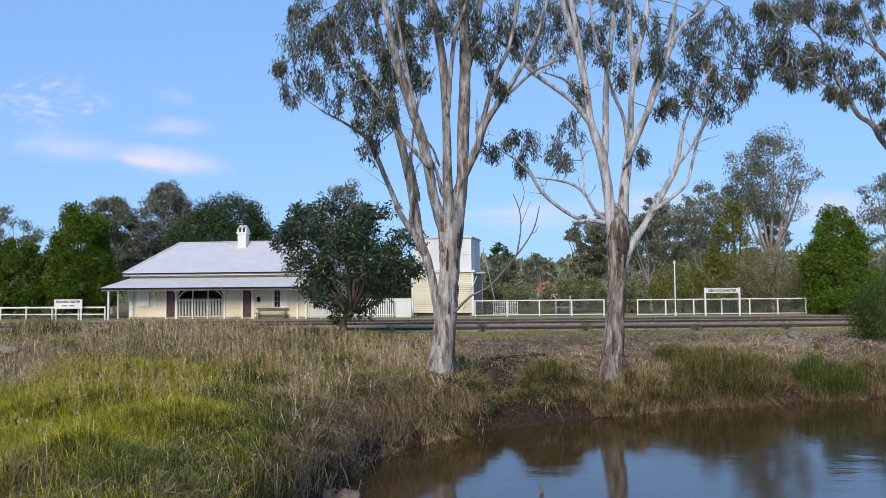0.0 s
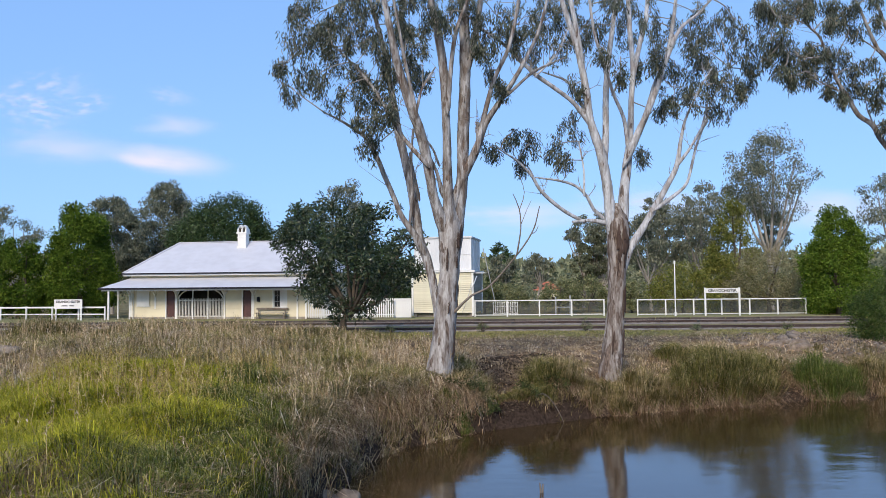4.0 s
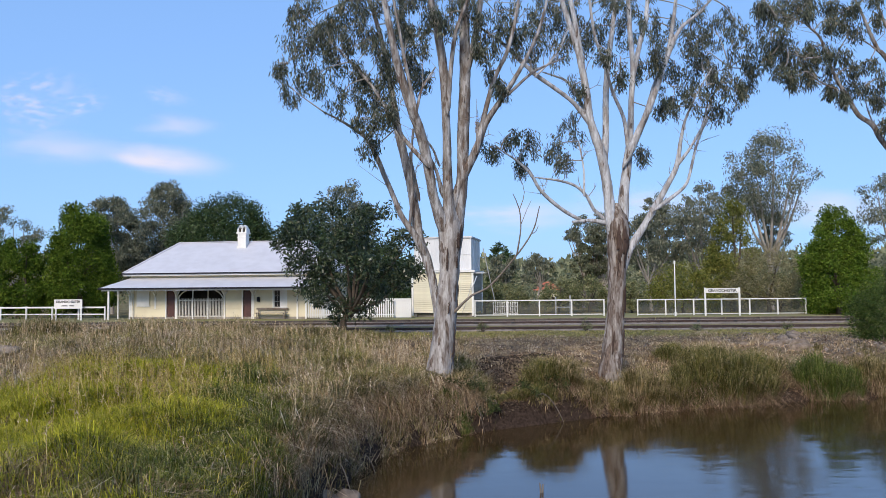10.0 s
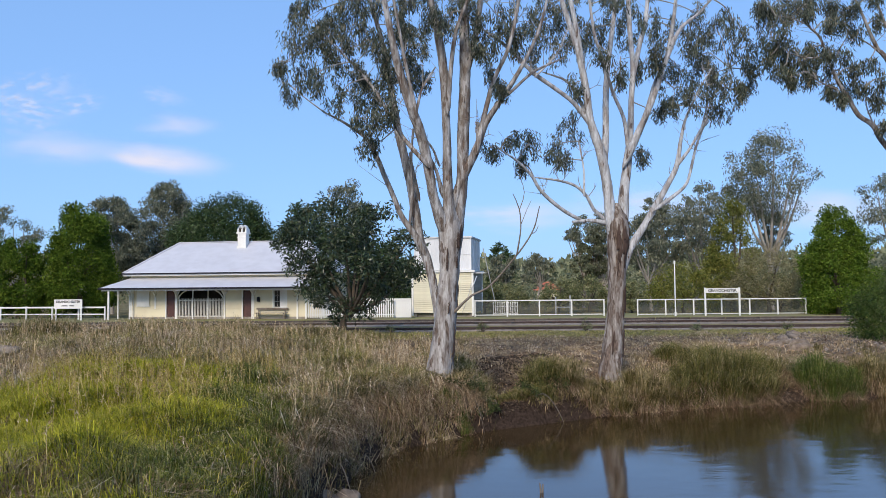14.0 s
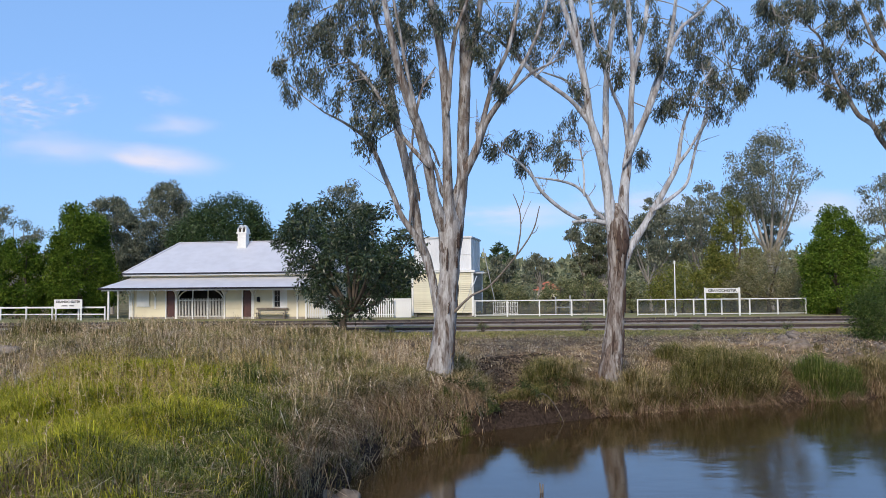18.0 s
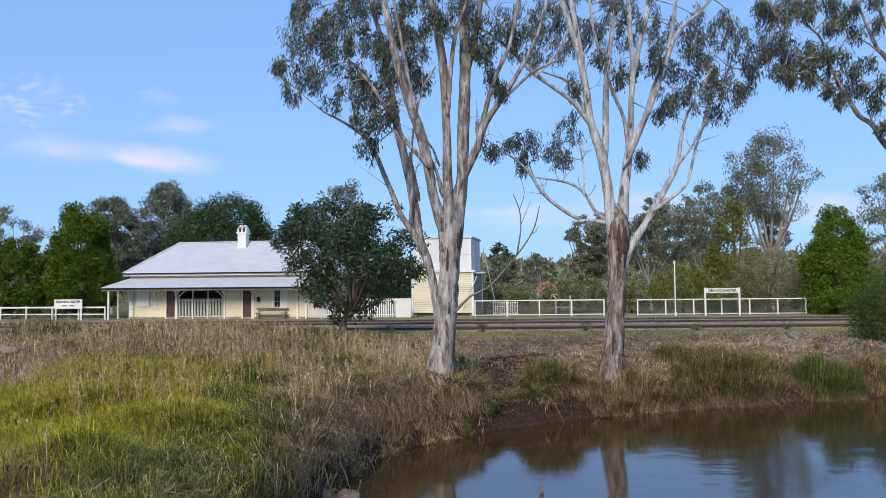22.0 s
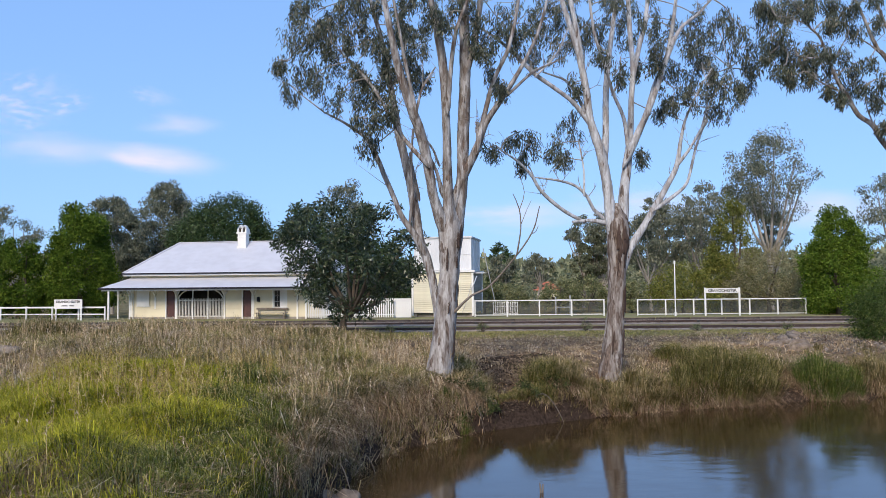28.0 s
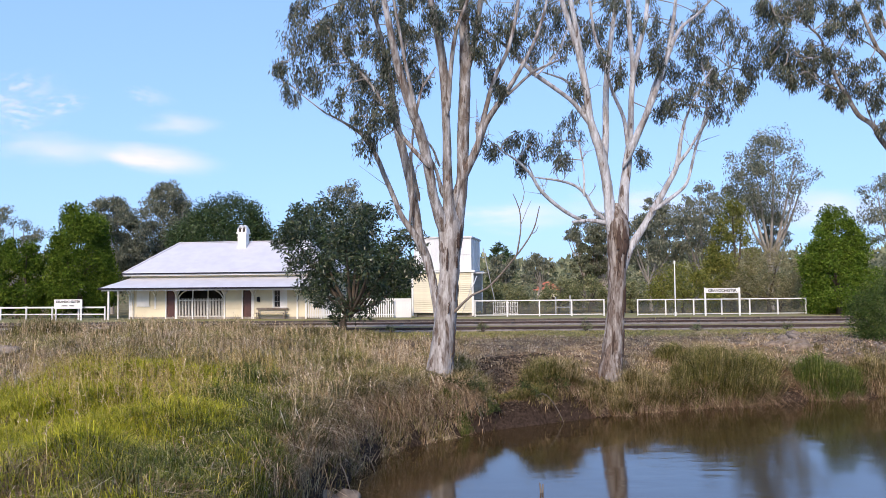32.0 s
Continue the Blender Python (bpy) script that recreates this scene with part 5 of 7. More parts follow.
def grown_tree(name, x, y, top, half, start, label, category, mat, shape="gum", clumps=60, leaves=140, leaf=(0.3, 0.12), bark=None, ground=None, deep=None, pieces=1, group="", stems=5, fork=0.3, spread=None, gaps=-2.0):
    """A tree from its trunk up: stems that reach for clumps of leaves inside the outline of its kind."""
    rng = rng_next()
    g = float(height(x, y)) if ground is None else ground
    t = thing(name, pose(x, y, g - 0.05), label, category, group)
    h, s = top - g, start - g
    deep = deep or half
    u = rng.uniform(0, 1, clumps * 4)
    if shape == "gum":
        prof = np.sin(np.pi * np.clip(u * 0.86 + 0.12, 0, 1)) ** 0.75
        keep = rng.uniform(0, 1, len(u)) < prof + 0.1
        rad = prof * rng.uniform(0.1, 1, len(u)) ** 0.5
    elif shape == "egg":
        prof = np.clip(np.sin(np.pi * np.clip(u, 0, 1) ** 0.75), 0, 1) ** 0.55
        keep = rng.uniform(0, 1, len(u)) < prof
        rad = prof * rng.uniform(0.02, 1, len(u)) ** 0.5
    elif shape == "vase":
        prof = np.interp(u, [0, 0.12, 0.29, 0.49, 0.7, 0.92, 1], [0.08, 0.30, 0.72, 1.0, 1.0, 0.74, 0.35])
        keep = rng.uniform(0, 1, len(u)) < prof ** 1.5
        rad = prof * rng.uniform(0.02, 1, len(u)) ** 0.55
    elif shape == "dome":
        prof = np.sqrt(np.clip(1 - (u * 1.02 - 0.05) ** 2, 0, 1))
        keep = rng.uniform(0, 1, len(u)) < prof
        rad = prof * rng.uniform(0.45, 1, len(u)) ** 0.4
    elif shape == "pyramid":
        prof = np.interp(u, [0, 0.12, 0.4, 0.65, 0.85, 1], [0.78, 1.0, 0.94, 0.76, 0.54, 0.16])
        keep = rng.uniform(0, 1, len(u)) < prof ** 1.3
        rad = prof * rng.uniform(0.25, 1, len(u)) ** 0.4
    else:
        prof = np.clip(1.12 * (1 - u ** 2.0), 0, 1) * (0.72 + 0.28 * np.clip(u * 5, 0, 1))
        keep = rng.uniform(0, 1, len(u)) < prof + 0.08
        rad = prof * rng.uniform(0.4, 1, len(u)) ** 0.4
    u, rad = u[keep][:clumps], rad[keep][:clumps]
    ang = rng.uniform(0, 2 * np.pi, len(u))
    size = spread or (half * (0.25 if shape == "gum" else 0.24))
    c = np.stack((np.cos(ang) * rad * (half - size * 0.6), np.sin(ang) * rad * (deep - size * 0.6), s + size * 0.5 + u * (h - s - size * 1.1)), 1)
    c[:, 0] += 0.06 * half * np.sin(c[:, 2] * 1.7 + x)
    c = c[np.sin(c[:, 0] * 2.1 + 1.3 * np.sin(c[:, 2] * 1.6)) + np.sin(c[:, 2] * 2.3 + c[:, 1] * 1.9) > gaps]
    n = len(c) * leaves
    own = np.repeat(np.arange(len(c)), leaves)
    off = rng.normal(size=(n, 3))
    off *= (rng.uniform(0.05, 1, n) ** 0.5 / np.linalg.norm(off, axis=1))[:, None] * size * np.repeat(rng.uniform(0.55, 1.15, len(c)), leaves)[:, None]
    if shape == "gum":
        off *= (1, 1, 0.75)
        way = rng.normal(0, 0.6, (n, 3)) + (0, 0, -0.8)
    else:
        way = off / size + rng.normal(0, 0.7, (n, 3)) + (0, 0, -0.25)
    at = c[own] + off
    cut = np.floor((np.arctan2(c[:, 1], c[:, 0]) / (2 * np.pi) + 0.5) * pieces * 0.999).astype(int)[own] if pieces > 1 else np.zeros(n, int)
    for k in range(pieces):
        sel = cut == k
        if sel.any():
            v, f = leaf_quads(rng, at[sel], way[sel], *leaf)
            ob = tagged(part("crown", quick("crown", v, f), mat, t), kind="stuff")
            if pieces > 1:
                SWAY.append((ob, h, rng.uniform(0, 6.28), 0.55))
    r0 = (0.013 if shape == "gum" else 0.02) * h + 0.03
    hub = h * fork
    limbs = [[(0, 0, -0.1, r0 * 1.25), (0.02 * h * rng.normal(), 0, hub * 0.5, r0), (0.03 * h * rng.normal(), 0, hub, r0 * 0.8)]]
    for k in rng.choice(len(c), min(stems, len(c)), replace=False):
        e = c[k]
        m = np.array((limbs[0][2][0], 0, hub)) * 0.45 + e * 0.55 + (0, 0, -0.05 * h)
        limbs.append([(limbs[0][2][0], 0, hub * rng.uniform(0.7, 1.0), r0 * 0.6), (*m, r0 * 0.42), (*e, r0 * 0.12)])
    v, f = tube(limbs[0], 0.6, 8, 0.08, SEED[0])
    part("trunk", quick("trunk", v, f), bark or HEDGE_TRUNK, t, smooth=True)
    for pts in limbs[1:]:
        v, f = tube(pts, 0.6, 6, 0.08, SEED[0])
        part("limb", quick("limb", v, f), bark or HEDGE_TRUNK, t, smooth=True)
    return t


YARD_LEAF = foliage("shrub_green_leaves", [(0, (0.11, 0.13, 0.062)), (0.6, (0.205, 0.22, 0.105)), (1, (0.33, 0.315, 0.17))])
WEED_LEAF = foliage("weed_leaves", [(0, (0.035, 0.052, 0.018)), (0.6, (0.078, 0.098, 0.034)), (1, (0.16, 0.17, 0.07))])
# behind and beside the station
grown_tree("hedge_tree", -30.3, 66.0, 11.7, 3.2, 1.6, "dense dark green conical tree beside the platform fence", "tree", HEDGE_LEAF, "pyramid", 190, 260, (0.19, 0.11))
grown_tree("hedge_tree", -34.6, 64.5, 8.5, 2.4, 1.8, "dense green rounded tree behind the white fence", "tree", HEDGE_LEAF, "dome", 90, 240, (0.2, 0.115))
grown_tree("hedge_tree", -38.5, 66.0, 9.4, 2.6, 1.8, "dense dark green tree beyond the platform end", "tree", HEDGE_LEAF, "dome", 80, 200, (0.2, 0.115))
grown_tree("gum_tree", -45.0, 82.0, 13.0, 3.4, 6.0, "thin grey gum with an open crown", "eucalyptus tree", FAR_GUM_LEAF, "gum", 43, 108, (0.31, 0.10), BEYOND)
grown_tree("gum_tree", -32.6, 78.0, 13.6, 4.0, 3.5, "grey-green gum rising behind the dark trees", "eucalyptus tree", FAR_GUM_LEAF, "gum", 140, 190, (0.31, 0.10), BEYOND)
grown_tree("gum_tree", -29.6, 85.0, 15.8, 4.1, 4.5, "tall grey gum behind the station roof", "eucalyptus tree", FAR_GUM_LEAF, "gum", 150, 190, (0.32, 0.10), BEYOND)
grown_tree("fig_tree", -21.0, 76.0, 12.8, 6.6, 3.0, "broad dark green fig tree towering over the station roof", "tree", FIG_LEAF, "dome", 470, 170, (0.19, 0.13), deep=4.6, stems=9, spread=1.1)
grown_tree("gum_tree", -24.5, 84.0, 12.5, 4.0, 3.0, "grey gum half hidden behind the fig", "eucalyptus tree", FAR_GUM_LEAF, "gum", 64, 108, (0.31, 0.10), BEYOND)
grown_tree("shade_tree", -13.2, 75.0, 12.0, 3.2, 3.0, "dark green shade tree behind the station house", "tree", FIG_LEAF, "dome", 80, 120, (0.36, 0.18))
grown_tree("gum_tree", -9.4, 79.0, 15.2, 3.9, 5.0, "grey-green gum above the bushy young tree", "eucalyptus tree", FAR_GUM_LEAF, "gum", 96, 132, (0.32, 0.10), BEYOND)
grown_tree("shade_tree", -6.3, 68.0, 8.2, 4.2, 1.5, "dark shade tree between house and tower", "tree", FIG_LEAF, "dome", 120, 150, (0.32, 0.16))
# the bushy tree before the tracks
grown_tree("young_tree", -4.98, 41.0, 8.75, 4.25, 1.45, "bushy young tree with dark glossy leaves beside the railway", "tree", BROAD_LEAF, "vase", 300, 92, (0.23, 0.085), pieces=6, stems=16, fork=0.2, spread=0.52, gaps=-0.45)
for x, y, h, w in ((0.75, 22.6, 0.5, 0.45), (1.15, 22.1, 0.4, 0.4), (2.6, 23.6, 0.55, 0.6), (3.3, 24.0, 0.5, 0.6), (0.2, 22.1, 0.35, 0.35)):
    g = float(height(x, y))
    grown_tree("creek_weed", x, y, g + h, w, g + 0.05, "low leafy green weed on the damp bank", "weed", WEED_LEAF, "dome", 22, 26, (0.09, 0.035), group="creek weeds", stems=5, fork=0.2)
# east of the tower
grown_tree("conifer", 8.7, 110.0, 9.9, 1.6, 2.0, "distant dark pine above the low woodland", "tree", FIG_LEAF, "cone", 40, 80, (0.45, 0.16))
grown_tree("conifer", 6.7, 100.0, 10.0, 1.5, 2.0, "dark pine rising beside the water tower", "tree", FIG_LEAF, "cone", 40, 80, (0.42, 0.15))
grown_tree("shade_tree", 14.8, 80.0, 9.5, 2.0, 3.4, "dark rounded tree beyond the netting fence", "tree", foliage("dusky_leaves", [(0, (0.075, 0.09, 0.052)), (0.6, (0.15, 0.165, 0.10)), (1, (0.24, 0.24, 0.16))]), "gum", 46, 110, (0.34, 0.13), stems=9, fork=0.2)
grown_tree("gum_tree", 19.4, 74.0, 11.3, 3.2, 5.0, "olive gum behind the platform fence", "eucalyptus tree", FAR_GUM_LEAF, "gum", 44, 110, (0.31, 0.10), BEYOND)
grown_tree("gum_tree", 24.2, 73.0, 13.6, 3.8, 6.4, "spreading olive gum behind the platform fence", "eucalyptus tree", FAR_GUM_LEAF, "gum", 66, 115, (0.31, 0.10), BEYOND)
grown_tree("gum_tree", 30.6, 74.0, 19.2, 4.6, 9.2, "tall open-crowned gum standing above the others", "eucalyptus tree", FAR_GUM_LEAF, "gum", 120, 140, (0.26, 0.09), BEYOND, stems=9, fork=0.30, spread=1.15)
grown_tree("gum_tree", 42.6, 75.0, 15.4, 4.3, 3.5, "pale gum beyond the bright green tree", "eucalyptus tree", FAR_GUM_LEAF, "gum", 75, 120, (0.31, 0.10), BEYOND)
grown_tree("wattle_bush", 19.3, 63.5, 6.0, 3.1, 1.8, "yellow-green wattle bush behind the fence", "bush", WATTLE_LEAF, "dome", 80, 110, (0.26, 0.07))
grown_tree("wattle_bush", 24.5, 67.0, 12.0, 2.5, 1.8, "yellow-green creeper-covered bush behind the sign", "bush", WATTLE_LEAF, "cone", 120, 120, (0.26, 0.08))
grown_tree("weeping_bush", 25.6, 62.3, 7.2, 3.8, 1.8, "dull olive weeping bush behind the netting", "bush", WEEP_LEAF, "dome", 90, 120, (0.26, 0.04))
grown_tree("lime_tree", 28.75, 57.6, 9.7, 2.85, 1.5, "dense bright green cone-shaped tree at the platform end", "tree", LIME_LEAF, "pyramid", 210, 260, (0.17, 0.095))
grown_tree("bank_shrub", 20.3, 33.5, 4.9, 3.1, 1.2, "feathery green shrub on the bank", "bush", foliage("shrub_leaves", [(0, (0.05, 0.085, 0.02)), (0.6, (0.10, 0.15, 0.035)), (1, (0.19, 0.21, 0.07))]), "dome", 190, 150, (0.16, 0.035), pieces=3, spread=0.7)

for x, y, top, half in ((3.6, 70, 4.6, 1.8), (6.4, 76, 4.4, 1.8), (10.4, 71, 4.6, 2.0), (13.4, 73, 5.2, 2.2), (16.6, 70, 4.4, 1.8), (28.0, 66, 5.0, 2.4), (34.5, 66, 5.2, 2.8)):
    grown_tree("yard_shrub", x, y, top, half, 1.9, "rounded olive-green shrub beyond the platform fence", "bush", YARD_LEAF, "dome", 46, 95, (0.21, 0.09), group="yard shrubs", stems=8, fork=0.25)
grown_tree("gum_tree", 21.8, 79.0, 12.6, 3.4, 5.5, "slender olive gum in the belt behind the fence", "eucalyptus tree", FAR_GUM_LEAF, "gum", 75, 120, (0.32, 0.10), BEYOND, stems=8, fork=0.25)
grown_tree("gum_tree", 16.6, 80.0, 11.4, 2.8, 5.5, "slender olive gum in the belt behind the fence", "eucalyptus tree", FAR_GUM_LEAF, "gum", 60, 120, (0.32, 0.10), BEYOND, stems=8, fork=0.25)

# slim trunks in the belt
for x, y, top, half, start in ((15.2, 86.0, 12.0, 2.2, 7.0), (18.4, 88.0, 12.8, 2.4, 7.2), (23.2, 85.0, 14.0, 2.4, 7.5), (26.0, 82.0, 13.6, 2.2, 8.5), (34.6, 82.0, 11.5, 2.2, 7.0), (6.2, 84.0, 7.6, 2.0, 4.2), (10.6, 88.0, 8.0, 2.2, 4.0)):
    grown_tree("gum_tree", x, y, top, half, start, "slim gum with a bare grey trunk among the yard trees", "eucalyptus tree", FAR_GUM_LEAF, "gum", 26, 100, (0.32, 0.10), BEYOND, stems=7, fork=0.4, group="slim gums")
# low weeds beside the track
for x, y, h, w in ((7.75, 43.2, 0.9, 0.32), (18.6, 43.0, 0.75, 0.35), (-2.9, 43.4, 0.6, 0.3), (2.1, 43.0, 0.7, 0.35), (13.6, 42.6, 0.45, 0.4)):
    g = float(height(x, y))
    grown_tree("track_weed", x, y, g + h, w, g + 0.1, "spindly green weed growing beside the railway", "weed", YARD_LEAF, "cone", 18, 18, (0.10, 0.03), group="track weeds", stems=6, fork=0.15)

# far woodland: one mass of tree tops over the flat, and the wooded ridge
def woodland(name, label, count, y0, y1, high, leaf, per, mat):
    rng = rng_next()
    y = rng.uniform(y0, y1, count)
    x = rng.uniform(-0.75, 0.75, count) * y
    clear = ~((np.abs(x - 21) < 6) & (y > 150) & (y < 170)) & ~((y < 105) & (x > -38) & (x < 4)) & ~((np.abs(x / y - 0.135) < 0.014) & (y < 165))
    x, y = x[clear], y[clear]
    h = high * rng.uniform(0.55, 1.15, len(x))
    own = np.repeat(np.arange(len(x)), per)
    off = rng.normal(size=(len(own), 3))
    off *= (rng.uniform(0.3, 1, len(own)) ** 0.4 / np.linalg.norm(off, axis=1))[:, None]
    off = off * np.stack((h[own] * 0.32, h[own] * 0.32, h[own] * 0.45), 1)
    at = np.stack((x[own], y[own], height(x, y)[own] + h[own] * 0.52), 1) + off
    v, f = leaf_quads(rng, at, off + rng.normal(0, 0.5, off.shape) * high * 0.3, *leaf)
    ob = part(name, quick(name, v, f), mat)
    tagged(ob, label, "woodland", kind="stuff")


# Greens paled and greyed: distance haze is put into the leaf colour.
FAR_WOOD = foliage("hazed_woodland_leaves", [(0, (0.125, 0.145, 0.085)), (0.6, (0.235, 0.245, 0.145)), (1, (0.36, 0.345, 0.215))], 0.6, 0.2, 0.6, 0.05)
woodland("woodland", "mixed green woodland beyond the railway yard", 340, 84, 200, 6.2, (0.42, 0.24), 240, FAR_WOOD)
woodland("woodland_ridge", "distant wooded ridge on the skyline", 900, 300, 900, 11.0, (4.4, 3.2), 22, FAR_WOOD)


# ---- grass ----
def grass(name, label, mat, places, per, high, wide, lean=0.35, spread=0.14, droop=0.25):
    """Tufts of bent blades: three triangles each."""
    rng = rng_next()
    x, y = places
    own = np.repeat(np.arange(len(x)), per)
    n = len(own)
    ox, oy = rng.normal(0, spread, n), rng.normal(0, spread, n)
    bx, by = x[own] + ox, y[own] + oy
    bz = height(bx, by) - 0.02
    tall = high * np.repeat(rng.uniform(0.62, 1.15, len(x)), per) * rng.uniform(0.7, 1.06, n)
    tall *= (0.84 + 0.28 * waves(x * 1.3 + 3, y * 1.3))[own].clip(0.45, 1.25)
    a = np.where(rng.uniform(0, 1, n) < 0.45, np.arctan2(oy, ox) + rng.normal(0, 0.7, n), rng.uniform(0, 2 * np.pi, n))
    tilt = rng.uniform(0.1, 1, n) ** 1.5 * lean
    ta, tl = rng.uniform(0, 2 * np.pi, len(x)), rng.uniform(0, 0.45, len(x))
    dx, dy = np.cos(a) * tilt + (np.cos(ta) * tl)[own] - 0.06, np.sin(a) * tilt + (np.sin(ta) * tl)[own]
    face = rng.uniform(-1.1, 1.1, n)
    wx, wy = np.cos(face) * wide * rng.uniform(0.5, 1.4, n), np.sin(face) * wide
    p0 = np.stack((bx, by, bz), 1)
    p1 = p0 + np.stack((dx * tall * 0.42, dy * tall * 0.42, tall * 0.62), 1)
    bend = droop * rng.uniform(0.2, 2.1, n)
    turn = rng.normal(0, 0.17, (2, n)) * tall
    p2 = p0 + np.stack((dx * tall * (1 + bend) + turn[0], dy * tall * (1 + bend) + turn[1], tall * (1 - 0.42 * bend)), 1)
    w = np.stack((wx, wy, np.zeros(n)), 1) * 0.5
    v = np.stack((p0 - w, p0 + w, p1 - w * 0.85, p1 + w * 0.85, p2), 1).reshape(-1, 3)
    k = np.arange(n)[:, None] * 5
    f = np.concatenate((k + [0, 1, 3], k + [0, 3, 2], k + [2, 3, 4]), 1).reshape(-1, 3)
    ob = part(name, quick(name, v, f), mat)
    return tagged(ob, label, "grass", kind="stuff")


def scatter(count, x0, x1, y0, y1, want):
    rng = rng_next()
    x, y = rng.uniform(x0, x1, count), rng.uniform(y0, y1, count)
    s = shore_distance(x, y)
    keep = (s > 0.12) & (rng.uniform(0, 1, count) < want(x, y, s))
    return x[keep], y[keep]


def lushness(x, y):
    """Where the near grass is green rather than dry."""
    far = 24.4 + 11 * np.clip(0.2 + x / np.maximum(y, 1), -0.4, 0)
    return np.clip(ease(1.2, -1.6, y - far + 0.8 * waves(x * 0.6, y * 0.6)) * ease(0.12, -0.22, x + 0.2 * y + 0.14 * waves(x, y)), 0, 1)


def gully(x, y):
    return np.exp(-((x - 1.6 - 0.12 * (y - 22)) / 1.0) ** 2) * (y < 29)


def tall_ok(x, y):
    """Tall grass stops short of the gum's foot and of the mown corner."""
    return (1 - 0.92 * ease(-3.6, -2.0, x) * ease(27.0, 30.0, y)) * (1 - ease(-13.8, -15.6, x) * ease(25.5, 28, y)) * (1 - np.exp(-((x + 13.2) / 1.0) ** 2 - ((y - 22.8) / 1.6) ** 2)) * (1 - np.exp(-((x + 0.1) / 1.1) ** 2 - ((y - 22.2) / 1.5) ** 2))


def cool(x, y):
    """The damp hollow by the water, where the grass is greyer green."""
    hollow = 1.3 * np.exp(-((x + 3.3) / 1.15) ** 4 - ((y - 11.2) / 2.8) ** 4)
    margin = 0.55 * np.exp(-((x + 0.2 * y + 0.4) / 0.75) ** 2) * ease(24.5, 22, y)
    return np.clip(hollow + margin, 0, 1)


def bare(x, y):
    """Beaten-down dead patches in the green."""
    return np.clip(sum(np.exp(-((x - a) / r) ** 2 - ((y - b) / (1.3 * r)) ** 2) for a, b, r in ((-5.2, 13.2, 0.24), (-4.8, 9.6, 0.7), (-5.6, 10.5, 0.5), (-3.6, 9.2, 0.35), (-9.0, 15.4, 0.4), (-5.6, 20.5, 0.5))), 0, 1)


def clumped(x, y, lo=0.15):
    return lo + (1 - lo) * ease(-0.6, 0.0, waves(x * 1.5 + 1, y * 1.2))


grass("green_grass", "tall fresh green grass on the near bank", GREEN, scatter(6430, -14, -2.0, 8.5, 25, lambda x, y, s: (x > -0.6 * y - 0.8) * lushness(x, y) * (1 - 0.9 * cool(x, y)) * (1 - bare(x, y)) * clumped(x, y, 0.5)), 46, 0.60, 0.0100, 0.75, 0.22, 0.75)
grass("cool_grass", "grey-green rank grass in the damp hollow by the creek", COOL, scatter(3300, -8, -1.6, 8, 24.5, lambda x, y, s: lushness(x, y) * (0.22 + 1.0 * cool(x, y)) * (1 - bare(x, y))), 60, 0.50, 0.0100, 0.75, 0.22, 0.75)
grass("beaten_grass", "flattened dead grass lying in open patches", DEAD, scatter(4200, -10, -2.8, 8, 19, lambda x, y, s: bare(x, y)), 40, 0.34, 0.015, 1.6, 0.2, 1.2)
grass("dry_grass", "tall dry straw-coloured grass over the mound", STRAW, scatter(5000, -22, 0.6, 11, 36, lambda x, y, s: (1 - 0.3 * ease(25, 29, y)) * (1 - lushness(x, y)) * ease(2.0, -1.0, x) * tall_ok(x, y) * clumped(x * 0.8, y * 0.8, 0.35)), 46, 0.74, 0.0140, 1.05, 0.19, 1.0)
grass("crest_grass", "rank half-green clumps along the crest of the mound", MIXED, scatter(3000, -18, -2, 28, 36.5, lambda x, y, s: sum(np.exp(-((x - a) / r) ** 2 - ((y - b) / 1.6) ** 2) for a, b, r in ((-9.6, 33, 1.5), (-7.4, 33.5, 0.9), (-15.2, 31, 0.7), (-5.2, 34, 0.6), (-12.4, 32, 0.5)))), 44, 1.12, 0.018, 0.8, 0.2, 0.7)
grass("bank_mixed", "olive and tan tufts down the face of the bank", MIXED, scatter(3600, -3.4, 1.2, 15, 24.5, lambda x, y, s: 0.75 * ease(0.3, 0.8, s) * ease(3.2, 1.4, s) * clumped(x * 1.4, y * 1.4, 0.1) * tall_ok(x, y)), 40, 0.6, 0.0145, 0.9, 0.16, 0.8)
grass("bank_olive", "yellow-olive grass growing through the straw above the bank", OLIVE, scatter(6500, -7.5, 0.6, 15.5, 25.5, lambda x, y, s: 0.8 * ease(0.75, 1.3, s) * ease(4.2, 2.4, s) * ease(0.2, 0.9, x + 0.2 * y) * ease(-0.35, 0.35, waves(x * 1.1 + 4, y * 0.9)) * tall_ok(x, y)), 44, 0.78, 0.0105, 0.85, 0.18, 0.85)
grass("mixed_grass", "half-green tall grass mixed through the dry mound", MIXED, scatter(3400, -22, 1.0, 8, 36, lambda x, y, s: (0.15 + 0.85 * ease(-0.2, 0.5, waves(x * 0.6, y * 0.5))) * (1 - 0.85 * lushness(x, y)) * tall_ok(x, y)), 46, 0.74, 0.013, 0.8, 0.19, 0.9)
grass("olive_grass", "olive grass standing through the dry mound and its crest", OLIVE, scatter(4200, -20, -2.5, 22, 36, lambda x, y, s: (0.25 + 0.6 * ease(-0.2, 0.4, waves(x * 0.5 + 2, y * 0.7)) + 0.3 * ease(30, 33, y)) * (1 - lushness(x, y)) * tall_ok(x, y)), 34, 0.82, 0.014, 0.95, 0.2, 0.95)
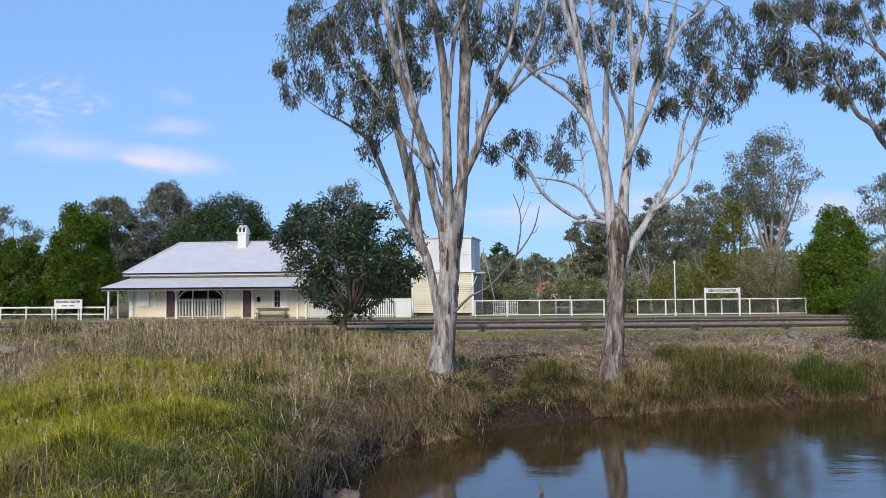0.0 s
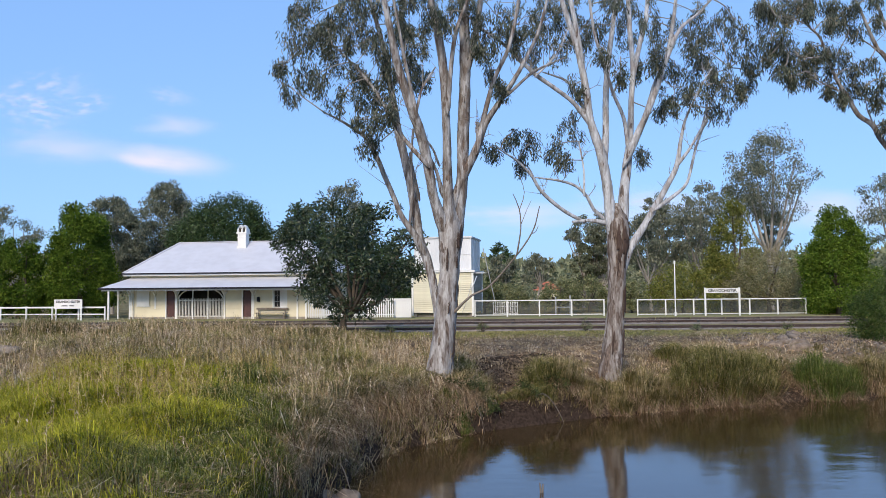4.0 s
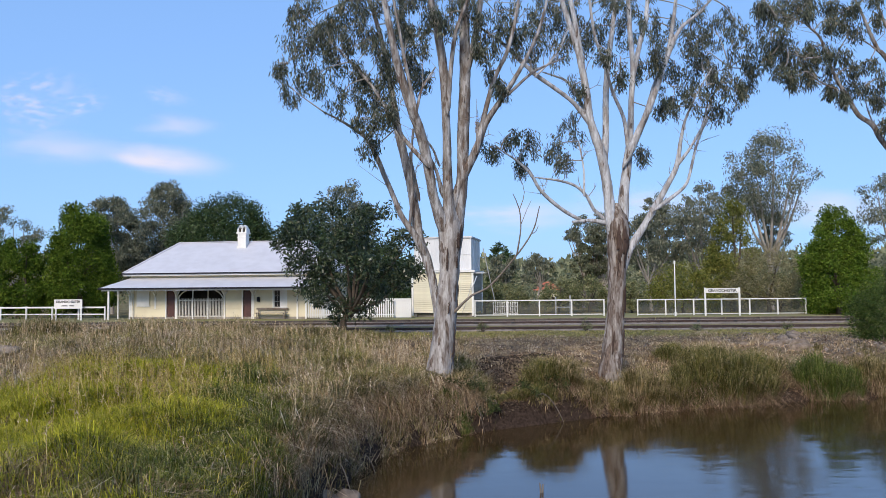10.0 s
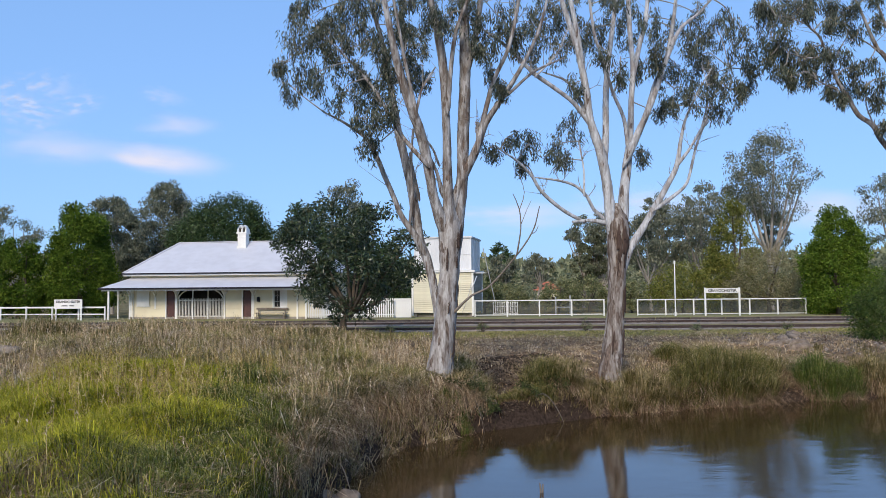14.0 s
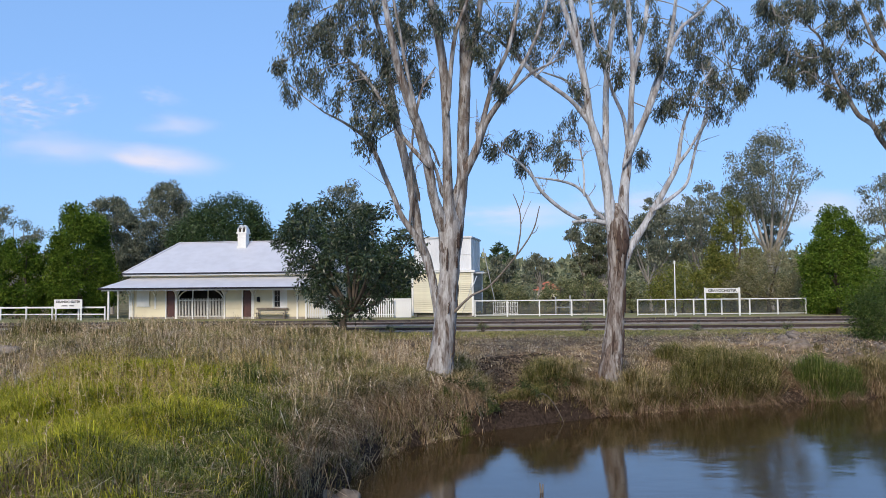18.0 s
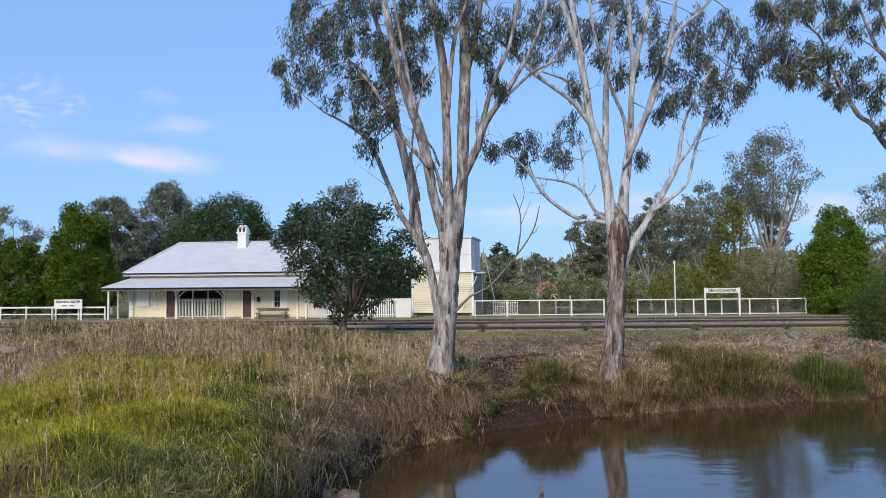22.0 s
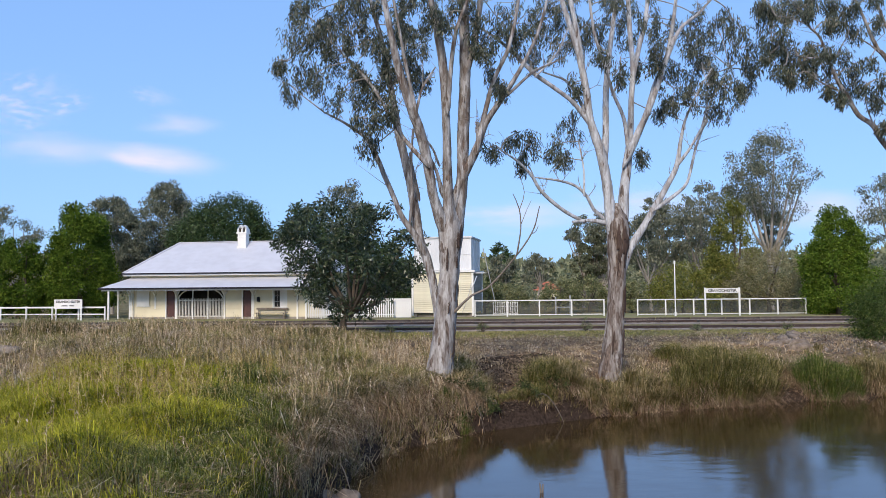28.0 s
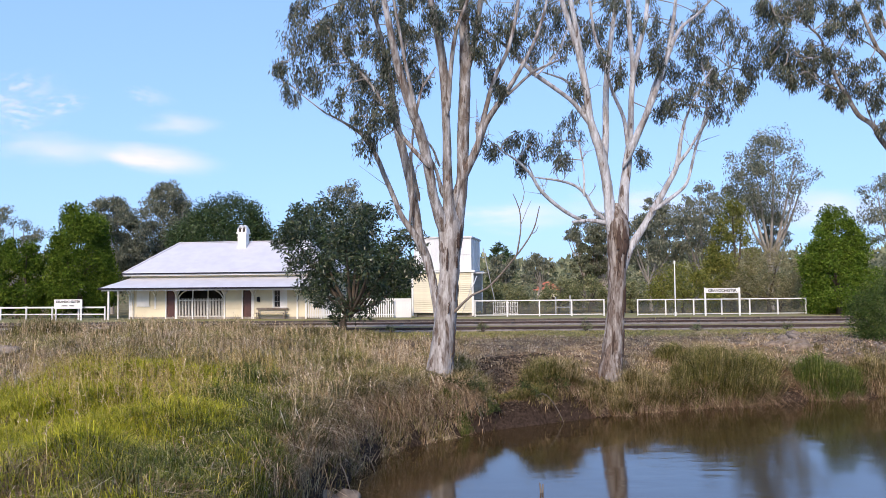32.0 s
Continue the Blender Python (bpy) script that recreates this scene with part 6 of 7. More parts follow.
grass("low_grass", "short dry thatch under the taller grass", STRAW, scatter(9000, -16, 1.2, 7, 34, lambda x, y, s: 0.8 * (1 - 0.8 * lushness(x, y))), 6, 0.30, 0.018, 1.1, 0.2, 0.7)
grass("edge_grass", "dead brown grass hanging over the water's edge", DEAD, scatter(7000, -3.6, 1.2, 11, 24, lambda x, y, s: ease(1.9, 0.4, s) * ease(0.2, 0.55, s) * (1 - 0.6 * lushness(x, y)) * tall_ok(x, y) * (1 - np.exp(-((x + 2.2) / 0.55) ** 2 - ((y - 14.0) / 0.9) ** 2)) * clumped(x * 2, y * 2, 0.05)), 26, 0.34, 0.015, 0.7, 0.16, 1.1)
grass("edge_straw", "bleached straw arching over the lip of the bank", STRAW, scatter(4200, -4.2, 1.2, 11, 24, lambda x, y, s: 0.4 * (1 - 0.8 * lushness(x, y)) * (1 - np.exp(-((x + 2.2) / 0.55) ** 2 - ((y - 14.0) / 0.9) ** 2)) * ease(2.2, 0.8, s) * ease(0.15, 0.6, s) * tall_ok(x, y)), 22, 0.46, 0.0145, 0.9, 0.16, 0.8)
grass("edge_grass", "dead grass trailing into the creek below the bank", DEAD, scatter(16000, 4.6, 24, 22, 31, lambda x, y, s: ease(1.2, 0.7, s) * ease(0.3, 0.6, s) * (0.35 + 0.65 * (waves(x * 0.9, y) > 0.1))), 16, 0.36, 0.015, 0.95, 0.14, 1.0)
grass("bank_grass", "low tufts of olive and tan grass along the creek bank", MIXED, scatter(9000, 0.5, 24, 21.5, 33, lambda x, y, s: np.clip(1.25 - s / 3.2, 0, 1) * (1 - gully(x, y)) * (0.05 + 0.4 * ease(0.0, 0.5, waves(x * 0.9, y * 0.4)))), 30, 0.38, 0.014, 0.8, 0.16, 0.9)
grass("bank_thatch", "thin tan thatch over the bare ground behind the bank", STRAW, scatter(6000, -0.5, 24, 25, 39, lambda x, y, s: (1 - 0.9 * gully(x, y)) * (1 - 0.75 * ease(9, 13, x) * ease(29, 31, y) * ease(40, 38, y)) * (0.25 + 0.5 * ease(31, 34, y) + 0.4 * ease(-0.2, 0.4, waves(x * 0.9 + 2, y * 0.9)))), 6, 0.13, 0.02, 1.6, 0.22, 0.8)
grass("bank_grass", "sparse dry tufts over the bare bank", STRAW, scatter(9000, 0.5, 26, 22, 40, lambda x, y, s: ease(0.9, 1.7, s) * (1 - gully(x, y)) * (0.06 + 0.2 * (waves(x * 0.8, y * 0.8) > 0.5))), 16, 0.26, 0.014, 0.7)
grass("turf", "short green and tan turf beside the railway", TURF, scatter(8500, -20, 30, 35, 43.4, lambda x, y, s: 0.75 * ease(37.0, 39.5, y + 0.6 * waves(x, y))), 6, 0.16, 0.026, 0.8, 0.2)


def seed_heads(name, label, places, high, mat=STRAW):
    """Tall thin stalks with pale feathery heads above the grass."""
    rng = rng_next()
    x, y = places
    n = len(x)
    base = np.stack((x, y, height(x, y)), 1)
    top = base + np.stack((rng.normal(-0.05, 0.14, n), rng.normal(0, 0.14, n), high * rng.uniform(0.75, 1.2, n)), 1)
    w = np.tile([[0.004, 0, 0]], (n, 1))
    v1 = np.stack((base - w, base + w, top + w * 0.6, top - w * 0.6), 1).reshape(-1, 3)
    own = np.repeat(np.arange(n), 7)
    at = top[own] - np.stack((np.zeros(len(own)), np.zeros(len(own)), np.tile(np.linspace(0, 0.16, 7), n)), 1)
    v2, f2 = leaf_quads(rng, at, rng.normal(0, 0.5, (len(own), 3)) + (-0.2, 0, 0.5), 0.085, 0.016)
    v, f = join([(v1, np.arange(4 * n).reshape(n, 4)), (v2, f2)])
    tagged(part(name, quick(name, v, f), mat), label, "grass", kind="stuff")


seed_heads("seed_heads", "pale seed heads on tall dry grass stalks", scatter(7500, -20, 0.4, 9, 33, lambda x, y, s: (0.35 + 0.3 * (waves(x * 0.7, y * 0.7) > 0)) * (1 - 0.93 * lushness(x, y)) * tall_ok(x, y)), 0.78)


RUSTY = foliage("rusty_seed_heads", [(0, (0.24, 0.17, 0.06)), (0.6, (0.42, 0.31, 0.12)), (1, (0.60, 0.48, 0.26))], 0.7, 0.2)
seed_heads("seed_heads", "rusty seed heads over the crest of the green grass", scatter(2400, -13, -3, 13, 25, lambda x, y, s: lushness(x, y) * (1 - 0.6 * cool(x, y)) * ease(-0.3, 0.6, waves(x * 0.8 + 1, y * 0.6)) * ease(13, 16.5, y)), 0.72, RUSTY)


def litter(name, label, places, mat, size):
    rng = rng_next()
    x, y = places
    at = np.stack((x, y, height(x, y) + 0.012), 1)
    way = rng.normal(0, 1, (len(x), 3)) * (1, 1, 0.25)
    v, f = leaf_quads(rng, at, way, *size)
    tagged(part(name, quick(name, v, f), mat), label, "litter", kind="stuff")


litter("leaf_litter", "fallen brown gum leaves and bark over the bank", scatter(42000, -1, 27, 21, 40, lambda x, y, s: ease(0.5, 1.3, s) * (1 - 0.85 * gully(x, y)) * 0.4 + 0.5 * (waves(x * 1.3, y * 1.3) > -0.2)), DEAD, (0.11, 0.036))
litter("fallen_twigs", "fallen grey twigs on the bare bank", scatter(2600, -1, 26, 21, 41, lambda x, y, s: 0.8), WOOD, (0.55, 0.022))


def blades(rng, n, wide, deep, tall, lean, droop, half, foot):
    """Bent blades round a clump's foot: base, bend and tip of each."""
    a, r = rng.uniform(0, 2 * np.pi, n), rng.uniform(0, 1, n) ** 0.6
    p0 = np.stack((np.cos(a) * r * wide, np.sin(a) * r * deep, np.zeros(n)), 1)
    p0[:, 2] = foot(p0[:, 0], p0[:, 1]) - 0.03
    lump = 0.85 + 0.3 * np.sin(3 * a + rng.uniform(0, 6)) * r
    h = tall * rng.uniform(0.6, 1.08, n) * (1.1 - 0.45 * r) * lump
    out = lean * (0.2 + r) * rng.uniform(0.3, 1.3, n)
    d = np.stack((np.cos(a) + rng.normal(0, 0.8, n), np.sin(a) + rng.normal(0, 0.8, n)), 1) * out[:, None]
    k = droop * rng.uniform(0.2, 1.3, n)
    curl = rng.normal(0, 0.34, (n, 2)) * h[:, None]
    p1 = p0 + np.stack((d[:, 0] * h * 0.45, d[:, 1] * h * 0.45, h * 0.66), 1)
    p2 = p0 + np.stack((d[:, 0] * h * (1 + 0.3 * k) + curl[:, 0], d[:, 1] * h * (1 + 0.3 * k) + curl[:, 1], h * (1 - 0.85 * k)), 1)
    w = np.stack((rng.uniform(0.4, 1, n), rng.uniform(-0.6, 0.6, n), np.zeros(n)), 1) * half
    v = np.stack((p0 - w, p0 + w, p1 - w * 0.8, p1 + w * 0.8, p2), 1).reshape(-1, 3)
    q = np.arange(n)[:, None] * 5
    return v, np.concatenate((q + [0, 1, 3], q + [0, 3, 2], q + [2, 3, 4]), 1).reshape(-1, 3)


def tussock(x, y, wide, high, green, label):
    """A big clump: arching live blades over a hanging skirt of dead ones."""
    z = float(height(x, y))
    t = thing("grass_tussock", pose(x, y, z), label, "grass tussock", "bank tussocks")
    live = RUSH if green > 0.5 else TUSSOCK if green > 0.1 else MIXED
    for name, mat, n, tall, lean, droop in (("foliage", live, int(1700 * wide), high * 1.15, 0.32, 0.4), ("dead_skirt", DEAD, int(1000 * wide), high * 0.56, 0.75, 1.6)):
        v, f = blades(rng_next(), n, wide * 0.46, wide * 0.32, tall, lean, droop, 0.0075, lambda px, py: height(px + x, py + y) - z)
        ob = tagged(part(name, quick(name, v, f), mat, t), kind="stuff")
        if name == "foliage":
            SWAY.append((ob, 1.6, 1.7 * x, 0.5))


def overhang(x, y, wide, high):
    """A tangled clump of dead grass that hangs over the lip of the bank."""
    z = float(height(x, y))
    t = thing("overhanging_tussock", pose(x, y, z), "tangled dead grass clump overhanging the muddy water", "grass tussock", "overhanging tussocks")
    for name, mat, n, tall, lean, droop in (("straw_top", STRAW, int(900 * wide), high * 0.62, 0.5, 1.0), ("olive_top", OLIVE, int(500 * wide), high * 0.8, 0.4, 0.8), ("dead_skirt", DEAD, int(600 * wide), high * 0.55, 0.6, 1.7)):
        v, f = blades(rng_next(), n, wide * 0.5, wide * 0.45, tall, lean, droop, 0.0075, lambda px, py: height(px + x, py + y) - z)
        tagged(part(name, quick(name, v, f), mat, t), kind="stuff")


for x, y, wide, high, green in ((2.9, 25.0, 0.9, 1.0, 0.2), (3.7, 25.1, 0.8, 1.0, 0.0), (4.4, 25.0, 0.7, 0.7, 0.0), (5.3, 25.3, 0.8, 0.85, 0.0), (6.2, 25.8, 0.9, 1.15, 0.0), (7.0, 26.1, 0.8, 0.9, 0.0), (7.8, 26.5, 1.0, 1.15, 0.2),
                                (8.7, 26.9, 1.3, 1.6, 0.2), (9.6, 27.2, 1.4, 1.65, 0.2), (10.4, 27.4, 1.1, 1.35, 0.2), (12.8, 28.1, 1.4, 1.25, 0.9), (13.8, 28.3, 1.1, 1.0, 0.9), (15.2, 28.9, 1.3, 0.95, 0.0),
                                (16.8, 29.3, 1.4, 1.0, 0.2), (8.2, 29.0, 1.3, 0.8, 0.2), (0.35, 22.4, 0.7, 0.4, 0.9), (2.1, 24.2, 0.9, 0.42, 0.2), (2.9, 24.4, 0.8, 0.4, 0.2), (1.3, 23.6, 0.6, 0.36, 0.2), (9.2, 28.0, 1.2, 1.2, 0.2), (10.9, 28.2, 1.0, 0.95, 0.2)):
    tussock(x, y - 0.85, wide * 1.15, high * 1.14, green, "rank green tussock with a skirt of dead grass" if green > 0.5 else "straw-coloured dry tussock leaning over the creek bank" if green < 0.1 else "tan and olive tussock drooping over the creek bank")
LIP = [(-2.6, 16.0), (-2.45, 16.9), (-2.2, 17.8), (-2.1, 18.6), (-1.7, 19.3), (-1.2, 19.9), (-0.7, 20.5), (-0.25, 21.0), (0.2, 21.5), (-2.6, 17.3), (-1.45, 19.9), (-0.5, 21.1)]
for k, (x, y) in enumerate(LIP):
    overhang(x, y, 0.85 + 0.3 * math.sin(k * 2.1), 0.62 + 0.16 * math.sin(k * 1.3 + 1))


def fringe(name, label, mat, count, x0, x1, y0, y1, reach, wide):
    """Dead blades rooted along the lip that curl out over the water and hang."""
    rng = rng_next()
    x, y = rng.uniform(x0, x1, count), rng.uniform(y0, y1, count)
    s = shore_distance(x, y)
    keep = (s > 0.18) & (s < 1.0) & (rng.uniform(0, 1, count) < 0.06 + 0.94 * ease(-0.25, 0.25, waves(x * 2.6 + 1, y * 2.6)))
    x, y, s = x[keep], y[keep], s[keep]
    n = len(x)
    e = 0.05
    gx = (shore_distance(x + e, y) - shore_distance(x - e, y)) / (2 * e)
    gy = (shore_distance(x, y + e) - shore_distance(x, y - e)) / (2 * e)
    out = -np.stack((gx, gy), 1) * rng.uniform(0.1, 1.2, (n, 1)) + rng.normal(0, 0.75, (n, 2))
    z = height(x, y)
    lift = rng.uniform(0.02, 0.24, n)
    near = 0.55 + 0.45 * ease(13.5, 17, y)
    far = (near * (s * 0.35 + reach * rng.uniform(0.1, 1.0, n)))[:, None]
    drop = near * (0.55 + 0.35 * waves(x * 2.1, y * 2.1)).clip(0.2, 0.95)
    p0 = np.stack((x, y, z - 0.02), 1)
    p1 = p0 + np.concatenate((out * far * 0.6 + rng.normal(0, 0.07, (n, 2)), lift[:, None]), 1)
    p2 = p0 + np.concatenate((out * far + rng.normal(0, 0.17, (n, 2)) * near[:, None], (-np.minimum(rng.uniform(-0.1, 1.0, n) * drop * z, z - 0.03))[:, None]), 1)
    w = np.stack((rng.uniform(0.4, 1, n), rng.uniform(-0.6, 0.6, n), np.zeros(n)), 1) * wide
    v = np.stack((p0 - w, p0 + w, p1 - w * 0.9, p1 + w * 0.9, p2), 1).reshape(-1, 3)
    q = np.arange(n)[:, None] * 5
    f = np.concatenate((q + [0, 1, 3], q + [0, 3, 2], q + [2, 3, 4]), 1).reshape(-1, 3)
    tagged(part(name, quick(name, v, f), mat), label, "grass", kind="stuff")


fringe("hanging_grass", "matted dead grass hanging from the lip of the near bank", DEAD, 44000, -3.4, 1.2, 12.2, 22.4, 0.28, 0.0052)
fringe("hanging_grass", "bleached straw hanging from the lip of the near bank", STRAW, 24000, -3.4, 1.2, 12.2, 22.4, 0.24, 0.005)
fringe("hanging_grass", "dead grass hanging from the far creek bank", DEAD, 50000, 4.4, 20, 23.5, 30, 0.22, 0.007)

for x, y, wide, high in ((-3.5, 15.3, 1.2, 0.85), (-4.1, 16.2, 1.3, 0.9), (-3.2, 14.2, 1.1, 0.75), (-4.8, 17.0, 1.3, 0.85), (-3.0, 13.0, 1.0, 0.65), (-5.7, 17.4, 1.2, 0.8), (-6.8, 16.6, 1.2, 0.8), (-8.2, 17.2, 1.3, 0.85), (-4.6, 19.6, 1.3, 0.95), (-5.3, 21.2, 1.3, 0.9), (-6.6, 20.2, 1.4, 0.9), (-8.0, 20.6, 1.4, 0.9), (-9.4, 19.4, 1.3, 0.85), (-7.4, 13.6, 1.2, 0.75), (-6.0, 14.6, 1.1, 0.8)):
    z = float(height(x, y))
    t = thing("green_tussock", pose(x, y, z), "tall soft clump of fresh green grass on the mound", "grass tussock", "green tussocks")
    for name, mat, n, tall, lean, droop in (("foliage", GREEN if x < -5.5 else COOL, int(1000 * wide), high, 0.45, 0.5), ("underleaf", COOL, int(700 * wide), high * 0.8, 0.6, 0.7)):
        v, f = blades(rng_next(), n, wide * 0.5, wide * 0.5, tall, lean, droop, 0.0058, lambda px, py: height(px + x, py + y) - z)
        tagged(part(name, quick(name, v, f), mat, t), kind="stuff")


# ---- stones, logs, sticks ----
CLOD = surface("pale_clay_stone", (0.37, 0.30, 0.23), (0.14, 0.105, 0.08), 9, 1.5, 0.95, 0.8)


def stone(name, x, y, size, label, category, mat, sink=0.3, turn=0, z=None):
    rng = rng_next()
    bm = bmesh.new()
    bmesh.ops.create_icosphere(bm, subdivisions=3, radius=1)
    off = Vector(rng.uniform(0, 50, 3))
    for v in bm.verts:
        p = v.co.copy()
        v.co = Vector((p.x * size[0], p.y * size[1], p.z * size[2])) * (1 + 0.32 * noise.noise(p * 1.2 + off) + 0.10 * noise.noise(p * 4 + off))
    ob = part(name, bm, mat, smooth=True)
    ob.matrix_basis = pose(x, y, (float(height(x, y)) if z is None else z) + size[2] * (1 - 2 * sink), 0, 0, turn)
    return tagged(ob, label, category)


stone("rock", -2.40, 14.75, (0.36, 0.3, 0.22), "brown weathered rock at the water's edge", "rock", ROCK, 0.4, 0, 0.0)
stone("rock", -1.80, 14.85, (0.24, 0.24, 0.2), "rounded brown rock half in the water", "rock", ROCK, 0.4, 30, 0.0)
stone("rock", -2.06, 14.7, (0.15, 0.16, 0.14), "small brown rock at the water's edge", "rock", ROCK, 0.4, 70, 0.0)
stone("rock", 14.45, 33.6, (0.46, 0.2, 0.15), "pale grey-brown boulder on the bare bank", "rock", CLOD, 0.4, 30)
stone("rock", 14.9, 34.9, (0.25, 0.2, 0.16), "pale boulder above the washed-out bank", "rock", CLOD, 0.35)
stone("rock", -13.6, 24.0, (0.8, 0.5, 0.34), "weathered grey-brown boulder half buried in dry grass", "rock", CLOD, 0.2, 8)


def rubble(name, label, places, low, high, mat):
    """Loose clods and gravel: small uneven eight-sided lumps half sunk in the ground."""
    rng = rng_next()
    x, y = places
    n = len(x)
    size = rng.uniform(low, high, n) ** 1.0 * rng.uniform(0.5, 1.0, n)
    octa = np.array([(1, 0, 0), (0, 1, 0), (-1, 0, 0), (0, -1, 0), (0, 0, 0.8), (0, 0, -0.6)], float)
    v = octa[None] * rng.uniform(0.6, 1.3, (n, 6, 3)) + rng.normal(0, 0.18, (n, 6, 3))
    a = rng.uniform(0, 6.28, n)
    rot = np.stack((np.cos(a), -np.sin(a), np.sin(a), np.cos(a)), 1).reshape(n, 2, 2)
    v[:, :, :2] = np.einsum("nij,nkj->nki", rot, v[:, :, :2])
    v = v * size[:, None, None] + np.stack((x, y, height(x, y) + size * 0.25), 1)[:, None]
    f = np.array([(0, 1, 4), (1, 2, 4), (2, 3, 4), (3, 0, 4), (1, 0, 5), (2, 1, 5), (3, 2, 5), (0, 3, 5)])
    f = (np.arange(n)[:, None, None] * 6 + f[None]).reshape(-1, 3)
    tagged(part(name, quick(name, v.reshape(-1, 3), f), mat), label, "rubble", kind="stuff")


SOIL = foliage("crumbled_soil", [(0, (0.03, 0.02, 0.014)), (0.6, (0.075, 0.052, 0.038)), (1, (0.17, 0.125, 0.09))], 0.95, 0.0)
GRAVEL = foliage("bank_gravel", [(0, (0.10, 0.078, 0.066)), (0.6, (0.24, 0.195, 0.168)), (1, (0.40, 0.34, 0.30))], 0.95, 0.0)
rubble("soil_clods", "dark crumbled soil clods in the washed gully", scatter(13000, -0.2, 4.6, 20.6, 29.5, lambda x, y, s: np.clip(1.5 * gully(x, y) + ease(1.2, 0.4, s), 0.08, 1)), 0.015, 0.065, SOIL)
rubble("bank_gravel", "grey-brown gravel on the bare slope by the track", scatter(9000, 11, 24, 30, 40.5, lambda x, y, s: 0.8 * ease(12, 15, x)), 0.03, 0.09, GRAVEL)
rubble("bank_gravel", "loose stones and clods on the bare bank", scatter(3200, 0.5, 13, 25, 40, lambda x, y, s: 0.35), 0.015, 0.055, GRAVEL)


def stick(name, pts, label, mat=None):
    base = Vector(pts[0][:3])
    v, f = tube([(p[0] - base.x, p[1] - base.y, p[2] - base.z, p[3]) for p in pts], 0.1, 7, 0.15, 3)
    ob = part(name, quick(name, v, f), mat or WOOD, smooth=True)
    ob.location = base
    return tagged(ob, label, "stick")


stick("dead_stick", [(1.83, 15.4, -0.95, 0.025), (1.84, 15.4, -0.1, 0.022), (1.83, 15.4, 0.12, 0.016), (1.82, 15.4, 0.19, 0.008)], "thin dead reed stick standing in the water")
stick("dead_stick", [(1.87, 15.42, -0.95, 0.02), (1.88, 15.42, 0.05, 0.016), (1.89, 15.42, 0.16, 0.006)], "thin dead reed stick standing in the water")
for x, y, s in ((16.8, 38.2, 0.2), (16.0, 36.4, 0.22), (14.2, 31.7, 0.3), (13.7, 30.4, 0.28), (12.6, 33.4, 0.16), (13.1, 31.6, 0.2)):
    stone("rock", x, y, (s * 1.7, s * 0.85, s * 0.8), "pale earthy stone in the washed-out gully", "rock", CLOD, 0.35, x * 40)


for x, y, dx, dy, up, r in ((1.2, 22.9, 0.5, -0.7, 0.16, 0.022), (1.9, 23.4, 0.7, -0.5, 0.12, 0.018), (2.6, 23.3, 0.9, -0.2, 0.1, 0.02), (0.7, 22.0, 0.4, -0.4, 0.12, 0.014), (-1.9, 17.6, 0.5, -0.5, 0.2, 0.014), (-2.2, 15.6, 0.5, -0.5, 0.22, 0.014)):
    g0, g1 = float(height(x, y)), float(height(x + dx, y + dy))
    stick("fallen_branch", [(x, y, g0 + 0.01, r), (x + dx * 0.35, y + dy * 0.4, max(g0, g1) + up, r * 0.8), (x + dx * 0.7, y + dy * 0.7, max(g0, g1) * 0.6 + g1 * 0.4 + up * 0.8, r * 0.6), (x + dx, y + dy, g1 + 0.01, r * 0.3)], "bleached fallen branch arching on the creek bank")


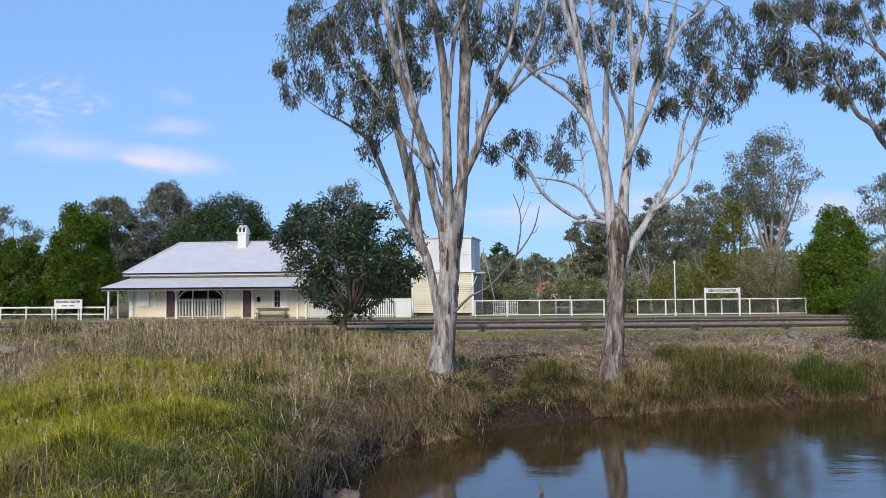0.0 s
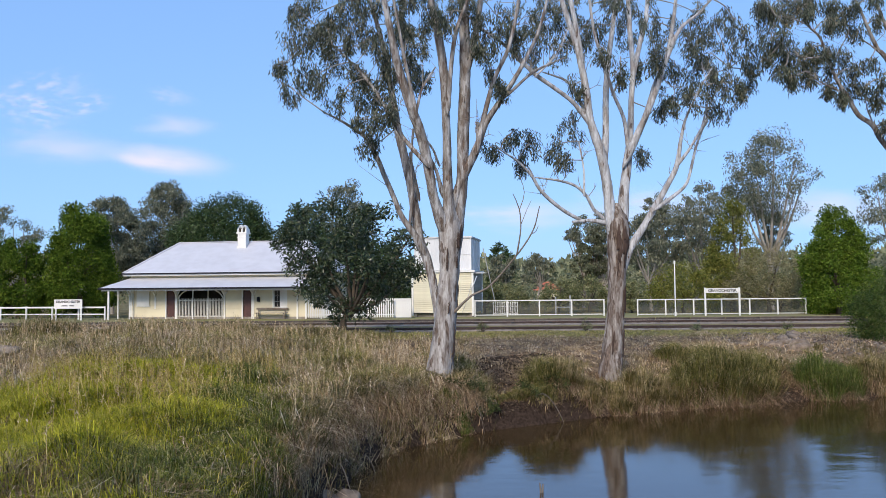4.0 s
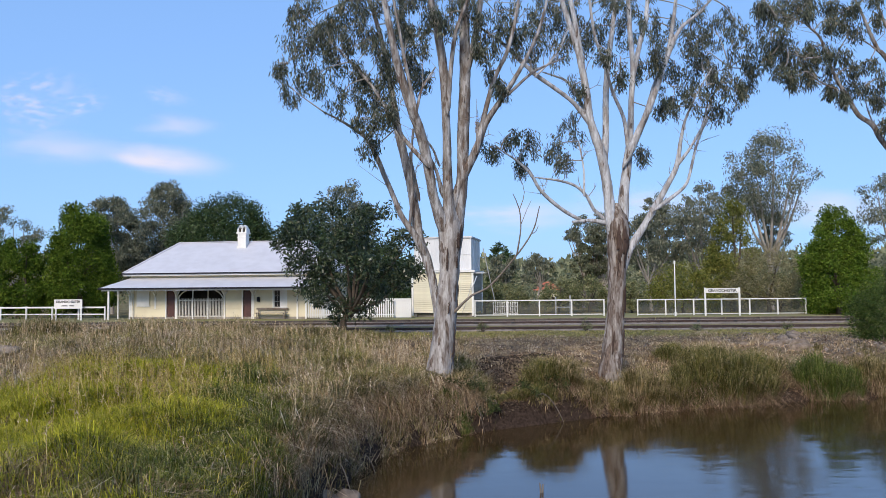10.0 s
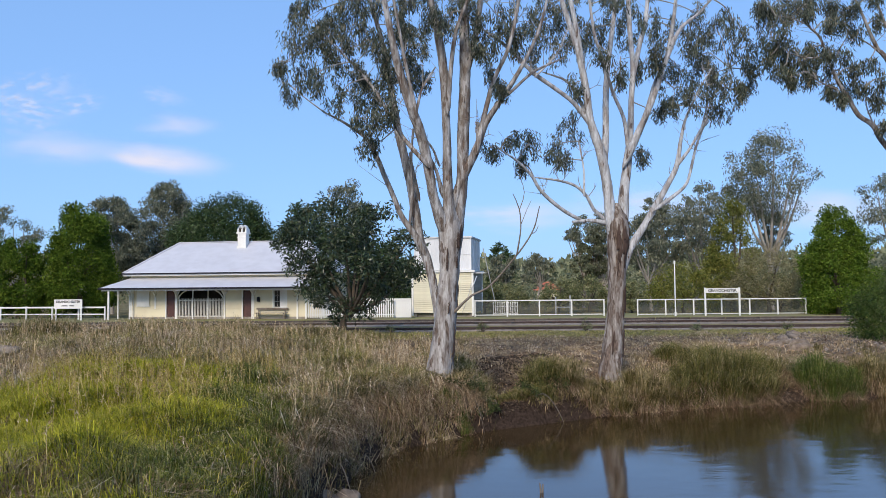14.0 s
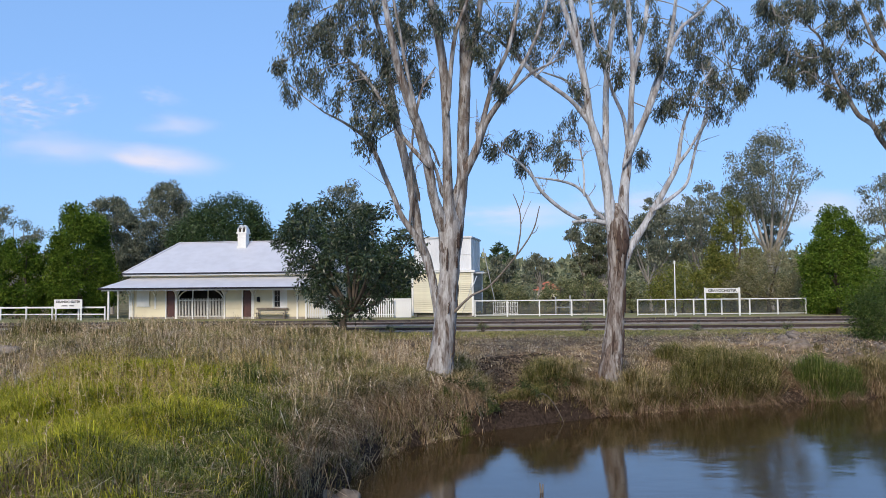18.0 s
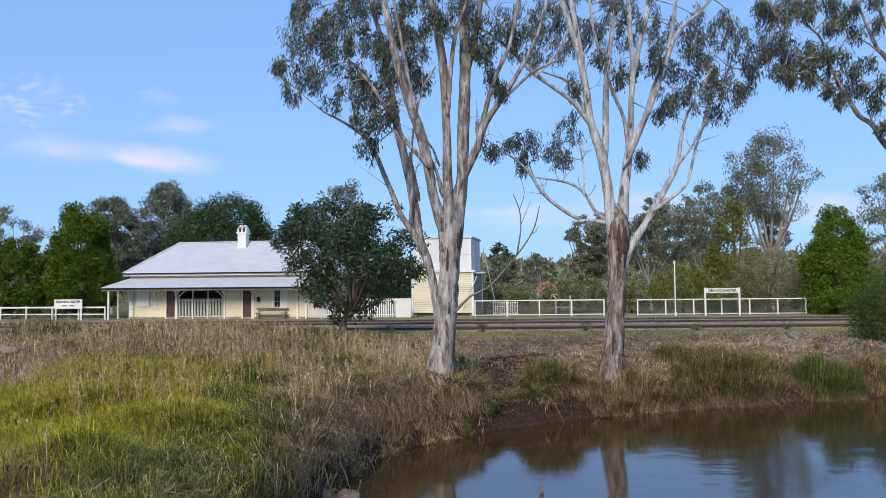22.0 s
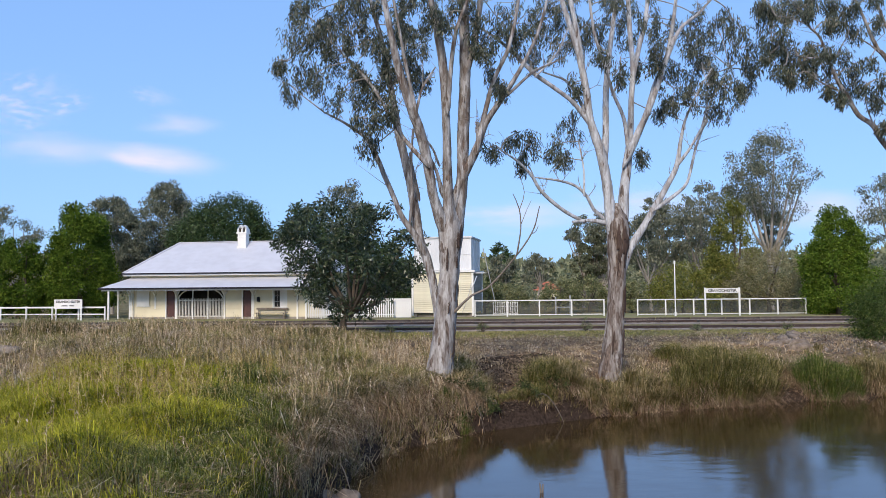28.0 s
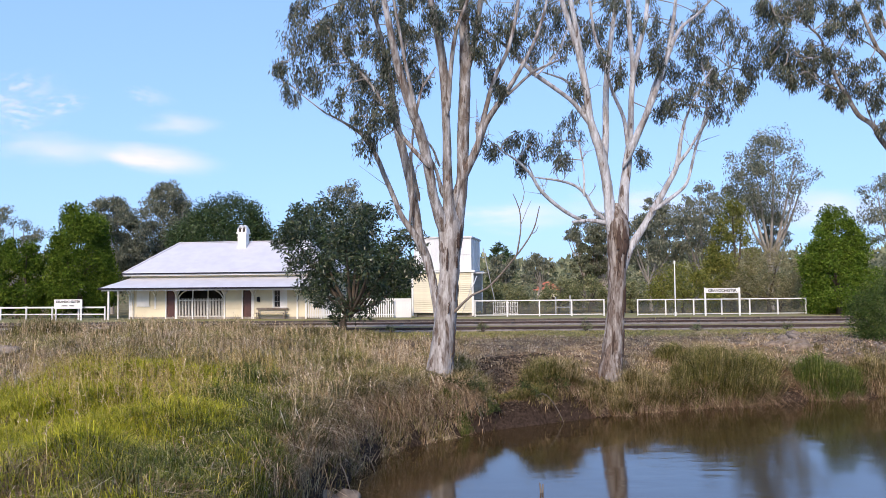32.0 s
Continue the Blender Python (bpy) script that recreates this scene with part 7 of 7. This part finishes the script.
# ---- clouds ----
def cloud(x, z, half, tall, tilt, dense, seed, scale=3.0, broken=False):
    """A thin drift of cloud, far off: an uneven soft-edged veil."""
    m, n, l, p = nodes_of("thin_cloud")
    co = n.new("ShaderNodeTexCoord").outputs["Object"]
    mp = n.new("ShaderNodeMapping")
    mp.inputs["Scale"].default_value = (1 / half, 1, 1 / tall)
    l.new(co, mp.inputs[0])
    ln = n.new("ShaderNodeVectorMath")
    ln.operation = "LENGTH"
    warp = n.new("ShaderNodeTexNoise")
    warp.inputs["Scale"].default_value, warp.inputs["Detail"].default_value = scale, 6
    warp.noise_dimensions = "4D"
    warp.inputs["W"].default_value = seed
    l.new(mp.outputs[0], warp.inputs["Vector"])
    add = n.new("ShaderNodeVectorMath")
    add.operation = "MULTIPLY_ADD"
    add.inputs[1].default_value = (0.7, 0, 0.7)
    l.new(warp.outputs["Color"], add.inputs[0])
    l.new(mp.outputs[0], add.inputs[2])
    sub = n.new("ShaderNodeVectorMath")
    sub.operation = "SUBTRACT"
    sub.inputs[1].default_value = (0.35, 0, 0.35)
    l.new(add.outputs[0], sub.inputs[0])
    l.new(sub.outputs[0], ln.inputs[0])
    soft = n.new("ShaderNodeMapRange")
    soft.interpolation_type = "SMOOTHSTEP"
    soft.inputs[1].default_value, soft.inputs[2].default_value = 0.75, 0.05
    soft.inputs[3].default_value, soft.inputs[4].default_value = 0.0, dense
    l.new(ln.outputs["Value"], soft.inputs[0])
    wisp = ramp(n, l, warp.outputs["Fac"], [(0.47, (0.06,) * 3), (0.66, (1, 1, 1))] if broken else [(0.3, (0.35,) * 3), (0.65, (1, 1, 1))])
    fac = n.new("ShaderNodeMath")
    fac.operation = "MULTIPLY"
    l.new(soft.outputs[0], fac.inputs[0])
    l.new(wisp, fac.inputs[1])
    em = n.new("ShaderNodeEmission")
    em.inputs[0].default_value, em.inputs[1].default_value = (0.93, 0.86, 0.92, 1), 1.0
    tr = n.new("ShaderNodeBsdfTransparent")
    mix = n.new("ShaderNodeMixShader")
    l.new(fac.outputs[0], mix.inputs[0])
    l.new(tr.outputs[0], mix.inputs[1])
    l.new(em.outputs[0], mix.inputs[2])
    l.new(mix.outputs[0], n["Material Output"].inputs[0])
    me = quick("cloud", [(-1.6 * half, 0, -1.6 * tall), (1.6 * half, 0, -1.6 * tall), (1.6 * half, 0, 1.6 * tall), (-1.6 * half, 0, 1.6 * tall)], [(0, 1, 2, 3)])
    ob = part("backdrop_cloud", me, m)
    ob.matrix_basis = pose(x, 1800 + 9 * seed, z, 0, tilt, 0)
    return tagged(ob, "thin pinkish-white cloud drifting in the blue sky", "cloud", "clouds", kind="structure"), x, 1800 + 9 * seed, z, tilt


cloud_a = cloud(-868, 330, 250, 66, 4, 0.5, 1.0, 2.0)
cloud_b = cloud(-632, 297, 235, 58, 7, 0.9, 2.0, 1.5)
cloud_c = cloud(-612, 378, 150, 48, 0, 0.42, 3.0, 1.8)
cloud_d = cloud(-925, 468, 200, 80, -8, 0.45, 4.0, 4.5, True)
cloud_h = cloud(-965, 432, 210, 64, 10, 0.42, 8.0, 5.0, True)
cloud_j = cloud(-850, 455, 110, 50, -10, 0.45, 12.0, 3.5, True)
cloud_k = cloud(-980, 400, 130, 44, 6, 0.45, 13.0, 3.5, True)
cloud_i = cloud(-640, 462, 100, 36, 12, 0.22, 9.0, 5.0)
cloud_e = cloud(200, 165, 280, 62, 0, 0.46, 5.0)
cloud_f = cloud(480, 185, 300, 75, 0, 0.46, 6.0)
cloud_g = cloud(900, 175, 360, 85, 0, 0.5, 7.0)


# ---- what moves ----
def motions():
    for ob, reach, phase, amount in SWAY:
        rest = ob.location.copy()
        rows = []
        for s in range(33):
            gust = 0.6 + 0.4 * math.sin(s * 0.41 + 0.4)
            lean = 0.10 * float(ease(9, 18, np.float64(s))) + 0.03 * math.sin(s * 0.37)
            swing = 0.045 * gust * math.sin(s * 2.1 + phase) + 0.03 * math.sin(s * 0.9 + phase * 1.7)
            a = math.degrees(amount * (lean + swing) / max(reach, 0.5))
            b = math.degrees(amount * 0.03 * math.sin(s * 1.3 + phase * 2.3) / max(reach, 0.5))
            rows.append((s, pose(rest.x, rest.y, rest.z, b, a, 0)))
        walk(ob, rows)
    for (ob, x, y, z, tilt), dx, dz in ((cloud_a, -20, -4), (cloud_b, -28, 4), (cloud_c, 12, 4), (cloud_d, -75, -2), (cloud_h, -60, 0), (cloud_i, -60, 0), (cloud_j, -70, 0), (cloud_k, -60, 0), (cloud_e, -15, 0), (cloud_f, -15, 0), (cloud_g, -15, 0)):
        walk(ob, [(t, pose(x + dx * t / 32, y, z + dz * t / 32, 0, tilt, 0)) for t in (0, 16, 32)])
    walk(water, [(t, pose(-0.11 * t + 0.08 * math.sin(t * 0.6), 0.07 * t, 0)) for t in range(0, 33, 2)])


motions()
